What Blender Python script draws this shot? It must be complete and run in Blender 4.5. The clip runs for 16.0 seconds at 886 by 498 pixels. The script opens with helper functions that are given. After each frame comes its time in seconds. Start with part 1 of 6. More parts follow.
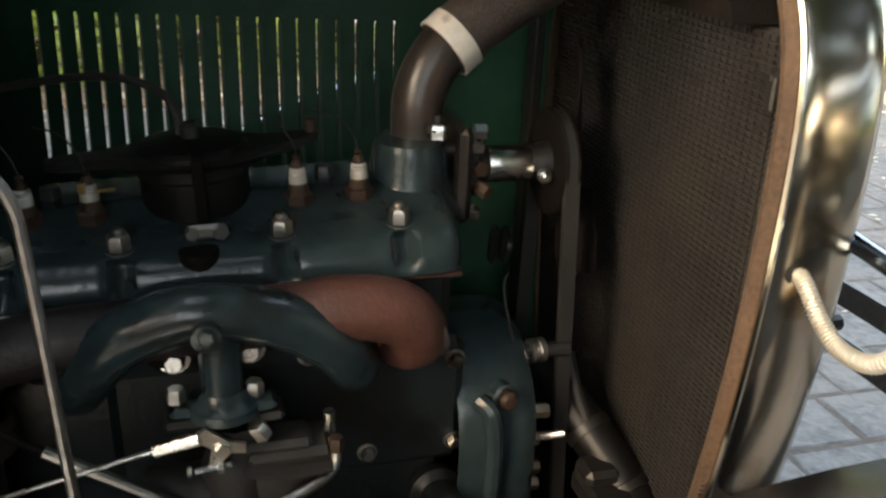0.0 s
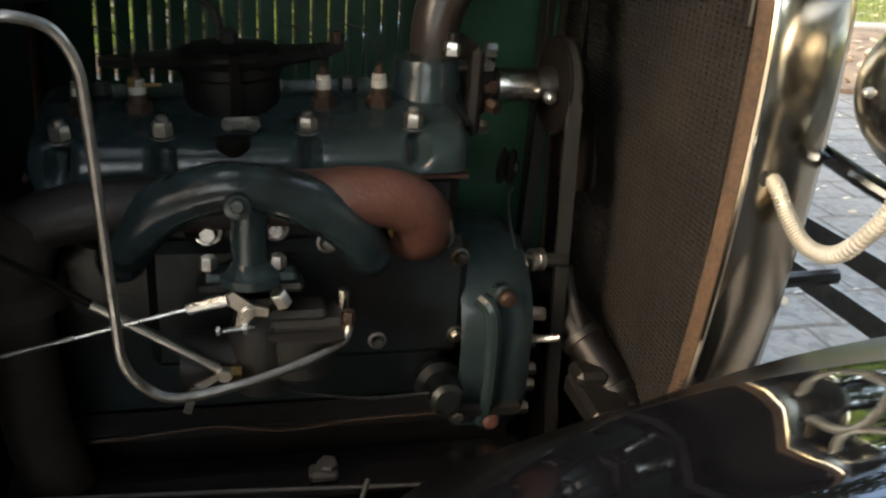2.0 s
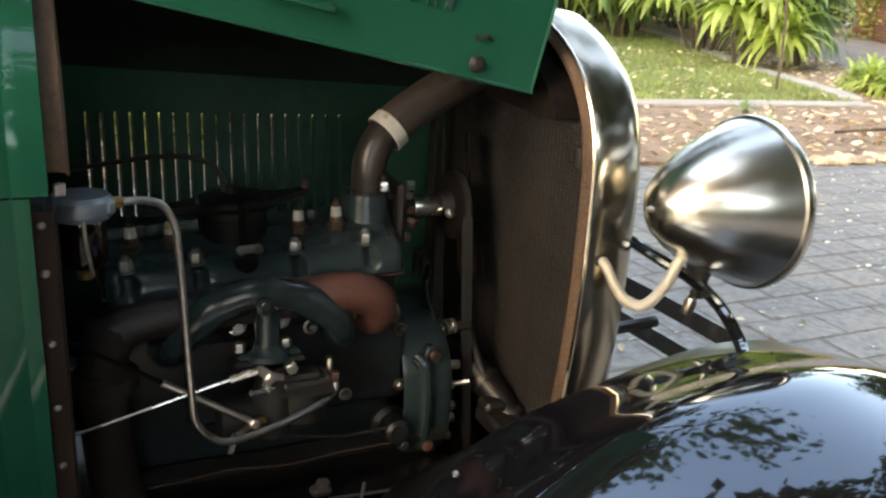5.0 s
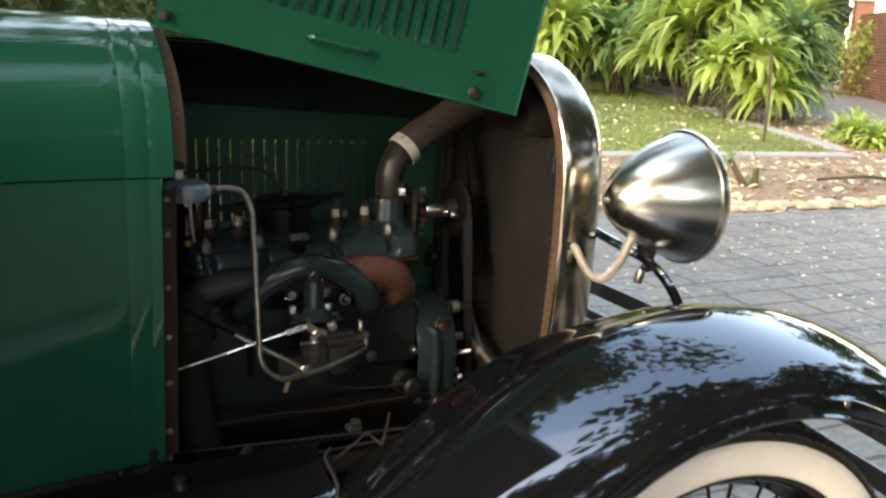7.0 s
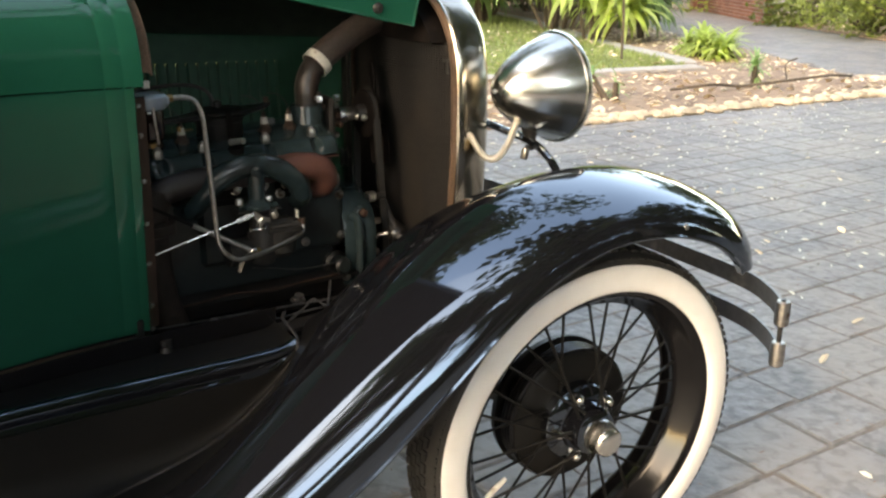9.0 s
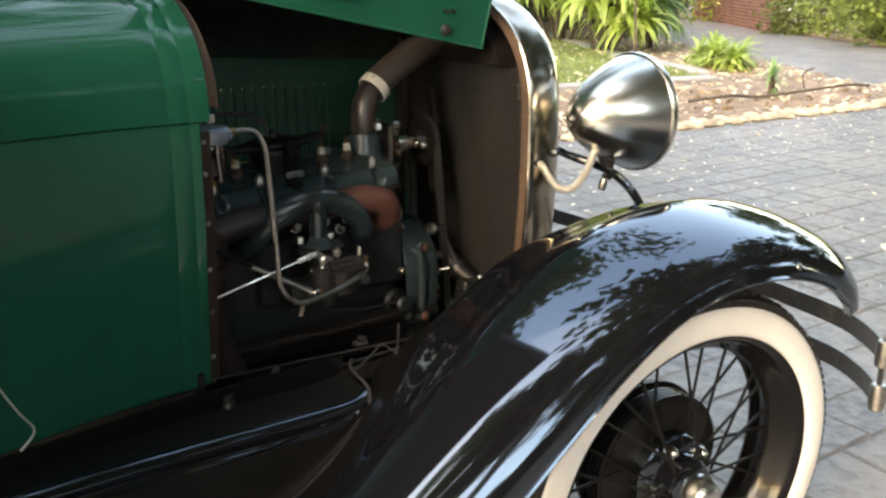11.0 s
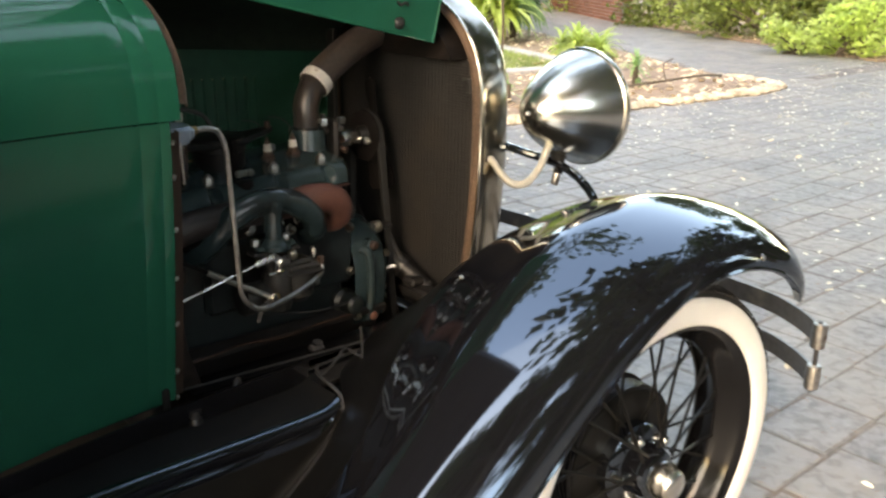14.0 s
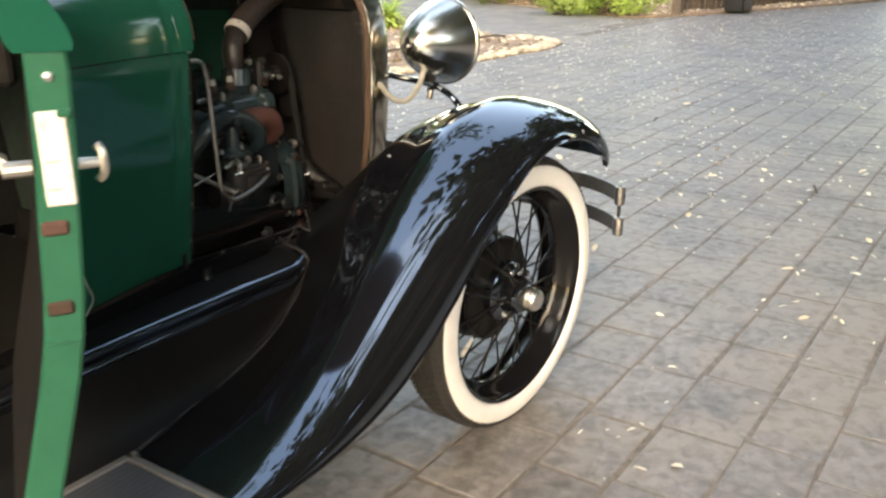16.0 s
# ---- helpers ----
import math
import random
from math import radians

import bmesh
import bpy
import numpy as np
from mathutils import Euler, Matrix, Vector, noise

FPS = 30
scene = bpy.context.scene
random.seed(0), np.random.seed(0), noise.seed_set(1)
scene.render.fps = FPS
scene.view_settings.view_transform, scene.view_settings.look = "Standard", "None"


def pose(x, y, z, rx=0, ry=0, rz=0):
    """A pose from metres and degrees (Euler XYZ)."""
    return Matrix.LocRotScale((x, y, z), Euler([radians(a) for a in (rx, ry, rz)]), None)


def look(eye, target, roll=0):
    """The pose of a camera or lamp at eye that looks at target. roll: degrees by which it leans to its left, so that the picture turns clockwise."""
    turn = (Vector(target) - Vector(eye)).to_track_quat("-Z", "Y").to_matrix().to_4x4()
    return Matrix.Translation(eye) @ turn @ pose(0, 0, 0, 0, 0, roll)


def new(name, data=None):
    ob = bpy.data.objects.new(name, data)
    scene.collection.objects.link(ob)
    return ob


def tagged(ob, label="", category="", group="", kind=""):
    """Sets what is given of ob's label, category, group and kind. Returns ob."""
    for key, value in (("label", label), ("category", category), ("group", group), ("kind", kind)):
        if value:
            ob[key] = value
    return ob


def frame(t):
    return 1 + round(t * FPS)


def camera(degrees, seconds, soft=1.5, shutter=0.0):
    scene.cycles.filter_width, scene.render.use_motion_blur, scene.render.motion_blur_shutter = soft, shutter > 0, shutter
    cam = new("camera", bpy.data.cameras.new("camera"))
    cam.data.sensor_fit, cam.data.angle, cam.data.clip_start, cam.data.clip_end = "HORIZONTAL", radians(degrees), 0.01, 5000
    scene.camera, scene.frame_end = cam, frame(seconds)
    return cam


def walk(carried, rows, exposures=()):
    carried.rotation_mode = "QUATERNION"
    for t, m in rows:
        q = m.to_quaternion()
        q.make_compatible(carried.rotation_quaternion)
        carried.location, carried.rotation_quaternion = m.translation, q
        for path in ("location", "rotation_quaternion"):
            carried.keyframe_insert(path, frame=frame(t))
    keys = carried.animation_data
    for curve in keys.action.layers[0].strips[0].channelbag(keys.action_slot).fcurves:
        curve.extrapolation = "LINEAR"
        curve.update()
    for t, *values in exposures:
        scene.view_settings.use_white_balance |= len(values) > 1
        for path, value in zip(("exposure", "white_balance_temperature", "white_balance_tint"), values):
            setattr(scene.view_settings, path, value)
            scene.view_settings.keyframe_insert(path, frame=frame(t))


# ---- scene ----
cam = camera(53.2, 16.0, soft=2.4, shutter=0.4)
PATH = [
    (0, (-0.463, -0.839, 1.191), (0.051, 0.933, 0.418), 2.6),
    (0.5, (-0.454, -0.855, 1.154), (0.062, 0.915, 0.38), 3.6),
    (1, (-0.462, -0.88, 1.14), (0.026, 0.891, 0.348), 3.7),
    (1.5, (-0.469, -0.916, 1.128), (0.008, 0.853, 0.325), 4.0),
    (2, (-0.471, -0.956, 1.141), (-0.014, 0.822, 0.348), 4.2),
    (2.5, (-0.481, -1.03, 1.182), (-0.095, 0.781, 0.426), 3.2),
    (3, (-0.506, -1.115, 1.236), (-0.134, 0.718, 0.526), 2.2),
    (3.5, (-0.548, -1.185, 1.27), (-0.104, 0.646, 0.6), 2.9),
    (4, (-0.6, -1.229, 1.284), (-0.006, 0.562, 0.622), 3.1),
    (6.5, (-0.845, -1.505, 1.297), (0.025, 0.225, 0.797), 3.0),
    (7, (-0.873, -1.639, 1.278), (-0.072, 0.129, 0.796), 2.7),
    (7.5, (-0.921, -1.742, 1.247), (-0.074, -0.014, 0.704), 2.3),
    (8, (-0.999, -1.799, 1.249), (0.057, -0.198, 0.682), -0.8),
    (8.5, (-1.074, -1.834, 1.263), (0.016, -0.268, 0.663), 0.4),
    (9, (-1.1, -1.9, 1.257), (-0.071, -0.298, 0.646), 0.4),
    (11.5, (-1.147, -1.621, 1.284), (-0.12, -0.005, 0.706), -0.4),
    (12, (-1.118, -1.538, 1.296), (-0.154, 0.119, 0.726), -0.8),
    (12.5, (-1.116, -1.429, 1.292), (0.018, 0.102, 0.685), 0.0),
    (13, (-1.137, -1.363, 1.312), (0.169, 0.02, 0.694), 0.5),
    (13.5, (-1.211, -1.405, 1.281), (0.043, 0.033, 0.682), 1.3),
    (14, (-1.275, -1.553, 1.278), (0.001, -0.14, 0.666), 1.2),
    (14.5, (-1.392, -1.603, 1.282), (0.057, -0.363, 0.681), 0.5),
    (15, (-1.572, -1.615, 1.287), (0.024, -0.609, 0.623), -0.6),
    (15.5, (-1.736, -1.704, 1.277), (-0.151, -0.675, 0.62), 0.5),
    (16, (-1.928, -1.799, 1.27), (-0.366, -0.738, 0.61), 0.0),
]
walk(cam, [(t, look(eye, target, roll)) for t, eye, target, roll in PATH], [(0, 3.66, 10500, 12), (3.5, 3.5, 10500, 12), (7, 3.35, 10500, 12), (9, 3.44, 10500, 12), (13, 3.6, 10500, 12), (15, 3.6, 10500, 12), (16, 3.4, 10500, 12)])

# ---- world, sun ----
SUN_AZ, SUN_EL = -152.0, 36.0
world = bpy.data.worlds.new("sky")
scene.world = world
world.use_nodes = True
wn = world.node_tree
sky = wn.nodes.new("ShaderNodeTexSky")
sky.sky_type, sky.sun_disc = "NISHITA", False
sky.sun_elevation, sky.sun_rotation = radians(SUN_EL), radians(90 - SUN_AZ)
sky.air_density, sky.dust_density, sky.ozone_density = 1.0, 1.0, 1.5
wn.links.new(sky.outputs[0], wn.nodes["Background"].inputs[0])
wn.nodes["Background"].inputs[1].default_value = 0.15
sun_data = bpy.data.lights.new("sun", "SUN")
sun_data.energy, sun_data.angle, sun_data.color = 0.12, radians(100), (0.95, 0.97, 1.0)
sun = new("sun", sun_data)
sun.matrix_world = look((20 * math.cos(radians(SUN_AZ)), 20 * math.sin(radians(SUN_AZ)), 20 * math.tan(radians(SUN_EL))), (0, 0, 0))


# ---- materials ----
def material(name, colour, rough=0.5, metal=0.0, vary=0.15, grain=60.0, bump=0.15, spots=None, coat=0.0, bump_size=None, rough_vary=0.1, spot_scale=9.0, spot_cut=0.58, per_object=0.0, spec=0.5):
    """A surface with two scales of tone, worn roughness, optional stains and fine relief."""
    m = bpy.data.materials.new(name)
    m.use_nodes = True
    nt = m.node_tree
    n, l = nt.nodes, nt.links
    b = n["Principled BSDF"]
    b.inputs["Metallic"].default_value = metal
    b.inputs["Coat Weight"].default_value = coat
    b.inputs["Coat Roughness"].default_value = 0.03
    b.inputs["Specular IOR Level"].default_value = spec
    tc = n.new("ShaderNodeTexCoord")
    geo = n.new("ShaderNodeNewGeometry")

    def noise_node(scale, detail=5.0):
        t = n.new("ShaderNodeTexNoise")
        t.inputs["Scale"].default_value, t.inputs["Detail"].default_value = scale, detail
        l.new(geo.outputs["Position"], t.inputs["Vector"])
        return t

    fine, wide = noise_node(grain), noise_node(grain / 9)
    mix = n.new("ShaderNodeMix")
    mix.data_type = "RGBA"
    dark = tuple(c * (1 - vary) for c in colour)
    light = tuple(min(1, c * (1 + vary)) for c in colour)
    mix.inputs[6].default_value, mix.inputs[7].default_value = (*dark, 1), (*light, 1)
    add = n.new("ShaderNodeMath")
    add.operation = "MULTIPLY_ADD"
    add.inputs[1].default_value, add.inputs[2].default_value = 0.5, 0.0
    l.new(fine.outputs[0], add.inputs[0])
    add2 = n.new("ShaderNodeMath")
    add2.operation = "MULTIPLY_ADD"
    add2.inputs[1].default_value = 0.5
    l.new(wide.outputs[0], add2.inputs[0])
    l.new(add.outputs[0], add2.inputs[2])
    rng = n.new("ShaderNodeMapRange")
    rng.inputs[1].default_value, rng.inputs[2].default_value = 0.35, 0.65
    l.new(add2.outputs[0], rng.inputs[0])
    l.new(rng.outputs[0], mix.inputs[0])
    out = mix.outputs[2]
    if per_object:
        oi = n.new("ShaderNodeObjectInfo")
        pr = n.new("ShaderNodeMapRange")
        pr.inputs[3].default_value, pr.inputs[4].default_value = 1 - per_object, 1 + per_object
        l.new(oi.outputs["Random"], pr.inputs[0])
        isl = n.new("ShaderNodeMapRange")
        isl.inputs[3].default_value, isl.inputs[4].default_value = 1 - per_object, 1 + per_object
        l.new(geo.outputs["Random Per Island"], isl.inputs[0])
        both = n.new("ShaderNodeMath")
        both.operation = "MULTIPLY"
        l.new(pr.outputs[0], both.inputs[0])
        l.new(isl.outputs[0], both.inputs[1])
        hsv = n.new("ShaderNodeHueSaturation")
        l.new(both.outputs[0], hsv.inputs["Value"])
        l.new(out, hsv.inputs["Color"])
        out = hsv.outputs[0]
    if spots:
        st = noise_node(spot_scale, 8.0)
        cut = n.new("ShaderNodeMapRange")
        cut.inputs[1].default_value, cut.inputs[2].default_value = spot_cut, spot_cut + 0.1
        l.new(st.outputs[0], cut.inputs[0])
        m2 = n.new("ShaderNodeMix")
        m2.data_type = "RGBA"
        l.new(cut.outputs[0], m2.inputs[0])
        l.new(out, m2.inputs[6])
        m2.inputs[7].default_value = (*spots, 1)
        out = m2.outputs[2]
    l.new(out, b.inputs["Base Color"])
    rr = n.new("ShaderNodeMapRange")
    rr.inputs[3].default_value, rr.inputs[4].default_value = max(0.02, rough - rough_vary), min(1, rough + rough_vary)
    l.new(wide.outputs[0], rr.inputs[0])
    l.new(rr.outputs[0], b.inputs["Roughness"])
    if bump:
        bp = n.new("ShaderNodeBump")
        bp.inputs["Strength"].default_value, bp.inputs["Distance"].default_value = bump, 0.004
        src = noise_node(bump_size or grain * 3, 4.0)
        l.new(src.outputs[0], bp.inputs["Height"])
        l.new(bp.outputs[0], b.inputs["Normal"])
    return m


GREEN = material("green_body_paint", (0.0036, 0.078, 0.049), 0.1, vary=0.06, grain=14, bump=0.012, bump_size=25, rough_vary=0.05, spec=0.36)
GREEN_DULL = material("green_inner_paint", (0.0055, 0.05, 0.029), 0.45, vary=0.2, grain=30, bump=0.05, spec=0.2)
BLACK = material("black_gloss_enamel", (0.006, 0.0062, 0.008), 0.05, vary=0.1, grain=10, bump=0.008, bump_size=12, rough_vary=0.02, spec=1.0)
BLACK_SATIN = material("worn_black_enamel", (0.006, 0.006, 0.007), 0.24, vary=0.2, grain=20, bump=0.02, bump_size=30, rough_vary=0.08)
CHASSIS = material("black_chassis_paint", (0.0142, 0.01331, 0.01331), 0.42, vary=0.3, grain=40, bump=0.12, spots=(0.025, 0.018, 0.014), spot_scale=14, spot_cut=0.62)
GREASE = material("oily_black_iron", (0.01338, 0.01242, 0.01242), 0.42, vary=0.4, grain=70, bump=0.25, spots=(0.02, 0.014, 0.011), spot_scale=20)
ENGINE = material("dark_green_engine_enamel", (0.022, 0.039, 0.043), 0.22, vary=0.25, grain=45, bump=0.12, bump_size=160, spots=(0.014, 0.019, 0.02), spot_scale=12, spot_cut=0.6, rough_vary=0.1)
# About half as light as the head's enamel; block, valve cover, filler boss.
ENGINE_DARK = material("oil_darkened_engine_enamel", (0.012, 0.017, 0.018), 0.36, vary=0.35, grain=35, bump=0.15, bump_size=120, spots=(0.008, 0.0085, 0.0085), spot_scale=9, spot_cut=0.5)
BAKELITE = material("dusty_black_bakelite", (0.0065, 0.006, 0.006), 0.4, vary=0.3, grain=60, bump=0.1, spec=0.35)
CAST = material("dark_burnished_casting", (0.035, 0.029, 0.027), 0.3, vary=0.3, grain=30, bump=0.1, spots=(0.06, 0.04, 0.032), spot_scale=15, spot_cut=0.55)
RUST = material("rusty_iron", (0.105, 0.042, 0.032), 0.7, vary=0.25, grain=55, bump=0.3, spots=(0.06, 0.028, 0.022), spot_scale=16)
# Sooty iron, taken near black to carry the bay's shade as well.
SOOT_SHADE = material("sooty_brown_iron", (0.0052, 0.0037, 0.0033), 0.8, vary=0.35, grain=50, bump=0.3, spots=(0.011, 0.0075, 0.0062), spot_scale=14, spec=0.15)
NICKEL = material("nickel_plate", (0.78, 0.74, 0.66), 0.35, metal=1.0, vary=0.04, grain=12, bump=0.012, bump_size=20, rough_vary=0.05)
LAMP_NICKEL = material("polished_lamp_nickel", (0.76, 0.745, 0.69), 0.25, metal=1.0, vary=0.05, grain=12, bump=0.012, bump_size=14, rough_vary=0.04)
NICKEL_OLD = material("aged_nickel_plate", (0.56, 0.52, 0.445), 0.2, metal=1.0, vary=0.12, grain=18, bump=0.03, bump_size=60, spots=(0.36, 0.27, 0.18), spot_scale=11, spot_cut=0.57)
STEEL = material("bright_steel", (0.8, 0.785, 0.75), 0.27, metal=1.0, vary=0.15, grain=120, bump=0.1)
STEEL_DULL = material("dull_plated_steel", (0.42, 0.4, 0.37), 0.36, metal=1.0, vary=0.3, grain=90, bump=0.12, spots=(0.16, 0.11, 0.08), spot_scale=30, spot_cut=0.6)
BUMPER = material("dull_dark_bumper_steel", (0.17, 0.165, 0.16), 0.38, metal=0.8, vary=0.2, grain=60, bump=0.1, spots=(0.3, 0.28, 0.25), spot_scale=11, spot_cut=0.6)
# Grey that holds the fender seam's highlight; also for small dull metal parts.
SEAM = material("worn_seam_enamel", (0.05, 0.05, 0.052), 0.4, metal=0.3, vary=0.3, grain=60, bump=0.1)
LOCK = material("bright_worn_lock_metal", (0.78, 0.75, 0.68), 0.42, metal=0.25, vary=0.12, grain=90, bump=0.1, spots=(0.5, 0.42, 0.34), spot_scale=35, spot_cut=0.62)
BLACK_DUSTY = material("dusty_black_enamel", (0.007, 0.0068, 0.0066), 0.42, vary=0.25, grain=18, bump=0.02, bump_size=30, rough_vary=0.1, spec=0.3)
WEB = material("dull_black_web_enamel", (0.006, 0.006, 0.0065), 0.3, vary=0.2, grain=18, bump=0.02, bump_size=30, rough_vary=0.08, spec=0.35)
RIM = material("black_rim_enamel", (0.006, 0.006, 0.007), 0.14, vary=0.1, grain=20, bump=0.01, bump_size=20, spec=0.3)
PIPE = material("sooty_brown_pipe", (0.026, 0.019, 0.016), 0.75, vary=0.35, grain=50, bump=0.3, spots=(0.04, 0.028, 0.022), spot_scale=14, spec=0.2)
RUSTY = material("rusty_brown_paint", (0.035, 0.021, 0.016), 0.7, vary=0.3, grain=30, bump=0.05, spec=0.2)
LEDGE = material("dusty_black_ledge", (0.006, 0.006, 0.0062), 0.6, vary=0.25, grain=18, bump=0.02, bump_size=30, spec=0.2)
# Lighter, matt green that puts the light on the door's shut edge into colour.
GREEN_LIT = material("faded_green_jamb_paint", (0.008, 0.105, 0.058), 0.38, vary=0.12, grain=30, bump=0.05, rough_vary=0.08)
BLACK.node_tree.nodes["Principled BSDF"].inputs["Specular Tint"].default_value = (0.66, 0.83, 1.0, 1.0)
BLACK.node_tree.nodes["Principled BSDF"].inputs["IOR"].default_value = 1.72
BRASS = material("tarnished_brass", (0.3, 0.19, 0.08), 0.4, metal=1.0, vary=0.25, grain=80, bump=0.1)
COPPER = material("rusty_copper_fitting", (0.045, 0.024, 0.016), 0.6, metal=0.2, vary=0.3, grain=80, bump=0.2)
CERAMIC = material("white_porcelain", (0.4992, 0.4736, 0.4224), 0.25, vary=0.06, grain=90, bump=0.03)
RUBBER = material("black_rubber", (0.01617, 0.01543, 0.0147), 0.6, vary=0.25, grain=60, bump=0.12)
TYRE = material("worn_tyre_rubber", (0.028, 0.027, 0.026), 0.75, vary=0.25, grain=60, bump=0.2)
HOSE = material("brown_black_hose_cloth", (0.0546, 0.04095, 0.03705), 0.65, vary=0.35, grain=150, bump=0.35, spots=(0.06, 0.042, 0.034), spot_scale=18)
WHITE = material("whitewall_rubber", (0.85, 0.845, 0.82), 0.55, vary=0.05, grain=20, bump=0.03)
CABLE = material("pale_armoured_cable", (0.6, 0.58, 0.52), 0.42, metal=0.55, vary=0.1, grain=60, bump=0.05)
LACING = material("tan_woven_lacing", (0.1062, 0.06375, 0.0425), 0.85, vary=0.35, grain=200, bump=0.5, bump_size=900)
LEAF_PALE = material("small_white_petals", (0.84, 0.78, 0.64), 0.7, vary=0.15, grain=30, bump=0.1, per_object=0.2)
GLASS_RED = material("dark_red_fuel_glass", (0.006, 0.0008, 0.0008), 0.08, vary=0.2, grain=20, bump=0.0)
ZINC = material("cast_grey_metal", (0.3, 0.36, 0.42), 0.35, metal=0.7, vary=0.15, grain=60, bump=0.15)
MAT_GREY = material("slate_rubber_mat", (0.035, 0.041, 0.05), 0.65, vary=0.2, grain=80, bump=0.2)
TRIM_GREY = material("dull_aluminium_trim", (0.2, 0.2, 0.2), 0.45, metal=0.6, vary=0.15, grain=50, bump=0.08)
# Near-black green for the shade under the hood top; also the firewall.
BAY_DARK = material("dark_green_black_lining", (0.02, 0.032, 0.026), 0.75, vary=0.3, grain=40, bump=0.1, spec=0.3)
INTERIOR = material("black_upholstery", (0.01, 0.0095, 0.009), 0.8, vary=0.3, grain=60, bump=0.2, spec=0.2)
CORE = material("radiator_fin_metal", (0.028, 0.0265, 0.026), 0.65, vary=0.35, grain=90, bump=0.2, spots=(0.035, 0.031, 0.028), spot_scale=7, spot_cut=0.5, spec=0.2)
PAVER = material("dark_slate_paving", (0.206, 0.194, 0.186), 0.5, vary=0.36, grain=26, bump=0.9, bump_size=15, per_object=0.08, spots=(0.252, 0.228, 0.206), spot_scale=1.8, spot_cut=0.47)


def pitted(m, scale, low, deep):
    """Small dark pits and clefts over a stone surface."""
    n, l = m.node_tree.nodes, m.node_tree.links
    b = n["Principled BSDF"]
    geo, pit, mul, rng_ = n.new("ShaderNodeNewGeometry"), n.new("ShaderNodeTexNoise"), n.new("ShaderNodeMix"), n.new("ShaderNodeMapRange")
    pit.inputs["Scale"].default_value, pit.inputs["Detail"].default_value, pit.inputs["Distortion"].default_value = scale, 7.0, 0.6
    l.new(geo.outputs["Position"], pit.inputs["Vector"])
    rng_.inputs[1].default_value, rng_.inputs[2].default_value = 0.36, 0.54
    rng_.inputs[3].default_value, rng_.inputs[4].default_value = low, 1.05
    l.new(pit.outputs[0], rng_.inputs[0])
    mul.data_type, mul.blend_type = "RGBA", "MULTIPLY"
    mul.inputs[0].default_value = 1.0
    l.new(b.inputs["Base Color"].links[0].from_socket, mul.inputs[6])
    l.new(rng_.outputs[0], mul.inputs[7])
    l.new(mul.outputs[2], b.inputs["Base Color"])
    first = n["Bump"]
    first.inputs["Distance"].default_value = deep
    second = n.new("ShaderNodeBump")
    second.inputs["Strength"].default_value, second.inputs["Distance"].default_value = 0.6, deep * 0.5
    l.new(pit.outputs[0], second.inputs["Height"])
    l.new(first.outputs[0], second.inputs["Normal"])
    l.new(second.outputs[0], b.inputs["Normal"])


pitted(PAVER, 21.0, 0.74, 0.011)
MORTAR = material("dirty_mortar_ground", (0.18, 0.16, 0.142), 0.9, vary=0.4, grain=40, bump=0.4, spots=(0.19, 0.15, 0.125), spot_scale=9, spot_cut=0.52)
SOIL = material("leafy_soil", (0.2912, 0.2038, 0.1456), 0.95, vary=0.45, grain=14, bump=0.8, spots=(0.38, 0.27, 0.18), spot_scale=6, spot_cut=0.52)
LAWN = material("lawn_soil", (0.2295, 0.2565, 0.0945), 0.95, vary=0.35, grain=8, bump=0.7, spots=(0.24, 0.19, 0.1), spot_scale=2.5, spot_cut=0.56)
GRASS = material("grass_blades", (0.31, 0.37, 0.135), 0.6, vary=0.3, grain=6, bump=0.0, per_object=0.25)
STONE = material("pale_cream_stone", (0.52, 0.43, 0.31), 0.85, vary=0.25, grain=20, bump=0.4, per_object=0.3)
CONCRETE = material("pale_concrete", (0.42, 0.4, 0.37), 0.85, vary=0.15, grain=12, bump=0.3)
LEAF_LIGHT = material("bright_strap_leaves", (0.48, 0.59, 0.18), 0.45, vary=0.25, grain=5, bump=0.0, per_object=0.25)
LEAF_BLUE = material("blue_green_strap_leaves", (0.26, 0.42, 0.16), 0.45, vary=0.25, grain=5, bump=0.0, per_object=0.25)
LEAF_BUSH = material("bush_leaves", (0.26, 0.312, 0.078), 0.5, vary=0.35, grain=5, bump=0.0, per_object=0.4)
LEAF_TREE = material("tree_leaves", (0.045, 0.075, 0.022), 0.6, vary=0.3, grain=3, bump=0.0, per_object=0.3)
NEEDLE = material("dry_brown_needles", (0.3, 0.15, 0.08), 0.8, vary=0.3, grain=40, bump=0.0, per_object=0.3)
LEAF_DEAD = material("fallen_pale_leaves", (0.8556, 0.69, 0.483), 0.7, vary=0.2, grain=30, bump=0.1, per_object=0.3)
BARK = material("grey_bark", (0.13, 0.1, 0.075), 0.9, vary=0.3, grain=20, bump=0.7)
BRICK = material("red_brown_brick", (0.25, 0.11, 0.075), 0.85, vary=0.2, grain=25, bump=0.3, per_object=0.25)
TIMBER = material("weathered_timber", (0.17, 0.13, 0.1), 0.85, vary=0.3, grain=30, bump=0.3)
RENDER_WALL = material("dull_house_wall", (0.3, 0.25, 0.21), 0.9, vary=0.1, grain=6, bump=0.2)
ROOF = material("grey_roof", (0.06, 0.064, 0.072), 0.8, vary=0.2, grain=8, bump=0.3)


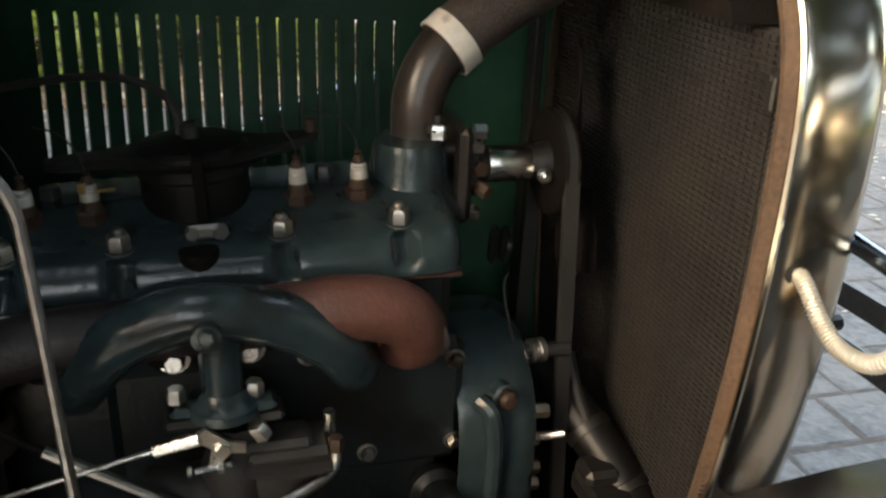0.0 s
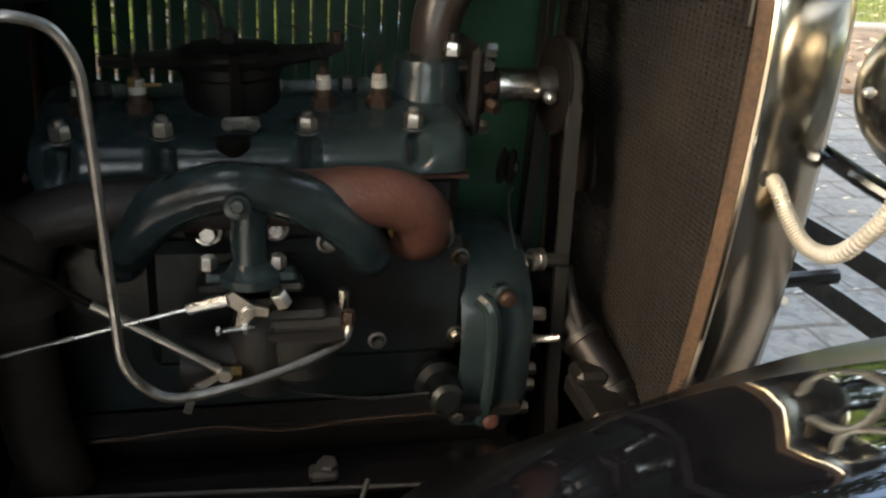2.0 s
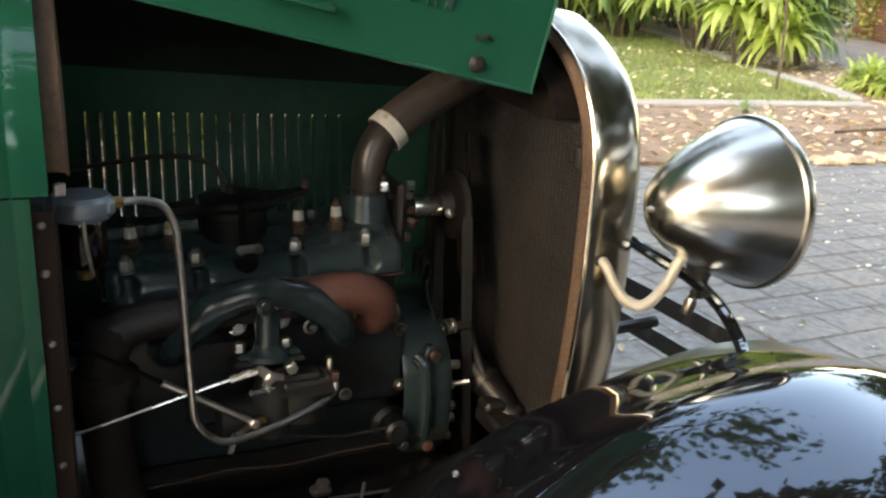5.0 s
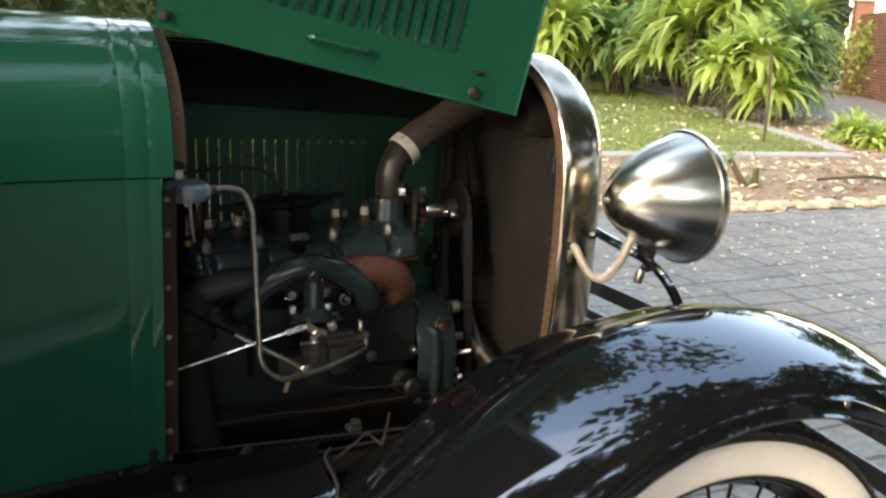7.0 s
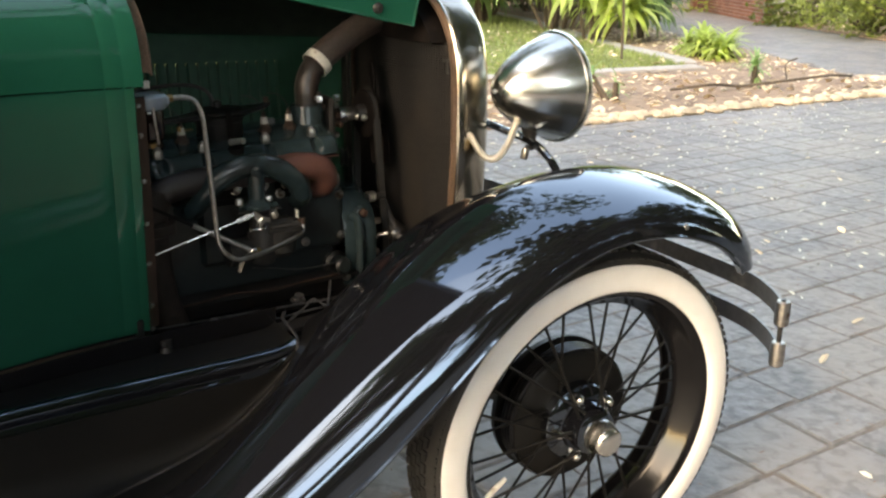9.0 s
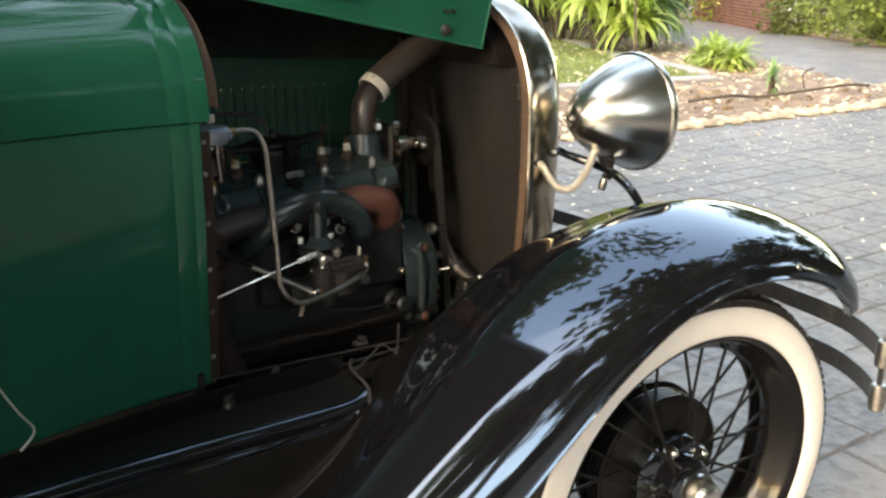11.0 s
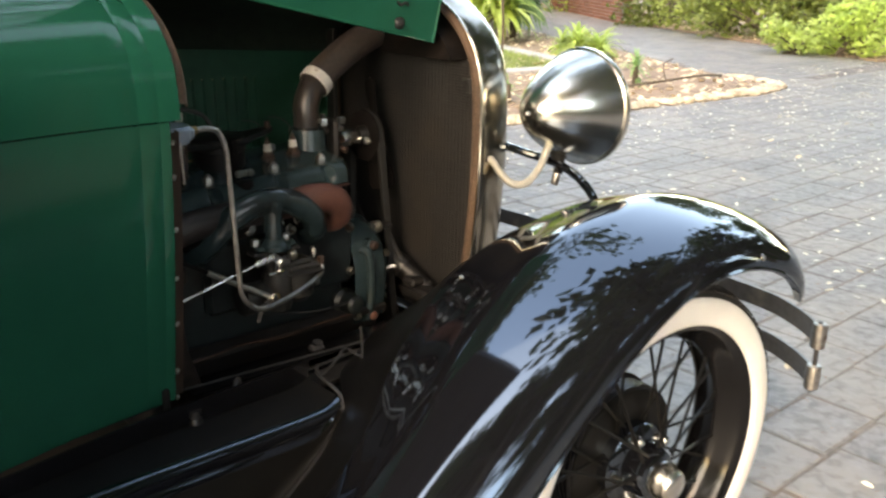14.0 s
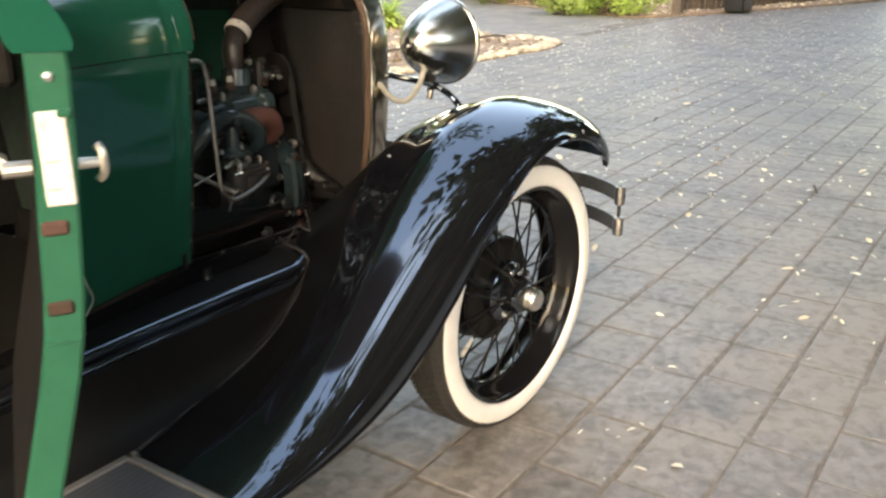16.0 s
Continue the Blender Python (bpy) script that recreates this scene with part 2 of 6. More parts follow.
def see_through(m, share=0.4):
    """Lets part of the light pass through thin leaves."""
    n, l = m.node_tree.nodes, m.node_tree.links
    b, t, mx = n["Principled BSDF"], n.new("ShaderNodeBsdfTranslucent"), n.new("ShaderNodeMixShader")
    l.new(b.inputs["Base Color"].links[0].from_socket, t.inputs["Color"])
    mx.inputs[0].default_value = share
    l.new(b.outputs[0], mx.inputs[1])
    l.new(t.outputs[0], mx.inputs[2])
    l.new(mx.outputs[0], n["Material Output"].inputs["Surface"])


for leaf_mat in (LEAF_LIGHT, LEAF_BLUE, LEAF_BUSH, LEAF_TREE, GRASS):
    see_through(leaf_mat)


def sooty_manifold():
    """Rust at the front end that goes over into soot towards the rear."""
    m = material("rust_with_soot", (0.105, 0.042, 0.032), 0.52, vary=0.25, grain=55, bump=0.3)
    n, l = m.node_tree.nodes, m.node_tree.links
    b = n["Principled BSDF"]
    old = b.inputs["Base Color"].links[0].from_socket
    geo, sep, noi = n.new("ShaderNodeNewGeometry"), n.new("ShaderNodeSeparateXYZ"), n.new("ShaderNodeTexNoise")
    noi.inputs["Scale"].default_value = 18
    l.new(geo.outputs["Position"], sep.inputs[0])
    l.new(geo.outputs["Position"], noi.inputs["Vector"])
    add = n.new("ShaderNodeMath")
    add.operation = "MULTIPLY_ADD"
    add.inputs[1].default_value = 0.16
    l.new(noi.outputs[0], add.inputs[0])
    l.new(sep.outputs[0], add.inputs[2])
    rng_ = n.new("ShaderNodeMapRange")
    rng_.inputs[1].default_value, rng_.inputs[2].default_value = -0.42, -0.25
    l.new(add.outputs[0], rng_.inputs[0])
    mix = n.new("ShaderNodeMix")
    mix.data_type = "RGBA"
    mix.inputs[6].default_value = (0.018, 0.013, 0.013, 1)
    l.new(old, mix.inputs[7])
    l.new(rng_.outputs[0], mix.inputs[0])
    l.new(mix.outputs[2], b.inputs["Base Color"])
    return m


MANIFOLD = sooty_manifold()


# ---- mesh helpers ----
class Geo:
    """Collects faces for one mesh."""

    def __init__(self):
        self.v, self.f, self.m = [], [], []

    def add(self, verts, faces, mi=0):
        k = len(self.v)
        self.v += [tuple(p) for p in verts]
        self.f += [tuple(i + k for i in f) for f in faces]
        self.m += [mi] * len(faces)
        return self

    def box(self, c, size, bevel=0.0, rot=None, mi=0):
        hx, hy, hz = (s / 2 for s in size)
        b = min(bevel, hx * 0.9, hy * 0.9, hz * 0.9)
        verts, faces = [], []
        if b <= 0:
            verts = [(sx * hx, sy * hy, sz * hz) for sx in (-1, 1) for sy in (-1, 1) for sz in (-1, 1)]
            faces = [(0, 1, 3, 2), (4, 6, 7, 5), (0, 4, 5, 1), (2, 3, 7, 6), (0, 2, 6, 4), (1, 5, 7, 3)]
        else:
            idx = {}
            for sx in (-1, 1):
                for sy in (-1, 1):
                    for sz in (-1, 1):
                        for ax, p in enumerate(((sx * hx, sy * (hy - b), sz * (hz - b)), (sx * (hx - b), sy * hy, sz * (hz - b)), (sx * (hx - b), sy * (hy - b), sz * hz))):
                            idx[sx, sy, sz, ax] = len(verts)
                            verts.append(p)
            S = (-1, 1)
            for s in S:
                ring = [(-1, -1), (1, -1), (1, 1), (-1, 1)]
                if s < 0:
                    ring = ring[::-1]
                faces.append(tuple(idx[s, a, c2, 0] for a, c2 in ring))
                faces.append(tuple(idx[a, s, c2, 1] for a, c2 in ring[::-1]))
                faces.append(tuple(idx[a, c2, s, 2] for a, c2 in ring))
                for t in S:
                    q = (idx[s, t, -1, 0], idx[s, t, 1, 0], idx[s, t, 1, 1], idx[s, t, -1, 1])
                    faces.append(q if s * t < 0 else q[::-1])
                    q = (idx[s, -1, t, 0], idx[s, 1, t, 0], idx[s, 1, t, 2], idx[s, -1, t, 2])
                    faces.append(q[::-1] if s * t < 0 else q)
                    q = (idx[-1, s, t, 1], idx[1, s, t, 1], idx[1, s, t, 2], idx[-1, s, t, 2])
                    faces.append(q if s * t < 0 else q[::-1])
                    for w in S:
                        tri = (idx[s, t, w, 0], idx[s, t, w, 1], idx[s, t, w, 2])
                        faces.append(tri if s * t * w > 0 else tri[::-1])
        r = rot.to_3x3() if rot is not None else Matrix.Identity(3)
        return self.add([r @ Vector(p) + Vector(c) for p in verts], faces, mi)

    def tube(self, pts, radius, seg=12, caps=True, mi=0, closed=False):
        pts = [Vector(p) for p in pts]
        n = len(pts)
        rad = radius if isinstance(radius, (list, tuple)) else [radius] * n
        rings, up = [], None
        for i, p in enumerate(pts):
            a = pts[i - 1] if i else (pts[-1] if closed else pts[0])
            b = pts[(i + 1) % n] if (closed or i < n - 1) else pts[-1]
            d = (b - a).normalized()
            if up is None:
                up = d.orthogonal().normalized()
            up = (up - d * up.dot(d)).normalized()
            side = d.cross(up)
            rings.append([p + rad[i] * (math.cos(q) * up + math.sin(q) * side) for q in (2 * math.pi * j / seg for j in range(seg))])
        verts = [p for r in rings for p in r]
        faces = []
        for i in range(n if closed else n - 1):
            k = (i + 1) % n
            for j in range(seg):
                j2 = (j + 1) % seg
                faces.append((i * seg + j, i * seg + j2, k * seg + j2, k * seg + j))
        if caps and not closed:
            faces.append(tuple(range(seg))[::-1])
            faces.append(tuple((n - 1) * seg + j for j in range(seg)))
        return self.add(verts, faces, mi)

    def lathe(self, profile, origin, axis, seg=32, mi=0):
        """profile: (radius, height along axis) pairs."""
        axis = Vector(axis).normalized()
        up = axis.orthogonal().normalized()
        side = axis.cross(up)
        verts, faces, n = [], [], len(profile)
        for r, h in profile:
            for j in range(seg):
                q = 2 * math.pi * j / seg
                verts.append(Vector(origin) + axis * h + max(r, 1e-5) * (math.cos(q) * up + math.sin(q) * side))
        for i in range(n - 1):
            for j in range(seg):
                j2 = (j + 1) % seg
                faces.append((i * seg + j, i * seg + j2, (i + 1) * seg + j2, (i + 1) * seg + j))
        return self.add(verts, faces, mi)

    def hexa(self, c, axis, r, h, mi=0, seg=6):
        """A nut: base at c, bevelled top."""
        return self.lathe([(0, 0), (r, 0), (r, h * 0.82), (r * 0.82, h), (0, h)], c, axis, seg, mi)

    def sheet(self, rows, thick=0.0, mi=0, flip=False, skip=()):
        """A grid of points, with thickness along its normals; skip: cells left open."""
        a, b = len(rows), len(rows[0])
        P = [[Vector(p) for p in r] for r in rows]
        verts = [p for r in P for p in r]
        faces = [(i * b + j, i * b + j + 1, (i + 1) * b + j + 1, (i + 1) * b + j) for i in range(a - 1) for j in range(b - 1) if (i, j) not in skip]
        if thick:
            back = []
            for i in range(a):
                for j in range(b):
                    du = P[min(i + 1, a - 1)][j] - P[max(i - 1, 0)][j]
                    dv = P[i][min(j + 1, b - 1)] - P[i][max(j - 1, 0)]
                    nn = du.cross(dv)
                    nn = nn.normalized() if nn.length > 1e-12 else Vector((0, 0, 1))
                    back.append(P[i][j] + nn * thick)
            k = len(verts)
            verts += back
            edges = {}
            for f in faces:
                for q in range(4):
                    e = (f[q], f[(q + 1) % 4])
                    edges[e] = True
            rim = [e for e in edges if (e[1], e[0]) not in edges]
            faces += [tuple(i + k for i in f[::-1]) for f in faces]
            faces += [(e[1], e[0], e[0] + k, e[1] + k) for e in rim]
        if flip:
            faces = [f[::-1] for f in faces]
        return self.add(verts, faces, mi)

    def move(self, m):
        self.v = [tuple(m @ Vector(p)) for p in self.v]
        return self


def mesh_of(name, geo, mats, smooth=35.0):
    me = bpy.data.meshes.new(name)
    me.from_pydata(geo.v, [], geo.f)
    for mt in mats if isinstance(mats, (list, tuple)) else [mats]:
        me.materials.append(mt)
    if any(geo.m):
        me.polygons.foreach_set("material_index", geo.m)
    if smooth:
        me.shade_smooth()
        me.set_sharp_from_angle(angle=radians(smooth))
    me.update()
    return me


WHERE = {}


def thing(name, at, label, category, group="", kind=""):
    ob = new(name)
    ob.empty_display_size = 0.05
    ob.location = at
    WHERE[ob.name] = Vector(at)
    return tagged(ob, label, category, group, kind)


def part(name, geo, mats, parent=None, label="", smooth=35.0, category="", group="", kind=""):
    """Links one mesh, its origin at the middle of its box, under a thing or a part."""
    lo = Vector([min(p[i] for p in geo.v) for i in range(3)])
    hi = Vector([max(p[i] for p in geo.v) for i in range(3)])
    c = (lo + hi) / 2
    if parent is None:
        c.z = lo.z
    geo.v = [(p[0] - c.x, p[1] - c.y, p[2] - c.z) for p in geo.v]
    ob = new(name, mesh_of(name, geo, mats, smooth))
    WHERE[ob.name] = c
    ob.location = c - (WHERE[parent.name] if parent else Vector((0, 0, 0)))
    ob.parent = parent
    return tagged(ob, label, category, group, kind)


def twin(ob, at, parent):
    """Another part on the same mesh, at a place in the world."""
    o = ob.copy()
    scene.collection.objects.link(o)
    o.parent = parent
    o.location = Vector(at) - WHERE[parent.name]
    WHERE[o.name] = Vector(at)
    return o


def bez(pts, n=8):
    """A smooth curve through points (Catmull-Rom)."""
    p = [Vector(q) for q in pts]
    p = [2 * p[0] - p[1]] + p + [2 * p[-1] - p[-2]]
    out = []
    for i in range(1, len(p) - 2):
        for k in range(n):
            t = k / n
            out.append(0.5 * ((2 * p[i]) + (p[i + 1] - p[i - 1]) * t + (2 * p[i - 1] - 5 * p[i] + 4 * p[i + 1] - p[i + 2]) * t * t + (3 * p[i] - p[i - 1] - 3 * p[i + 1] + p[i + 2]) * t ** 3))
    out.append(p[-2])
    return out


def curve(xs, ys):
    """A smooth function through given places."""
    pts = bez([(x, y, 0) for x, y in zip(xs, ys)], 12)
    px, py = [p.x for p in pts], [p.y for p in pts]
    if px[0] > px[-1]:
        px, py = px[::-1], py[::-1]
    return lambda x: float(np.interp(x, px, py))


def smoothstep(a, b, x):
    t = min(1.0, max(0.0, (x - a) / (b - a)))
    return t * t * (3 - 2 * t)


# ---- the car ----
car = thing("vintage_car", (0, 0, 0), "green and black open vintage car with raised hood and whitewall tyre", "car")

# cowl: half profile (half-width, height) at the hood ledge, widening to the rear
COWL = [(0.0, 1.262), (0.089, 1.258), (0.179, 1.244), (0.259, 1.217), (0.317, 1.18), (0.353, 1.13), (0.362, 1.06), (0.359, 1.0), (0.351, 0.9), (0.338, 0.8), (0.323, 0.7), (0.314, 0.645), (0.309, 0.605)]


def cowl_row(x):
    d = -0.735 - x
    k = 1 + 0.3 * d + 1.37 * d * abs(d)
    lift = 0.012 * (-0.735 - x) / 0.45
    half = [Vector((x, -w * k, z + lift)) for w, z in COWL]
    full = [Vector((p.x, -p.y, p.z)) for p in half[:0:-1]] + half
    return bez(full, 3)


def build_cowl():
    xs = [-0.735, -0.744, -0.748, -0.751, -0.754, -0.758, -0.776, -0.78, -0.783, -0.786, -0.79, -0.81, -0.9, -1.0, -1.06, -1.115]

    def rows(keep, out, front=()):
        res = []
        for x in list(front) + xs:
            r = keep(cowl_row(x))
            if x in (-0.751, -0.783):
                r = [Vector((p.x, p.y * 0.989, 0.6 + (p.z - 0.6) * 0.994)) for p in r]
            res.append([Vector((p.x, p.y * out, p.z)) for p in r])
        return res

    n = len(cowl_row(-0.8))
    k = next(i for i, p in enumerate(cowl_row(-0.735)) if p.z > 1.045)
    body = part("cowl_top", Geo().sheet(rows(lambda r: r[k:n - k], 1.004, (-0.718, -0.728)), 0.012), GREEN, car, "glossy green rounded cowl top")
    for s in (0, 1):
        def side(r):
            q = (r[:k + 1] if s else r[n - k - 1:])
            m = q[-2 if s else 1].lerp(q[-1 if s else 0], 0.91)
            return q[:-1] + [m] if s else [m] + q[1:]
        part("cowl_side", Geo().sheet(rows(side, 1.0), 0.012), GREEN, car, "glossy green cowl flank below the belt seam")
    seam = [Geo(), Geo()]
    for s in (0, 1):
        seam[s].sheet([[Vector((p.x, p.y * 0.985, p.z)) for p in (r[k - 3:k + 3] if s else r[n - k - 3:n - k + 3])] for r in (cowl_row(x) for x in xs)], 0.004)
        part("belt_groove", seam[s], INTERIOR, body)
    # tan lacing over the hood ledge
    lace = Geo()
    r1 = [p for p in cowl_row(-0.718) if p.z > 1.066]
    rows = []
    for x, d in ((-0.721, -0.004), (-0.719, -0.001), (-0.709, 0.0), (-0.7, -0.002), (-0.699, -0.006)):
        rows.append([Vector((x, p.y * (0.99 + d), p.z - 0.002 + d)) for p in r1])
    lace.sheet(rows, -0.004)
    part("hood_lacing", lace, LACING, car, "worn tan woven strip along the cowl edge")
    for s in (-1, 1):
        part("lacing_end", Geo().box((-0.706, s * 0.345, 1.059), (0.012, 0.004, 0.014), 0.0015), STEEL_DULL, car)
    # hood ledge: narrow flange with bolts
    for s in (-1, 1):
        led = Geo()
        rows = []
        for x, d in ((-0.74, 0.003), (-0.725, 0.003), (-0.716, 0.005), (-0.713, 0.02)):
            rows.append([Vector((x, s * (w - d), z)) for w, z in ((0.361, 1.041), (0.357, 0.975), (0.351, 0.9), (0.338, 0.8), (0.324, 0.7), (0.314, 0.645), (0.309, 0.605))])
        led.sheet(rows, 0.003 * s)
        part("hood_ledge", led, RUSTY, car, "dark brown ledge with a row of small bolts")
    first = None
    for w, z in ((0.357, 1.027), (0.357, 0.975), (0.35, 0.894), (0.339, 0.814), (0.33, 0.736), (0.317, 0.65), (0.308, 0.60)):
        if first is None:
            b = Geo().lathe([(0, 0.006), (0.003, 0.0055), (0.005, 0.003), (0.0055, 0)], (-0.726, -w + 0.001, z), (0.2, -1, 0), 12)
            first = part("ledge_bolt", b, STEEL_DULL, car)
        else:
            twin(first, (-0.726, -w + 0.001, z), car)
    # firewall
    fw = Geo()
    prof = [p for p in cowl_row(-0.742)]
    inner = [Vector((-0.742, p.y * 0.97, 0.56 + (p.z - 0.56) * 0.975)) for p in prof]
    n = len(inner)
    fw.add(inner + [Vector((-0.735, p.y, p.z)) for p in inner], [tuple(range(n))[::-1], tuple(range(n, 2 * n))] + [(i, (i + 1) % n, (i + 1) % n + n, i + n) for i in range(n)])
    part("firewall", fw, BAY_DARK, car, "dull black firewall")
    return body


cowl = build_cowl()

# radiator shell: half profile (half-width, height)
SHELL = [(0.0, 1.232), (0.06, 1.226), (0.12, 1.205), (0.175, 1.172), (0.215, 1.13), (0.24, 1.08), (0.25, 1.02), (0.252, 0.94), (0.25, 0.85), (0.243, 0.76), (0.233, 0.68), (0.22, 0.6), (0.212, 0.555)]


def shell_row(x, grow=0.0, inset=0.0):
    half = []
    for i, (w, z) in enumerate(SHELL):
        a, b = SHELL[max(i - 1, 0)], SHELL[min(i + 1, len(SHELL) - 1)]
        t = Vector((b[0] - a[0], b[1] - a[1])).normalized()
        nrm = Vector((-t.y, t.x))
        half.append(Vector((x, -(w + nrm.x * grow), z + nrm.y * grow)))
    return bez([Vector((p.x, -p.y, p.z)) for p in half[:0:-1]] + half, 4)


def build_radiator():
    g = Geo()
    rows = [shell_row(x, d) for x, d in ((-0.004, -0.016), (-0.004, 0.0), (0.004, 0.004), (0.02, 0.006), (0.045, 0.008), (0.066, 0.006), (0.078, -0.002), (0.084, -0.016), (0.084, -0.045))]
    g.sheet(rows, 0.003)
    sh = part("radiator_shell", g, NICKEL_OLD, car, "nickel-plated radiator shell with spotted ageing")
    lace = Geo()
    lace.sheet([shell_row(x, d) for x, d in ((-0.005, -0.012), (-0.016, -0.011), (-0.017, -0.004), (-0.012, -0.001), (-0.005, 0.001))], 0.002)
    part("shell_lacing", lace, LACING, sh, "tan woven strip on the shell's rear edge")
    edge = Geo().tube([p + Vector((-0.005, 0, 0)) for p in shell_row(0.0, 0.003)], 0.0035, 6)
    part("shell_bead", edge, NICKEL_OLD, sh)
    core = Geo()
    core.box((0.024, 0, 0.825), (0.066, 0.466, 0.53), 0.004)
    c = part("radiator_core", core, CORE, car, "dark finned radiator core")
    fins = Geo()
    for i in range(86):
        z = 0.578 + i * 0.0059
        fins.box((-0.010, 0, z), (0.006, 0.458, 0.0016))
    for i in range(42):
        y = -0.2255 + i * 0.011
        fins.box((-0.0095, y, 0.83), (0.004, 0.0022, 0.51))
    part("fin_grid", fins, CORE, c, smooth=0, kind="stuff")
    part("radiator_base", Geo().box((-0.01, 0, 0.553), (0.06, 0.44, 0.025), 0.004), CHASSIS, car)
    tank = Geo()
    prof = [p for p in shell_row(0.0, -0.03) if p.z > 1.085]
    n = len(prof)
    tank.add([Vector((-0.045, p.y, p.z)) for p in prof] + [Vector((0.04, p.y, p.z)) for p in prof], [tuple(range(n)), tuple(range(n, 2 * n))[::-1]] + [(i, (i + 1) % n, (i + 1) % n + n, i + n) for i in range(n)])
    # Near-black colour stands for the shade on the tank.
    part("radiator_tank", tank, SOOT_SHADE, car, "black radiator top tank")
    # the angled stay seen behind the fan
    br = Geo()
    br.box((-0.05, 0.21, 0.87), (0.012, 0.03, 0.52), 0.002)
    part("radiator_stay", br, CHASSIS, car)
    clip = Geo()
    clip.box((-0.014, -0.229, 1.042), (0.012, 0.012, 0.03), 0.002)
    clip.box((-0.02, -0.222, 1.055), (0.004, 0.02, 0.006), 0.001)
    part("shell_clip", clip, CHASSIS, car, "small dark bracket on the shell's edge")
    return sh


shell = build_radiator()


# hood, far half closed; near half folded up
def far_profile(x):
    f = (x + 0.72) / 0.72
    pts = []
    for (wc, zc), (ws, zs) in zip(COWL, SHELL):
        pts.append(Vector((x, (wc - 0.012) * (1 - f) + ws * f, (zc - 0.016) * (1 - f) + (zs) * f)))
    return pts


def build_hood():
    g = Geo()
    xs = np.linspace(-0.735, -0.012, 12)
    top = [[p for p in bez(far_profile(x)[:6], 3)] for x in xs]
    g.sheet(top, -0.0022)
    hood = part("hood_top_panel", g, GREEN, car, "green hood top, closed half")
    # Added dark sheet: the shade inside the hood, put in as colour.
    lin = Geo().sheet([[p + Vector((0, -0.004, -0.006)) for p in r] for r in top], -0.0015)
    part("hood_lining", lin, BAY_DARK, hood)
    # far side panel with louvre slits: strips between openings, bent covers outside
    side = Geo()

    def wall(x, z):
        f = (x + 0.71) / 0.70
        ws = 0.395 - 0.012 - (1.06 - z) * 0.13
        wf = 0.252 - max(0, (0.9 - z)) * 0.12
        return Vector((x, ws * (1 - f) + wf * f, z))

    zb, z0, z1, zt = 0.58, 0.835, 1.02, 1.135
    x0, pitch, count, gap = -0.646, 0.0243, 19, 0.0065
    edges = [-0.737]
    for i in range(count):
        edges += [x0 + i * pitch - gap, x0 + i * pitch]
    edges.append(-0.012)
    levels = [zb, 0.7, z0, 0.93, z1, zt]
    skip = {(2 * i + 1, j) for i in range(count) for j in (2, 3)}
    side.sheet([[wall(x, z) for z in levels] for x in edges], -0.0015, skip=skip)
    covers = []
    for i in range(count):
        xa = x0 + i * pitch
        rows = []
        for dx, dy in ((0.0015, 0.0005), (-0.0002, 0.005), (-0.0014, 0.009), (-0.0026, 0.0115)):
            rows.append([wall(xa + dx, z) + Vector((0, dy * (0.1 if e else 1), 0)) for z, e in ((z0 - 0.004, 1), (z0 + 0.008, 0), (0.93, 0), (z1 - 0.008, 0), (z1 + 0.004, 1))])
        covers.append(Geo().sheet(rows, -0.001))
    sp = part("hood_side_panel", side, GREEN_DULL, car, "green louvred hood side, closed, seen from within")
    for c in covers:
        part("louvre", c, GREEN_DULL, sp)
    # raised near side panel: lower edge slopes up to the rear
    A, B = Vector((-0.081, -0.188, 1.128)), Vector((-0.72, -0.205, 1.262))
    u = (B - A).normalized()
    w = Vector((0.30, -0.03, 0.955))
    w = (w - u * w.dot(u)).normalized()
    nrm = u.cross(w).normalized()
    if nrm.y > 0:
        nrm = -nrm
    L, Hh = (B - A).length, 0.40

    def on(s, h, d=0.0):
        return A + u * s + w * h + nrm * d

    rp = Geo()
    lo, hi = 0.085, 0.315
    s0, n2, gp = 0.155, 19, 0.007
    ed = [0.0]
    for i in range(n2):
        ed += [s0 + i * 0.0236, s0 + i * 0.0236 + gp]
    ed.append(L)
    skip = {(2 * i + 1, 2) for i in range(n2)}
    rp.sheet([[on(s, h) for h in (0.0, 0.01, lo, hi, Hh)] for s in ed], 0.0016, skip=skip)
    rp.tube([on(0, 0.002, 0.001), on(L, 0.002, 0.001)], 0.0025, 6)
    rp.tube([on(0.0015, 0, 0.001), on(0.0015, Hh, 0.001)], 0.0022, 6)
    raised = part("raised_hood_panel", rp, GREEN, car, "green louvred hood side, folded up and open")
    for i in range(n2):
        s = s0 + i * 0.0236
        rows = []
        for ds, d in ((-0.0015, 0.0005), (0.004, 0.0045), (0.009, 0.0075), (0.0125, 0.0085)):
            rows.append([on(s + ds, h, d * (0.1 if e else 1)) for h, e in ((lo - 0.006, 1), (lo + 0.008, 0), (0.2, 0), (hi - 0.008, 0), (hi + 0.006, 1))])
        part("louvre", Geo().sheet(rows, 0.001), GREEN, raised)
    hd = Geo()
    hd.tube(bez([on(0.315, 0.045, 0.001), on(0.318, 0.045, 0.016), on(0.33, 0.045, 0.02), on(0.40, 0.045, 0.02), on(0.412, 0.045, 0.016), on(0.415, 0.045, 0.001)], 4), 0.0058, 8)
    part("hood_handle", hd, GREEN, raised, "green painted grab handle")
    kn = Geo()
    kn.lathe([(0, 0), (0.0115, 0), (0.012, 0.003), (0.009, 0.006), (0.005, 0.007), (0.005, 0.011), (0.0, 0.012)], on(0.098, 0.022, 0.001), nrm, 16)
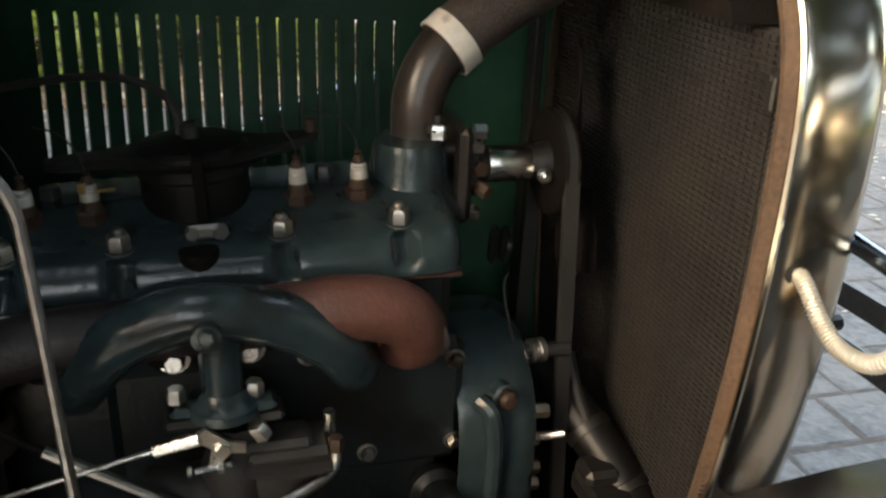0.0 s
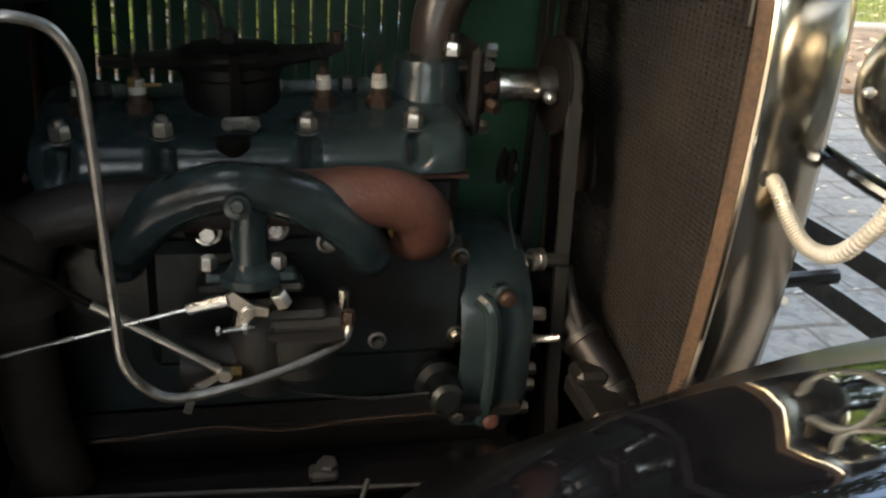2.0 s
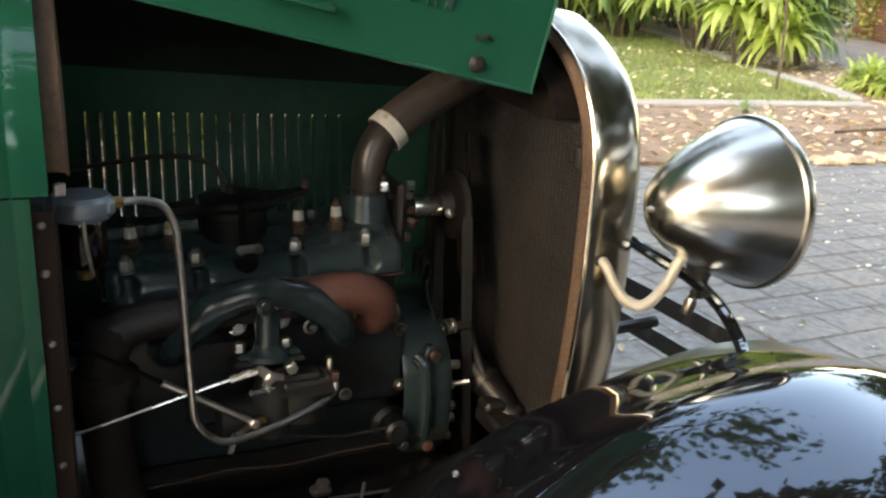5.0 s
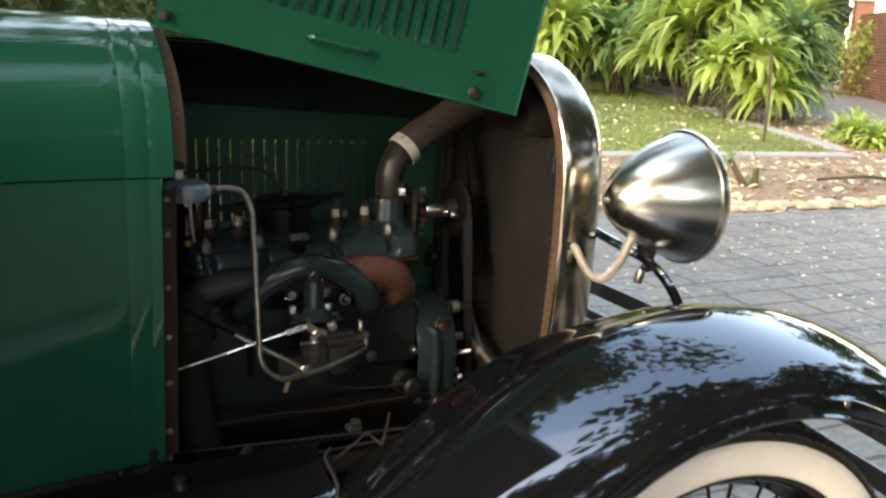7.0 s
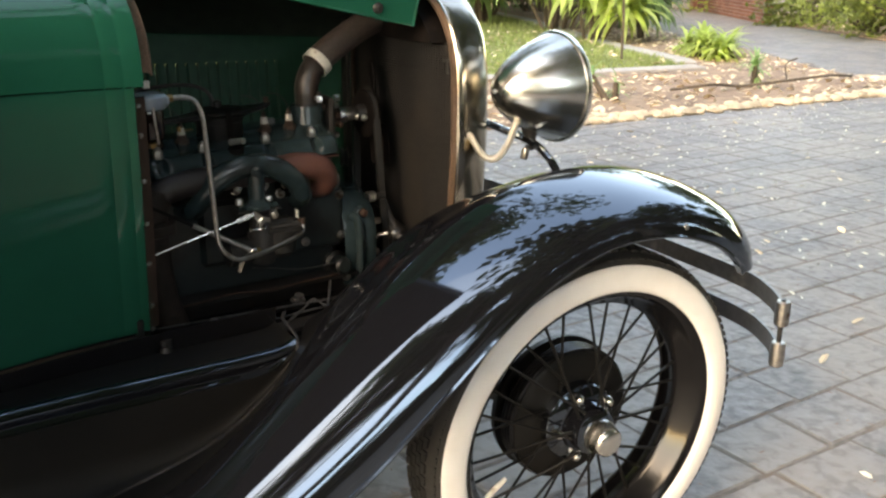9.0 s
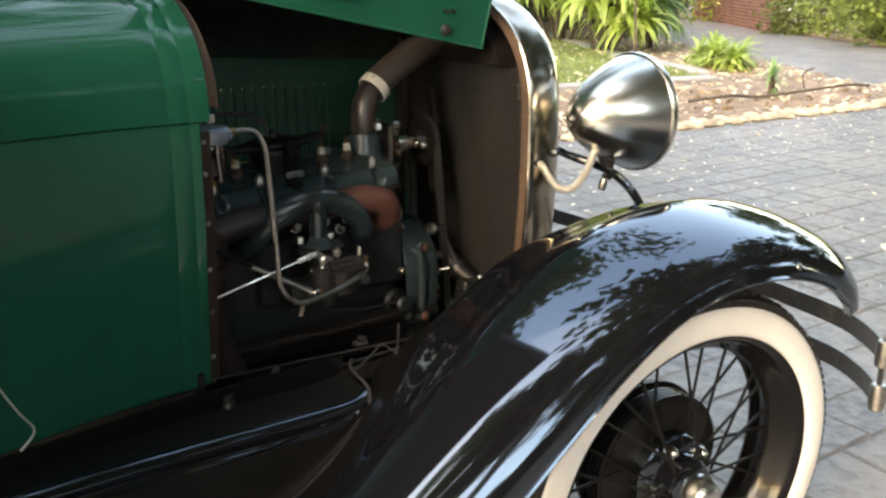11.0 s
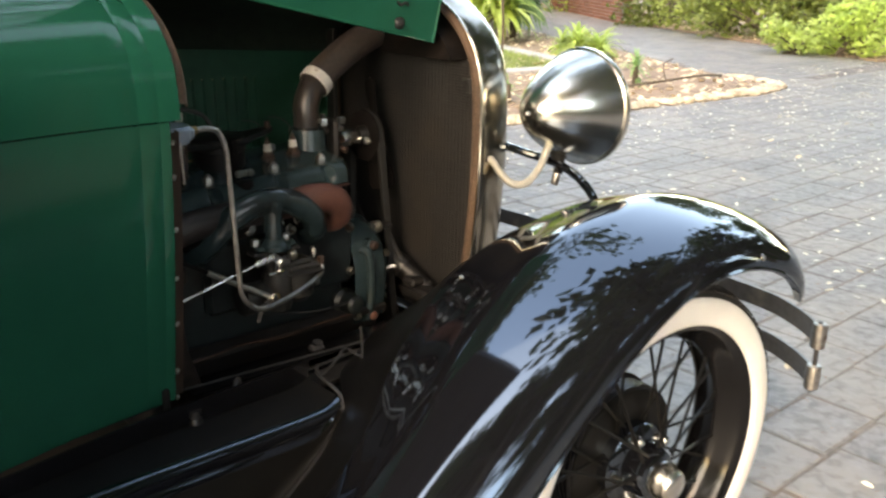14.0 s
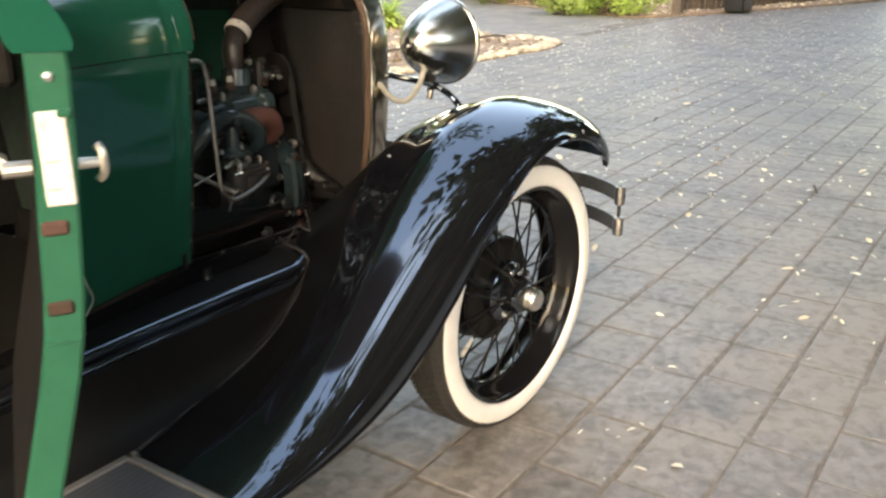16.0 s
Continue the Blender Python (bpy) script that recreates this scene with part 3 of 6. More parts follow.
    part("hood_latch", kn, CHASSIS, raised, "round steel hood latch")
    hk = Geo()
    hk.tube(bez([on(0.085, 0.058, 0.003), on(0.095, 0.062, 0.006), on(0.105, 0.055, 0.006), on(0.113, 0.06, 0.004)], 4), 0.0025, 6)
    part("latch_spring", hk, CHASSIS, raised)
    rb = Geo().lathe([(0, 0.008), (0.008, 0.006), (0.01, 0)], on(0.64, 0.02, 0.001), nrm, 12)
    part("rubber_bumper", rb, RUBBER, raised)
    tp = Geo()
    rows = []
    for k in range(7):
        t = k / 6
        row = []
        for s in np.linspace(0, L, 6):
            a = on(s, Hh)
            b = Vector((a.x, 0.0, 1.252 + 0.02 * (-a.x)))
            p = a.lerp(b, t) + Vector((0, 0.03, 0.05)) * math.sin(math.pi * t)
            row.append(p)
        rows.append(row)
    tp.sheet(rows, 0.002)
    part("raised_hood_top", tp, GREEN, car, "green hood top, folded up")


build_hood()

# fender: crown, lip and inner edge as functions of the distance along it
CROWN = [(0.392, 0.690), (0.372, 0.752), (0.31, 0.815), (0.19, 0.866), (0.05, 0.891), (-0.07, 0.889), (-0.19, 0.868), (-0.3, 0.826), (-0.4, 0.772), (-0.5, 0.705), (-0.6, 0.632), (-0.7, 0.562), (-0.8, 0.500), (-0.9, 0.452), (-1.0, 0.420), (-1.12, 0.405)]
LIP = [(0.272, 0.688), (0.24, 0.722), (0.17, 0.767), (0.07, 0.800), (-0.03, 0.810), (-0.12, 0.800), (-0.21, 0.768), (-0.30, 0.714), (-0.39, 0.645), (-0.48, 0.573), (-0.575, 0.505), (-0.67, 0.452), (-0.77, 0.415), (-0.87, 0.395), (-0.98, 0.385), (-1.12, 0.383)]
INNER = [(0.37, -0.52, 0.70), (0.33, -0.48, 0.75), (0.25, -0.43, 0.80), (0.14, -0.40, 0.805), (0.03, -0.335, 0.745), (-0.07, -0.262, 0.655), (-0.18, -0.222, 0.588), (-0.27, -0.23, 0.562), (-0.35, -0.28, 0.556), (-0.43, -0.345, 0.565), (-0.49, -0.436, 0.555), (-0.545, -0.453, 0.498), (-0.65, -0.46, 0.428), (-0.78, -0.475, 0.395), (-0.92, -0.505, 0.388), (-1.10, -0.568, 0.40)]
CROWN_Y = [-0.67, -0.66, -0.652, -0.648, -0.648, -0.648, -0.65, -0.66, -0.675, -0.692, -0.71, -0.728, -0.745, -0.76, -0.772, -0.78]
LIP_Y = [-0.845, -0.853, -0.858, -0.86, -0.86, -0.86, -0.86, -0.86, -0.86, -0.86, -0.86, -0.86, -0.86, -0.86, -0.86, -0.86]


def build_fender():
    rows = []
    for (cx, cz), (lx, lz), inn, cy, ly in zip(CROWN, LIP, INNER, CROWN_Y, LIP_Y):
        lip, crown, inner = Vector((lx, ly, lz)), Vector((cx, cy, cz)), Vector(inn)
        row = [lip + Vector((0.0, 0.012, -0.002)), lip]
        for a in (15, 32, 50, 70):
            s, c = math.sin(radians(a)), math.cos(radians(a))
            row.append(Vector((lip.x + (crown.x - lip.x) * s, crown.y + (lip.y - crown.y) * c, lip.z + (crown.z - lip.z) * s)))
        row.append(crown)
        d = inner - crown
        for t, sag in ((0.2, 0.035), (0.42, 0.10), (0.65, 0.08), (0.85, 0.02), (1.0, 0.0)):
            q = crown + d * t
            hgt = abs(d.z)
            q.z += sag * hgt * 1.6 * (1 if t < 0.5 else 0.6)
            row.append(q)
        rows.append(row)
    fine = []
    cols = [bez([r[j] for r in rows], 4) for j in range(len(rows[0]))]
    for i in range(len(cols[0])):
        fine.append([c[i] for c in cols])
    fine = [[*r[:2], *bez(r[1:], 3)[1:]] for r in fine]
    g = Geo().sheet([r[:23] for r in fine], 0.0025)
    f = part("front_fender", g, BLACK, car, "glossy black front fender with crowned top", smooth=50)
    part("fender_apron", Geo().sheet([r[22:] for r in fine], 0.0025), WEB, f, "dull black inner web of the fender", smooth=50)
    bead = Geo().tube([r[1] for r in fine], 0.004, 6)
    part("fender_bead", bead, BLACK, f)
    # The bead's bright line is painted grey, not left to reflection.
    sb = Geo().tube(bez([(-0.47, -0.33, 0.588), (-0.487, -0.36, 0.587), (-0.487, -0.41, 0.578), (-0.489, -0.433, 0.568), (-0.502, -0.449, 0.54), (-0.545, -0.458, 0.499), (-0.65, -0.465, 0.43), (-0.78, -0.48, 0.398), (-0.92, -0.51, 0.391), (-1.09, -0.568, 0.404)], 6), 0.0032, 7)
    part("fender_seam", sb, SEAM, f, "rolled seam, its highlight put in as grey")
    b = Geo().lathe([(0, 0.009), (0.005, 0.008), (0.008, 0.004), (0.009, 0)], (0.089, -0.849, 0.812), (0, -1, 0.25), 12)
    part("fender_bolt", b, STEEL_DULL, f)
    b = Geo().lathe([(0, 0.003), (0.003, 0.0025), (0.004, 0)], (-0.36, -0.585, 0.803), (0, -0.3, 1), 12)
    part("fender_bolt", b, STEEL_DULL, f)
    return f


fender = build_fender()


def build_apron():
    # x, sill half-width, moulding (y, z), lower edge (y, z)
    secs = [(-0.492, 0.335, -0.436, 0.562, -0.440, 0.556), (-0.515, 0.337, -0.440, 0.554, -0.450, 0.525), (-0.56, 0.34, -0.443, 0.552, -0.456, 0.488), (-0.66, 0.343, -0.445, 0.553, -0.463, 0.428), (-0.78, 0.35, -0.447, 0.555, -0.478, 0.398), (-0.92, 0.37, -0.452, 0.558, -0.515, 0.39), (-1.1, 0.40, -0.465, 0.562, -0.57, 0.40), (-1.5, 0.43, -0.49, 0.566, -0.585, 0.40), (-2.3, 0.45, -0.51, 0.57, -0.59, 0.40)]
    rows, sill = [], []
    for x, w, my, mz, by, bz in secs:
        h, o = mz - bz, by - my
        d = min(0.02, h * 0.3)
        sill.append([Vector((x, -w, 0.606)), Vector((x, -w + 0.004, mz + 0.006))])
        rows.append([Vector((x, -w + 0.006, mz + 0.009)), Vector((x, my * 0.5 - w * 0.5, mz + 0.0085)), Vector((x, my + 0.014, mz + 0.007)), Vector((x, my + 0.003, mz + 0.002)), Vector((x, my, mz - d * 0.4)), Vector((x, my + 0.004, mz - d)),
                     Vector((x, my - 0.002, mz - d * 1.6)), Vector((x, my - 0.002 + o * 0.05, mz - h * 0.5)), Vector((x, my + o * 0.16, mz - h * 0.8)), Vector((x, my + o * 0.5, mz - h * 0.96)), Vector((x, by, bz))])
    cols = [bez([r[j] for r in rows], 5) for j in range(11)]
    fine = [bez([c[i] for c in cols], 3) for i in range(len(cols[0]))]
    ap = part("splash_apron", Geo().sheet([r[6:19] for r in fine], 0.003), BLACK, car, "black splash apron above the running board", smooth=60)
    part("apron_ledge", Geo().sheet([r[:7] for r in fine], 0.003), LEDGE, ap, "dusty black ledge beside the sill", smooth=60)
    part("apron_skirt", Geo().sheet([r[18:] for r in fine], 0.003), LEDGE, ap, "dusty black lower skirt", smooth=60)
    part("body_sill", Geo().sheet(sill, 0.003), BLACK_SATIN, car, "dull black sill below the body")
    rb = Geo()
    rb.box((-1.72, -0.715, 0.385), (1.22, 0.29, 0.03), 0.008)
    r = part("running_board", rb, CHASSIS, car, "running board with slate rubber mat and pale metal edging")
    ribs = [[Vector((x, -0.843 + i * 0.003125, 0.4068 if i % 4 in (1, 2) else 0.4062)) for i in range(83)] for x in (-2.32, -1.13)]
    part("mat", Geo().sheet(ribs, -0.003), MAT_GREY, r, "slate grey ribbed rubber mat", smooth=30)
    tr = Geo()
    tr.box((-1.72, -0.578, 0.404), (1.24, 0.018, 0.012), 0.003)
    tr.box((-1.118, -0.715, 0.404), (0.018, 0.29, 0.012), 0.003)
    tr.box((-1.72, -0.852, 0.404), (1.24, 0.018, 0.012), 0.003)
    part("edging", tr, TRIM_GREY, r)


build_apron()


def build_sill():
    part("toe_board", Geo().box((-0.752, 0, 0.52), (0.012, 0.66, 0.22), 0.003), INTERIOR, car)
    part("side_shield", Geo().box((-0.46, -0.30, 0.535), (0.5, 0.13, 0.006), 0.002), BLACK_SATIN, car)


build_sill()


def build_chassis():
    for s in (-1, 1):
        g = Geo()
        rows = []
        for x, y in ((0.42, 0.29), (0.2, 0.30), (-0.1, 0.305), (-0.5, 0.33), (-1.0, 0.37), (-2.3, 0.38)):
            rows.append([Vector((x, s * (y - 0.05), 0.545)), Vector((x, s * y, 0.545)), Vector((x, s * y, 0.44)), Vector((x, s * (y - 0.05), 0.44))])
        g.sheet(rows, 0.004 * s)
        part("frame_rail", g, CHASSIS, car, "black steel chassis rail")
    c = Geo()
    c.box((0.02, 0, 0.53), (0.08, 0.6, 0.04), 0.008)
    part("front_crossmember", c, CHASSIS, car)
    ax = Geo()
    ax.tube(bez([(0, -0.66, 0.38), (0, -0.55, 0.36), (0, -0.3, 0.30), (0, 0, 0.28), (0, 0.3, 0.30), (0, 0.55, 0.36), (0, 0.66, 0.38)], 4), 0.024, 10)
    part("front_axle", ax, CHASSIS, car)
    sh = Geo()
    sh.sheet([[Vector((x, y, z)) for y, z in ((-0.09, 0.50), (-0.14, 0.535), (-0.18, 0.542), (-0.235, 0.553))] for x in np.linspace(-0.66, -0.16, 6)], 0.003)
    part("engine_pan_shield", sh, BLACK_SATIN, car, "oily black dust shield beside the sump")
    # Added dark sheets that cover the pale ground showing below the bay.
    pan = Geo().box((-0.07, 0, 0.462), (0.2, 0.62, 0.008), 0.002)
    part("front_pan", pan, CHASSIS, car, "black sheet added to close the gap below the radiator")
    part("front_pan", Geo().box((-0.42, -0.21, 0.45), (0.66, 0.27, 0.006), 0.002), CHASSIS, car)
    part("front_pan", Geo().box((-0.45, 0, 0.39), (0.66, 0.8, 0.006), 0.002), CHASSIS, car)
    part("far_sill", Geo().box((-1.5, 0.40, 0.545), (1.56, 0.03, 0.16), 0.004), CHASSIS, car)
    # Added sheet that keeps light from the front off the pan.
    part("front_valance", Geo().box((0.065, 0, 0.50), (0.006, 0.62, 0.11), 0.002), CHASSIS, car)
    clip = Geo()
    clip.box((-0.388, -0.205, 0.556), (0.03, 0.022, 0.012), 0.004)
    clip.hexa((-0.384, -0.203, 0.56), (0, -0.2, 1), 0.011, 0.009)
    part("mount_bolt", clip, SEAM, car, "dull bolt and washer beside the sump")
    # pale lines along the upper edges of the frame rail
    for y0, y1 in ((-0.206, -0.238), (-0.308, -0.262)):
        part("rail_edge", Geo().tube([(-0.715, y0, 0.556), (-0.55, y0 * 0.6 + y1 * 0.4, 0.557), (-0.29, y1, 0.556)], 0.0022, 6), SEAM, car, "thin pale line on the frame rail's upper edge")
    rim = Geo().tube(bez([(-0.64, -0.132, 0.562), (-0.58, -0.134, 0.566), (-0.5, -0.131, 0.57), (-0.42, -0.136, 0.564), (-0.34, -0.131, 0.567), (-0.25, -0.133, 0.57)], 6), 0.0026, 6)
    part("sump_rim", rim, COPPER, car, "reddish rolled edge of the sump gasket")
    lead = Geo().tube(bez([(-0.46, -0.13, 0.622), (-0.40, -0.14, 0.612), (-0.36, -0.141, 0.604), (-0.32, -0.14, 0.6), (-0.265, -0.138, 0.601)], 6), 0.002, 6)
    part("low_cable", lead, SEAM, car, "thin grey cable along the block")
    # hood fastener lying on the rail
    hook = Geo().tube(bez([(-0.590, -0.262, 0.572), (-0.602, -0.278, 0.58), (-0.618, -0.298, 0.572), (-0.636, -0.322, 0.566)], 5), 0.0042, 8)
    hook.hexa((-0.60, -0.275, 0.566), (0, 0, 1), 0.008, 0.012)
    part("hood_fastener", hook, SEAM, car, "dull steel hood fastener")
    foot = Geo().lathe([(0.0, 0.03), (0.011, 0.029), (0.012, 0.02), (0.009, 0.016), (0.012, 0.012), (0.013, 0.0)], (-0.715, -0.345, 0.56), (0, 0, 1), 14)
    part("body_mount", foot, CHASSIS, car)
    # loose wire beside the frame
    w = Geo().tube(bez([(-0.47, -0.345, 0.572), (-0.43, -0.335, 0.59), (-0.405, -0.328, 0.602), (-0.385, -0.345, 0.588), (-0.36, -0.40, 0.585), (-0.345, -0.425, 0.592)], 6), 0.0024, 6)
    part("loose_wire", w, SEAM, car)
    w = Geo().tube(bez([(-0.36, -0.315, 0.63), (-0.375, -0.338, 0.605), (-0.40, -0.375, 0.575), (-0.385, -0.405, 0.57), (-0.36, -0.41, 0.578)], 6), 0.0024, 6)
    part("loose_wire", w, SEAM, car)


build_chassis()


def build_wheel():
    C = Vector((0.0, 0.0, 0.0))
    turn = Matrix.Translation((0.01, -0.687, 0.372)) @ Vector((0, -1, 0)).rotation_difference(Vector((-0.055, -0.9975, -0.037))).to_matrix().to_4x4()

    def wpart(name, geo, mat, parent, label="", **kw):
        return part(name, geo.move(turn), mat, parent, label, **kw)

    ax = (0, -1, 0)
    prof = [(0.268, -0.052), (0.275, -0.06), (0.30, -0.066), (0.335, -0.066), (0.36, -0.056), (0.368, -0.042), (0.373, -0.03), (0.374, 0.0), (0.373, 0.03), (0.368, 0.042), (0.362, 0.0535), (0.354, 0.0595)]
    wheel = wpart("wheel", Geo().lathe(prof, C, ax, 72), TYRE, car, "wire-spoked front wheel with whitewall tyre")
    tread = Geo()
    for i in range(90):
        q = 2 * math.pi * i / 90
        for y, ph in ((-0.026, 0.0), (-0.009, 0.5), (0.009, 0.0), (0.026, 0.5)):
            a = q + ph * 2 * math.pi / 90
            p = C + Vector((math.cos(a) * 0.373, -y, math.sin(a) * 0.373))
            tread.box(p, (0.006, 0.0135, 0.018), 0.0, Matrix.Rotation(-a, 4, "Y"))
    for i in range(120):
        a = 2 * math.pi * i / 120
        for s in (-1, 1):
            p = C + Vector((math.cos(a) * 0.3605, s * 0.0495, math.sin(a) * 0.3605))
            tread.box(p, (0.016, 0.003, 0.0125), 0.0, Matrix.Rotation(-a, 4, "Y") @ Matrix.Rotation(s * 0.75, 4, "Z"))
    wpart("tread", tread, TYRE, wheel, smooth=0, kind="stuff")
    ww = [(0.355, 0.0585), (0.352, 0.0625), (0.345, 0.0655), (0.325, 0.0675), (0.312, 0.067), (0.304, 0.0645), (0.3005, 0.06), (0.3, 0.052)]
    wpart("whitewall", Geo().lathe(ww, C, ax, 72), WHITE, wheel, "clean white sidewall band")
    rim = [(0.302, 0.05), (0.303, 0.056), (0.299, 0.06), (0.293, 0.058), (0.283, 0.046), (0.277, 0.03), (0.262, 0.018), (0.256, 0.0), (0.262, -0.018), (0.272, -0.03), (0.276, -0.046), (0.28, -0.058), (0.287, -0.055)]
    wpart("rim", Geo().lathe(rim, C, ax, 64), RIM, wheel, "glossy black wheel rim")
    hub = [(0.08, -0.03), (0.084, 0.0), (0.085, 0.008), (0.08, 0.013), (0.056, 0.02), (0.052, 0.045), (0.046, 0.06), (0.036, 0.066), (0.0, 0.068)]
    wpart("hub", Geo().lathe(hub, C, ax, 36), BLACK, wheel)
    for i in range(30):
        a = 2 * math.pi * (i + 0.5) / 30
        inner = i % 2
        lean = (0.35 if i % 4 < 2 else -0.35)
        p0 = C + Vector((0.055 * math.cos(a + lean), -0.052 if inner else 0.012, 0.055 * math.sin(a + lean)))
        if not inner:
            p0 = C + Vector((0.08 * math.cos(a + lean), 0.01, 0.08 * math.sin(a + lean)))
        p1 = C + Vector((0.26 * math.cos(a), -0.004 if inner else 0.004, 0.26 * math.sin(a)))
        wpart("spoke", Geo().tube([p0, p1], 0.0032, 6), BLACK_DUSTY, wheel)
    drum = [(0.0, -0.06), (0.12, -0.055), (0.14, -0.05), (0.143, -0.04), (0.14, -0.005), (0.132, 0.0), (0.07, 0.004)]
    wpart("brake_drum", Geo().lathe(drum, C + Vector((0, 0.02, 0)), ax, 48), BLACK_DUSTY, wheel, "black ribbed brake drum")
    rb = Geo()
    for h in (-0.045, -0.035, -0.025, -0.015):
        rb.lathe([(0.139, h), (0.1465, h + 0.002), (0.1465, h + 0.005), (0.139, h + 0.007)], C + Vector((0, 0.02, 0)), ax, 48)
    wpart("drum_rib", rb, BLACK_SATIN, wheel)
    bp = Geo().lathe([(0.0, -0.075), (0.15, -0.075), (0.152, -0.06), (0.0, -0.06)], C + Vector((0, 0.02, 0)), ax, 40)
    wpart("backing_plate", bp, BLACK_DUSTY, wheel)
    cap = [(0.035, 0.06), (0.036, 0.07), (0.037, 0.078), (0.0335, 0.085), (0.0315, 0.094), (0.0295, 0.102), (0.024, 0.107), (0.01, 0.109), (0.0, 0.1092)]
    wpart("hub_cap", Geo().lathe(cap, C, ax, 36), LAMP_NICKEL, wheel, "bright nickel hub cap")
    for i in range(5):
        a = radians(90 + 72 * i + 20)
        p = C + Vector((0.0685 * math.cos(a), -0.013, 0.0685 * math.sin(a)))
        nut = Geo().lathe([(0.0105, 0), (0.011, 0.007), (0.0102, 0.017), (0.0078, 0.022), (0.004, 0.025), (0, 0.0255)], p, ax, 14)
        wpart("lug_nut", nut, LAMP_NICKEL, wheel)
    wpart("valve_stem", Geo().tube([C + Vector((-0.232, -0.026, -0.1)), C + Vector((-0.212, -0.03, -0.078)), C + Vector((-0.195, -0.034, -0.06))], [0.006, 0.0055, 0.004], 8), LOCK, wheel, "bright tyre valve stem")
    return wheel


wheel = build_wheel()


def build_lamp():
    C = Vector((0.112, -0.374, 1.003))
    ax = (1, 0, 0)
    out = [(0.0, -0.104), (0.012, -0.1025), (0.026, -0.097), (0.044, -0.084), (0.062, -0.064), (0.08, -0.037), (0.095, -0.008), (0.106, 0.019), (0.113, 0.04), (0.1165, 0.05)]
    lamp = part("headlamp", Geo().lathe(out, C, ax, 72), LAMP_NICKEL, car, "bright nickel bullet headlamp")
    rim = [(0.1165, 0.048), (0.1205, 0.05), (0.1215, 0.055), (0.1205, 0.062), (0.115, 0.068), (0.108, 0.07)]
    part("lamp_rim", Geo().lathe(rim, C, ax, 72), LAMP_NICKEL, lamp)
    lens = [(0.108, 0.068), (0.08, 0.074), (0.04, 0.078), (0.0, 0.079)]
    part("lamp_lens", Geo().lathe(lens, C, ax, 40), CERAMIC, lamp)
    part("lamp_stud", Geo().lathe([(0, -0.111), (0.0035, -0.109), (0.005, -0.102)], C, ax, 12), STEEL, lamp)
    post = Geo()
    post.lathe([(0.022, 0.018), (0.02, 0.004), (0.014, -0.004), (0.012, -0.014)], C + Vector((-0.005, 0, -0.098)), (0, 0, 1), 20)
    post.hexa(C + Vector((-0.005, 0, -0.134)), (0, 0, 1), 0.011, 0.012)
    part("lamp_post", post, CHASSIS, lamp)
    lug = Geo().lathe([(0.0, 0), (0.008, 0.001), (0.009, 0.02), (0.006, 0.026)], (0.078, -0.39, 0.853), (0.1, -0.2, 1), 12)
    part("lamp_eyelet", lug, STEEL_DULL, lamp)
    cable = Geo()
    path = bez([(0.022, -0.245, 0.893), (0.026, -0.262, 0.886), (0.03, -0.285, 0.862), (0.033, -0.315, 0.847), (0.038, -0.35, 0.855), (0.046, -0.378, 0.893), (0.054, -0.388, 0.93), (0.066, -0.388, 0.94)], 10)
    cable.tube(path, 0.0068, 10)
    part("lamp_cable", cable, CABLE, car, "armoured flexible cable, pale metal")
    rings = Geo()
    for i in range(2, len(path) - 2):
        d = (path[i + 1] - path[i - 1]).normalized()
        L = (path[i + 1] - path[i]).length
        rings.lathe([(0.0066, -0.0014), (0.0086, 0), (0.0066, 0.0014)], path[i], d, 10)
    part("cable_armour", rings, CABLE, car, kind="stuff")
    part("cable_grommet", Geo().lathe([(0.006, 0.0), (0.016, 0.0), (0.0165, 0.004), (0.012, 0.008), (0.007, 0.009)], (0.022, -0.248, 0.893), (0.1, -1, 0), 18), RUBBER, car)
    ferr = Geo().lathe([(0.0, 0.0), (0.009, 0.0), (0.0095, 0.02), (0.0, 0.021)], path[-2], (path[-1] - path[-2]), 12)
    part("cable_ferrule", ferr, NICKEL, car)
    bar = Geo()
    bar.tube(bez([(0.112, -0.492, 0.79), (0.108, -0.476, 0.828), (0.104, -0.458, 0.853), (0.101, -0.432, 0.873), (0.1, -0.40, 0.886), (0.1, -0.36, 0.894), (0.098, -0.29, 0.9), (0.094, -0.22, 0.908), (0.09, -0.12, 0.918), (0.09, 0, 0.922), (0.09, 0.12, 0.918), (0.094, 0.22, 0.908), (0.1, 0.36, 0.894), (0.1, 0.4, 0.886)], 5), 0.009, 10)
    part("lamp_bar", bar, BLACK, car, "curved black headlamp bar")


build_lamp()


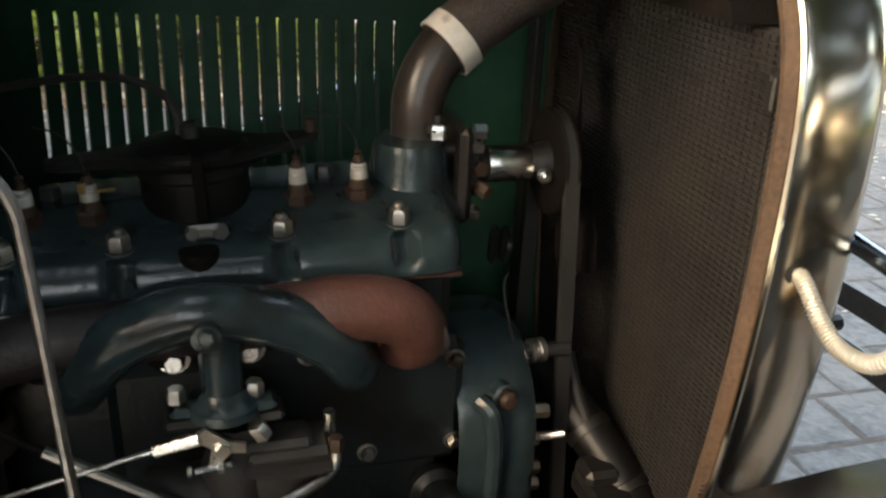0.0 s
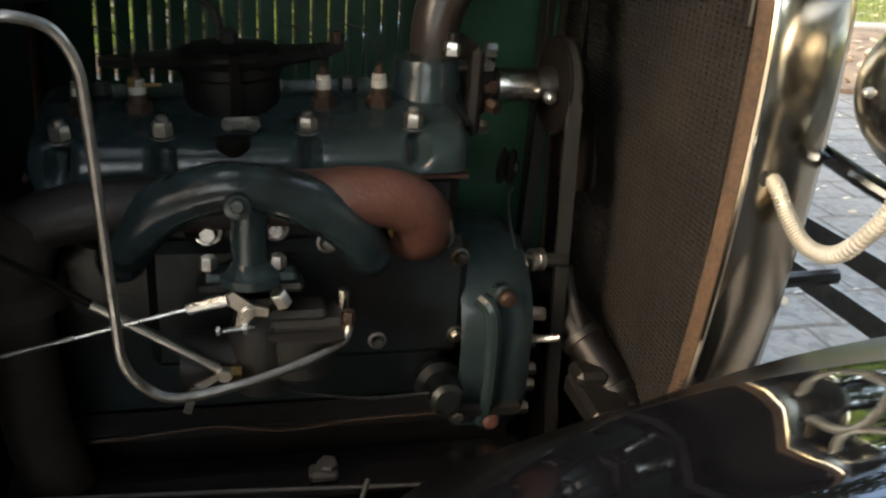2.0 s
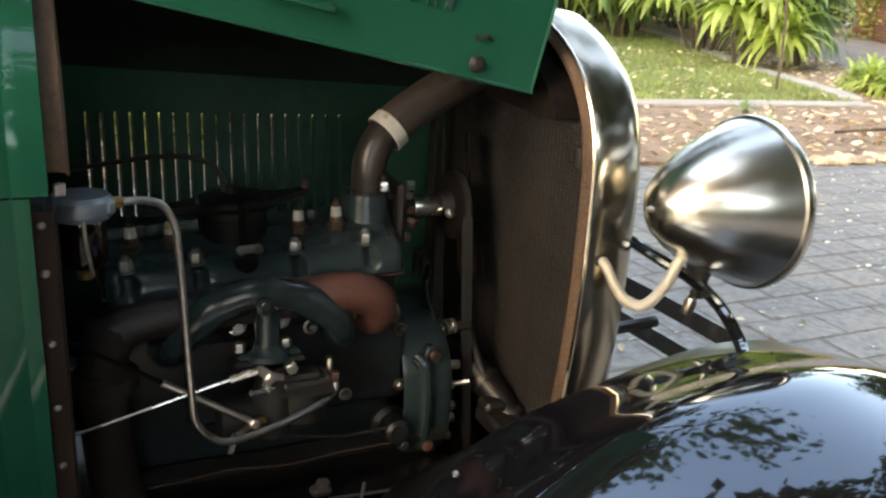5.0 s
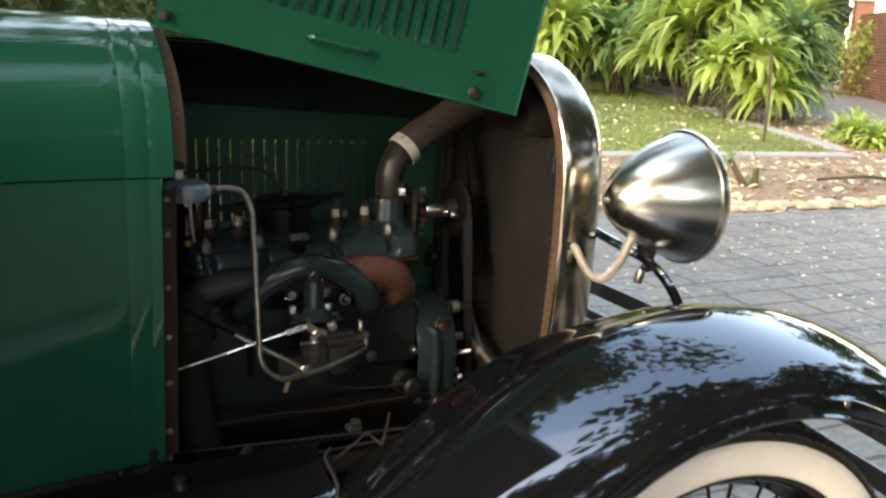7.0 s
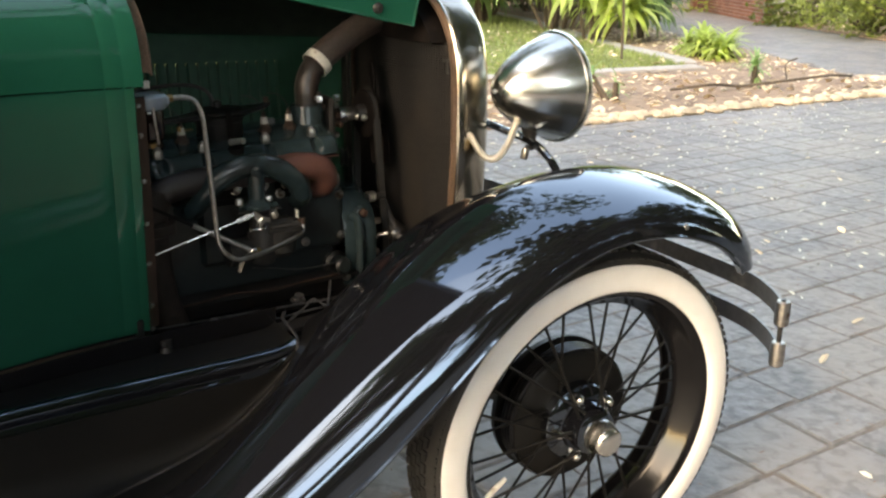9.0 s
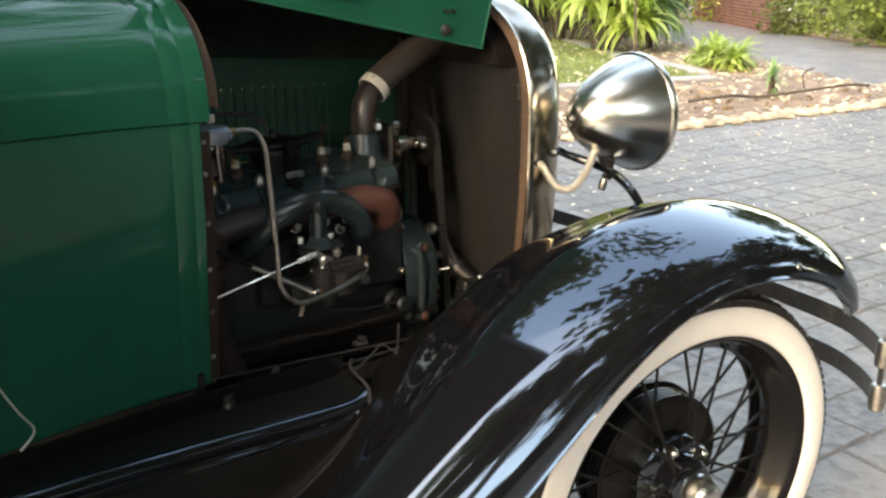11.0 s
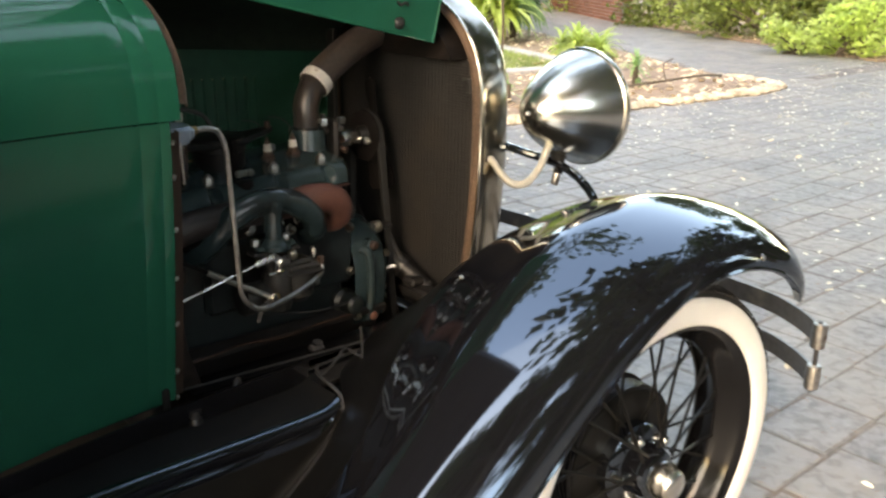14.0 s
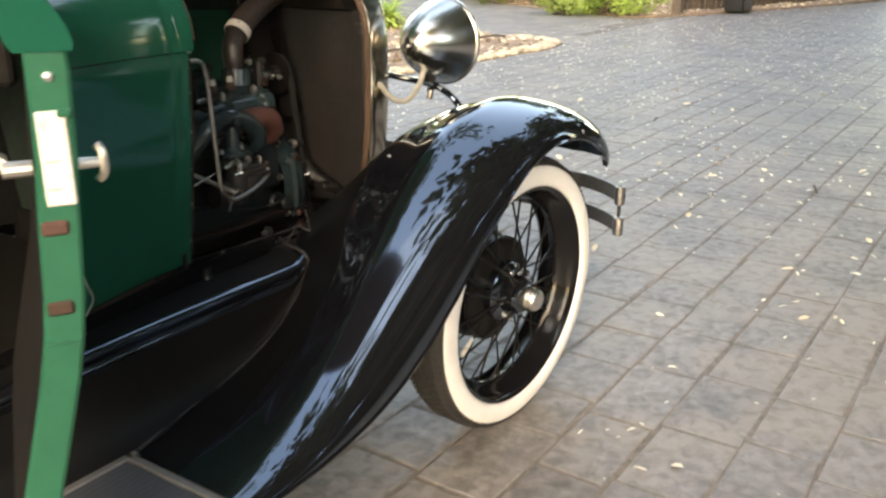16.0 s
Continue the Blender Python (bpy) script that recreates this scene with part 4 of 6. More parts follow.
def build_bumper():
    for z in (0.552, 0.457):
        g = Geo()
        pts = bez([(0.465, -0.808, z), (0.53, -0.72, z), (0.575, -0.6, z), (0.60, -0.3, z), (0.605, 0, z), (0.60, 0.3, z), (0.575, 0.6, z), (0.53, 0.72, z), (0.465, 0.808, z)], 6)
        rows = [[p + Vector((0, 0, -0.022)), p + Vector((0, 0, 0.022))] for p in pts]
        g.sheet(rows, 0.006)
        part("bumper_bar", g, BUMPER, car, "flat dull steel bumper strip")
    for s in (-1, 1):
        for z in (0.552, 0.457):
            e = Geo().lathe([(0.0, -0.028), (0.013, -0.028), (0.0155, -0.025), (0.0165, 0.0), (0.0155, 0.025), (0.013, 0.028), (0.0, 0.028)], (0.466, s * 0.809, z), (0, 0, 1), 14)
            part("bumper_end", e, STEEL_DULL, car, "bright rolled end loop of the bumper strip")
        part("bumper_pin", Geo().tube([(0.466, s * 0.809, 0.427), (0.466, s * 0.809, 0.583)], 0.0055, 8), CHASSIS, car)
    for s in (-1, 1):
        arm = Geo().tube([(0.36, s * 0.29, 0.5), (0.6, s * 0.31, 0.5)], 0.015, 8)
        part("bumper_arm", arm, CHASSIS, car)


build_bumper()


def build_door():
    H, E = Vector((-1.118, -0.462, 0)), Vector((-1.405, -0.945, 0))
    d = (E - H).normalized()
    n = Vector((-d.y, d.x, 0))
    if n.dot(Vector((1, -1, 0))) < 0:
        n = -n

    def at(s, o, z):
        return H + d * s + n * o + Vector((0, 0, z))

    L = (E - H).length
    g = Geo()
    zs = [0.56, 0.6, 0.65, 0.7, 0.75, 0.8, 0.85, 0.9, 0.95, 1.0, 1.05, 1.1, 1.14, 1.165]
    bulge = lambda z: -0.05 * (1 - smoothstep(0.5, 0.9, z)) + 0.006 * math.sin((z - 0.56) * 5) + float(np.interp(z, [0.56, 0.65, 0.75, 0.84, 0.9, 0.98, 1.05, 1.14], [-0.038, -0.032, -0.026, -0.019, -0.014, -0.008, 0.0, 0.006]))
    outer = [[at(s, 0.02 + bulge(z), z) for z in zs] for s in (0, L * 0.5, L)]
    g.sheet(outer, 0.002)
    ed = [[at(L, 0.022 + bulge(z), z) for z in zs], [at(L + 0.003, 0.018 + bulge(z), z) for z in zs], [at(L + 0.003, -0.018 + bulge(z), z) for z in zs], [at(L, -0.021 + bulge(z), z) for z in zs]]
    door = part("car_door", g, GREEN, car, "open green door seen edge-on, black trim inside")
    part("door_edge", Geo().sheet(ed, 0.001), GREEN_LIT, door, "shut edge in green, lightened for the sky it faces")
    inn = Geo().sheet([[at(s, -0.021 + bulge(z), z) for z in zs] for s in (0, L * 0.5, L - 0.002)], -0.004)
    part("door_trim", inn, INTERIOR, door)
    cap = Geo()
    prof = [(0.026, 1.163), (0.028, 1.172), (0.022, 1.19), (0.008, 1.215), (-0.012, 1.238), (-0.03, 1.245), (-0.045, 1.235), (-0.045, 1.2), (-0.036, 1.172), (-0.03, 1.163)]
    rows = [[at(s, o + 0.008, z) for o, z in prof] for s in (-0.02, L * 0.5, L + 0.002, L + 0.006)]
    cap.sheet(rows, 0.0)
    cap.add(rows[-1], [tuple(range(len(prof)))])
    part("door_cap", cap, GREEN, door)
    turn = Matrix.Rotation(math.atan2(d.y, d.x), 4, "Z")
    lock = Geo().box(at(L + 0.004, bulge(1.052), 1.052), (0.006, 0.03, 0.102), 0.002, turn)
    plate = part("lock_plate", lock, LOCK, door, "bright worn lock plate")
    for z in (1.05, 1.02):
        part("plate_scratch", Geo().box(at(L + 0.0072, -0.003 + bulge(z), z), (0.001, 0.014, 0.0018), 0.0003, turn), STEEL_DULL, plate)
    part("plate_notch", Geo().box(at(L + 0.006, 0.012 + bulge(1.1), 1.1), (0.006, 0.015, 0.009), 0.002, turn), GREEN_LIT, plate)
    sc = Geo().lathe([(0, 0.004), (0.005, 0.003), (0.006, 0)], at(L + 0.003, bulge(1.138), 1.138), d, 12)
    part("door_screw", sc, STEEL, door)
    for z, mt in ((0.977, RUST), (0.885, COPPER)):
        part("door_bumper", Geo().box(at(L + 0.004, -0.004 + bulge(z), z), (0.008, 0.028, 0.016), 0.003, turn), mt, door)
    part("edge_line", Geo().box(at(L + 0.0035, bulge(0.842), 0.842), (0.004, 0.038, 0.004), 0.001, turn), GREEN_LIT, door)
    hd = Geo()
    hd.tube([at(L - 0.03, 0.02, 1.037), at(L - 0.03, 0.048, 1.037)], [0.007, 0.0058], 12)
    hd.tube(bez([at(L - 0.035, 0.047, 1.056), at(L - 0.03, 0.052, 1.047), at(L - 0.03, 0.052, 1.026), at(L - 0.035, 0.047, 1.017)], 4), 0.0052, 10)
    part("outer_handle", hd, NICKEL, door, "nickel T-shaped door handle")
    ih = Geo()
    ih.tube([at(L - 0.03, -0.02, 1.037), at(L - 0.03, -0.05, 1.037)], 0.009, 10)
    ih.tube([at(L - 0.03, -0.052, 1.045), at(L - 0.1, -0.052, 1.035)], 0.007, 10)
    part("inner_handle", ih, NICKEL, door)
    welt = []
    for x, z in ((-1.112, 0.99), (-1.106, 0.9), (-1.092, 0.82), (-1.068, 0.74), (-1.04, 0.67), (-1.022, 0.63), (-1.045, 0.605)):
        near = min((q for q in cowl_row(x) if q.y < 0), key=lambda q: abs(q.z - z))
        welt.append((x, near.y - 0.0135, z))
    part("cowl_welt", Geo().tube(bez(welt, 4), 0.002, 6), CABLE, car, "pale welt along the rear edge of the cowl")


build_door()


def build_cabin():
    # Added sheet that darkens the footwell in place of its shade.
    lin = Geo().sheet([[Vector((p.x, p.y * 0.965, p.z - 0.014)) for p in cowl_row(x)] for x in (-0.745, -0.9, -1.06, -1.11)], 0.003)
    part("cowl_lining", lin, INTERIOR, car, "dark sheet added inside the cowl for the footwell's shade")
    g = Geo()
    g.box((-1.55, 0, 0.56), (1.5, 0.68, 0.03), 0.005)
    part("cabin_floor", g, INTERIOR, car)
    for s, x0, x1 in ((1, -0.78, -2.3), (-1, -1.85, -2.3)):
        w = Geo()
        rows = [[Vector((x, s * (0.47 + 0.05 * smoothstep(-1.0, -1.6, x)), z)) for z in (0.45, 0.8, 1.0, 1.14)] for x in np.linspace(x0, x1, 5)]
        w.sheet(rows, 0.03 * (1 if s < 0 else -1))
        part("body_side", w, INTERIOR if s > 0 else GREEN, car)
    d = Geo().box((-1.08, 0, 1.12), (0.03, 0.66, 0.18), 0.01)
    part("dashboard", d, INTERIOR, car)
    st = Geo()
    st.box((-1.75, 0, 0.75), (0.5, 0.86, 0.22), 0.05)
    st.box((-2.05, 0, 0.98), (0.16, 0.86, 0.5), 0.05, Matrix.Rotation(-0.2, 4, "Y"))
    part("seat", st, INTERIOR, car, "black bench seat")
    b = Geo().box((-2.3, 0, 0.85), (0.04, 1.0, 0.6), 0.01)
    part("body_back", b, GREEN, car)


build_cabin()


def mirrored(ob, parent, shift=0.0, flip=True):
    """The same part on the car's other side, or the same wheel at the rear."""
    me = ob.data.copy()
    at = WHERE[ob.name].copy()
    if flip:
        me.transform(Matrix.Scale(-1, 4, (0, 1, 0)))
        me.flip_normals()
        at.y = -at.y
    at.x += shift
    o = new(ob.name.split(".")[0], me)
    WHERE[o.name] = at
    o.location = at - WHERE[parent.name]
    o.parent = parent
    for c in list(ob.children):
        mirrored(c, o, shift, flip)
    return o


def far_side():
    for ob in (fender, wheel):
        mirrored(ob, car)
    for flip in (True, False):
        mirrored(wheel, car, -2.63, flip)
    for s in (-1, 1):
        rows = []
        for a in range(-10, 196, 12):
            q = radians(a)
            rows.append([Vector((-2.62 + 0.44 * math.cos(q), s * y, 0.40 + (0.44 + dz) * math.sin(q))) for y, dz in ((0.52, 0.0), (0.62, 0.03), (0.72, 0.02), (0.81, -0.01), (0.845, -0.05))])
        part("rear_fender", Geo().sheet(rows, 0.003 * s), BLACK, car, "black rear fender")


far_side()

# ---- engine ----
engine = thing("engine", (-0.43, 0, 0.5), "dark green four-cylinder engine with rusty manifold in the open bay", "engine")


DROP = Matrix.Translation((0, 0.072, -0.033))


def bolt(c, axis, r=0.008, h=0.008, mat=None, parent=None, name="bolt"):
    g = Geo().lathe([(r * 1.5, 0), (r * 1.5, 0.0015), (r * 1.1, 0.002)], c, axis, 14)
    g.hexa(Vector(c) + Vector(axis).normalized() * 0.0018, axis, r, h)
    return part(name, g, mat or STEEL_DULL, parent or engine)


# the engine leans down to the rear
LEAN = Matrix.Translation((-0.42, 0, 0.88)) @ Matrix.Rotation(radians(-2.4), 4, "Y") @ Matrix.Translation((0.42, 0, -0.88))
NUTS = (-0.288, -0.397, -0.536, -0.63)


def leaning(name, geo, mats, parent, label="", **kw):
    return part(name, geo.move(LEAN), mats, parent, label, **kw)


def build_head():
    g = Geo()
    sec = [(p.x, p.y) for p in bez([(-0.119, 0.846, 0), (-0.1195, 0.858, 0), (-0.1175, 0.868, 0), (-0.112, 0.877, 0), (-0.101, 0.884, 0), (-0.082, 0.889, 0), (-0.055, 0.893, 0), (-0.03, 0.899, 0), (-0.005, 0.906, 0), (0.05, 0.907, 0), (0.085, 0.895, 0), (0.11, 0.88, 0), (0.118, 0.866, 0), (0.118, 0.846, 0)], 3)]
    x0, x1 = -0.662, -0.231
    steps = sorted(set([x0 + (x1 - x0) * i / 90 for i in range(91)] + [x0 + d for d in (0.001, 0.003)] + [x1 - d for d in (0.0008, 0.002, 0.0035)]))

    def inset(d, r):
        return r - math.sqrt(max(0.0, r * r - (r - min(d, r)) ** 2))

    rows = []
    for x in steps:
        d = min(x - x0, x1 - x)
        ky, kz = 1 - inset(d, 0.024) / 0.13, inset(d, 0.012)
        row = []
        for y, z in sec:
            scoop = max(math.exp(-((x - q) / 0.0095) ** 4) for q in NUTS) * smoothstep(-0.096, -0.113, y) * smoothstep(0.848, 0.868, z)
            row.append(Vector((x, y * ky + 0.021 * scoop, 0.846 + (z - 0.846) * (1 - kz / 0.05) - 0.004 * scoop)))
        rows.append(row)
    g.sheet(rows)
    for i in (0, len(rows) - 1):
        r = rows[i]
        g.add(r, [tuple(range(len(r)))] if i else [tuple(range(len(r)))[::-1]])
    h = leaning("cylinder_head", g, ENGINE, engine, "dark blue-green cast cylinder head", smooth=50)
    neck = Geo().lathe([(0.06, -0.012), (0.052, 0.002), (0.045, 0.007), (0.041, 0.016), (0.039, 0.045), (0.036, 0.054), (0.0, 0.055)], (-0.258, 0.006, 0.892), (0, 0, 1), 30)
    part("outlet_neck", neck, ENGINE, h, "raised water passage at the front of the head")
    for x in NUTS:
        n = Geo()
        n.lathe([(0.0128, 0), (0.0128, 0.002)], (x, -0.086, 0.886), (0, -0.1, 1), 18)
        n.hexa((x, -0.086, 0.888), (0, -0.1, 1), 0.0105, 0.014)
        n.lathe([(0.006, 0), (0.006, 0.018), (0.004, 0.02), (0, 0.02)], (x, -0.086, 0.888), (0, -0.1, 1), 10)
        leaning("head_nut", n, STEEL_DULL, h)
    for x in (-0.343, -0.6):
        leaning("head_nut", Geo().hexa((x, 0.01, 0.905), (0, 0, 1), 0.01, 0.013), SEAM, h)
    for x in (-0.315, -0.374, -0.561, -0.616):
        p = Geo()
        z = 0.892
        p.lathe([(0.0145, -0.006), (0.015, 0.003), (0.0115, 0.006)], (x, -0.031, z), (0, 0, 1), 18, 1)
        p.hexa((x, -0.031, z + 0.004), (0, 0, 1), 0.0145, 0.011, 1)
        p.lathe([(0.0105, 0.014), (0.0098, 0.02), (0.0088, 0.024)], (x, -0.031, z), (0, 0, 1), 16, 1)
        p.lathe([(0.0088, 0.0), (0.0086, 0.007), (0.0072, 0.009), (0.0084, 0.0105), (0.0069, 0.0125), (0.008, 0.014), (0.006, 0.016)], (x, -0.031, z + 0.023), (0, 0, 1), 16, 0)
        p.lathe([(0.006, -0.003), (0.006, 0.001), (0.0042, 0.004), (0.003, 0.006), (0.004, 0.009), (0.0, 0.011)], (x, -0.031, z + 0.041), (0, 0, 1), 10, 1)
        leaning("spark_plug", p, [CERAMIC, COPPER], engine, "white porcelain spark plug in a rusty base")
        wire = Geo().tube(bez([(x, -0.031, z + 0.051), (x - 0.004, -0.03, z + 0.066), (x - 0.018, -0.02, z + 0.083), (x - 0.04, -0.01, z + 0.088)], 4), 0.001, 5)
        leaning("plug_strip", wire, GREASE, engine)
    return h


head = build_head()


def build_distributor():
    C = Vector((-0.468, -0.005, -0.027))
    g = Geo()
    g.lathe([(0.03, 0.88), (0.034, 0.90), (0.046, 0.906), (0.05, 0.915), (0.05, 0.955), (0.053, 0.958), (0.053, 0.968), (0.04, 0.972)], C, (0, 0, 1), 28)
    d = leaning("distributor", g, BAKELITE, engine, "black distributor with wide moulded cap")
    cap = Geo()
    cap.lathe([(0.0, 0.988), (0.03, 0.987), (0.048, 0.984), (0.052, 0.98), (0.052, 0.976)], C, (0, 0, 1), 30)
    wing = []
    for x, w, z in ((-0.13, 0.010, 0.967), (-0.115, 0.017, 0.968), (-0.07, 0.026, 0.97), (-0.04, 0.045, 0.972), (0, 0.056, 0.973), (0.04, 0.045, 0.972), (0.07, 0.027, 0.973), (0.105, 0.018, 0.976), (0.118, 0.011, 0.98)):
        wing.append([C + Vector((x, -w, z)), C + Vector((x, -w * 0.8, z + 0.007)), C + Vector((x, w * 0.8, z + 0.007)), C + Vector((x, w, z))])
    cap.sheet(wing, -0.008)
    leaning("distributor_cap", cap, BAKELITE, d)
    cl = Geo()
    cl.box(C + Vector((0.004, -0.056, 0.945)), (0.011, 0.003, 0.075), 0.001, Matrix.Rotation(0.06, 4, "X"))
    cl.box(C + Vector((0.004, -0.045, 0.983)), (0.010, 0.026, 0.003), 0.001)
    leaning("cap_clip", cl, SOOT_SHADE, d, "thin dull spring clip")
    arm = Geo()
    arm.box((-0.462, -0.088, 0.897), (0.036, 0.007, 0.013), 0.003)
    arm.hexa((-0.45, -0.09, 0.897), (0, -1, 0), 0.0075, 0.006)
    arm.hexa((-0.474, -0.09, 0.897), (0, -1, 0), 0.0065, 0.005)
    leaning("timing_lever", arm, STEEL_DULL, d)
    foot = Geo().lathe([(0.013, 0.85), (0.016, 0.87), (0.019, 0.878), (0.017, 0.886), (0.0, 0.888)], (-0.47, -0.1, 0), (0, 0, 1), 16)
    leaning("lever_boss", foot, SOOT_SHADE, d)
    tw = Geo().tube(bez([(-0.478, -0.005, 0.963), (-0.478, -0.0, 0.982), (-0.49, 0.01, 1.0), (-0.52, 0.03, 1.01), (-0.57, 0.06, 1.008), (-0.65, 0.09, 0.995), (-0.73, 0.1, 0.985)], 6), 0.0042, 8)
    leaning("coil_cable", tw, RUBBER, d, "black coil cable")
    kn = Geo().lathe([(0.009, 0), (0.01, 0.012), (0.006, 0.016)], C + Vector((0, 0, 0.986)), (0, 0, 1), 14)
    leaning("cap_terminal", kn, RUBBER, d)
    t2 = Geo().lathe([(0.006, 0), (0.006, 0.012), (0.0, 0.013)], C + Vector((0.112, 0.0, 0.985)), (0, 0, 1), 10)
    leaning("wing_terminal", t2, COPPER, d)
    st = Geo()
    st.box((-0.553, -0.035, 0.925), (0.032, 0.005, 0.003), 0.001)
    st.hexa((-0.565, -0.035, 0.924), (0, 0, 1), 0.005, 0.01)
    leaning("spark_strap", st, BRASS, d)


build_distributor()


def build_block():
    g = Geo()
    g.box((-0.447, 0.01, 0.70), (0.43, 0.19, 0.285), 0.012)
    b = part("engine_block", g, ENGINE_DARK, engine, "dark green cast engine block")
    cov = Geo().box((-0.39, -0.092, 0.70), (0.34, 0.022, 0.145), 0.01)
    part("valve_cover", cov, ENGINE_DARK, b, "dark green side valve cover")
    gask = Geo().box((-0.447, -0.0, 0.8445), (0.434, 0.214, 0.005), 0.001)
    part("head_gasket", gask, RUST, b)
    pan = Geo()
    sec = [(-0.1, 0.575), (-0.125, 0.565), (-0.125, 0.555), (-0.095, 0.55), (-0.08, 0.48), (-0.06, 0.40), (0.06, 0.40), (0.08, 0.48), (0.095, 0.55), (0.125, 0.555), (0.125, 0.565), (0.1, 0.575)]
    rows = [[Vector((x, y, z)) for y, z in sec] for x in (-0.68, -0.15)]
    pan.sheet(rows)
    for r in rows:
        pan.add(r, [tuple(range(len(r)))])
    part("oil_pan", pan, GREASE, b, "oily black sump", smooth=20)
    for x, z in ((-0.23, 0.655), (-0.232, 0.751), (-0.32, 0.652), (-0.345, 0.80)):
        bolt((x, -0.104 if z < 0.78 else -0.1, z), (0, -1, 0), 0.007, 0.008, STEEL_DULL, b)
    # oil filler boss low at the front
    f = Geo()
    f.lathe([(0.03, 0), (0.03, 0.012), (0.022, 0.02), (0.02, 0.05), (0.014, 0.055), (0.0, 0.056)], (-0.243, -0.09, 0.585), (0, -1, 0.1), 22)
    part("oil_filler_boss", f, ENGINE_DARK, b)
    bolt((-0.225, -0.118, 0.555), (0, -1, 0), 0.007, 0.008, STEEL_DULL, b)
    # timing gear cover: arched drum at the front
    t = Geo()
    prof = []
    for a in range(0, 181, 12):
        q = radians(a)
        prof.append((-math.cos(q) * 0.118, 0.645 + math.sin(q) * (0.108 if a < 90 else 0.108)))
    prof = [(-0.105, 0.53)] + [(-0.118, 0.57)] + prof + [(0.118, 0.57), (0.105, 0.53)]
    rows = [[Vector((x, y * k, 0.62 + (z - 0.62) * k)) for y, z in prof] for x, k in ((-0.226, 0.98), (-0.218, 1.0), (-0.165, 1.0), (-0.15, 0.985), (-0.14, 0.94), (-0.136, 0.86))]
    t.sheet(rows)
    t.add(rows[-1], [tuple(range(len(prof)))])
    t.tube(bez([(-0.205, -0.107, 0.70), (-0.195, -0.12, 0.69), (-0.19, -0.122, 0.65), (-0.19, -0.12, 0.58), (-0.192, -0.112, 0.54)], 5), 0.010, 10)
    tc = part("timing_cover", t, ENGINE, engine, "dark green timing gear cover")
    for p, m in (((-0.178, -0.108, 0.703), COPPER), ((-0.185, -0.112, 0.545), RUST)):
        n = Geo().lathe([(0.014, -0.012), (0.0145, 0.004), (0.011, 0.006)], p, (0.1, -1, 0.1), 16, 1)
        n.lathe([(0.0095, 0.004), (0.01, 0.013), (0.007, 0.017), (0, 0.018)], p, (0.1, -1, 0.1), 14, 0)
        part("timing_plug", n, [m, ENGINE], tc)
    for y, z in ((-0.095, 0.672), (-0.085, 0.592), (-0.085, 0.57), (-0.075, 0.53)):
        n = Geo().hexa((-0.138, y, z), (1, -0.1, 0), 0.0085, 0.016)
        part("cover_bolt", n, STEEL_DULL, tc)
    s = Geo()
    s.hexa((-0.14, -0.09, 0.634), (1, 0, 0), 0.009, 0.012)
    s.tube([(-0.14, -0.09, 0.634), (-0.098, -0.088, 0.634)], 0.0052, 10)
    for i in range(9):
        s.lathe([(0.005, -0.0012), (0.0058, 0), (0.005, 0.0012)], (-0.124 + i * 0.003, -0.089, 0.634), (1, 0, 0), 10)
    part("cover_stud", s, STEEL, tc, "bright threaded stud")
    return b


block = build_block()


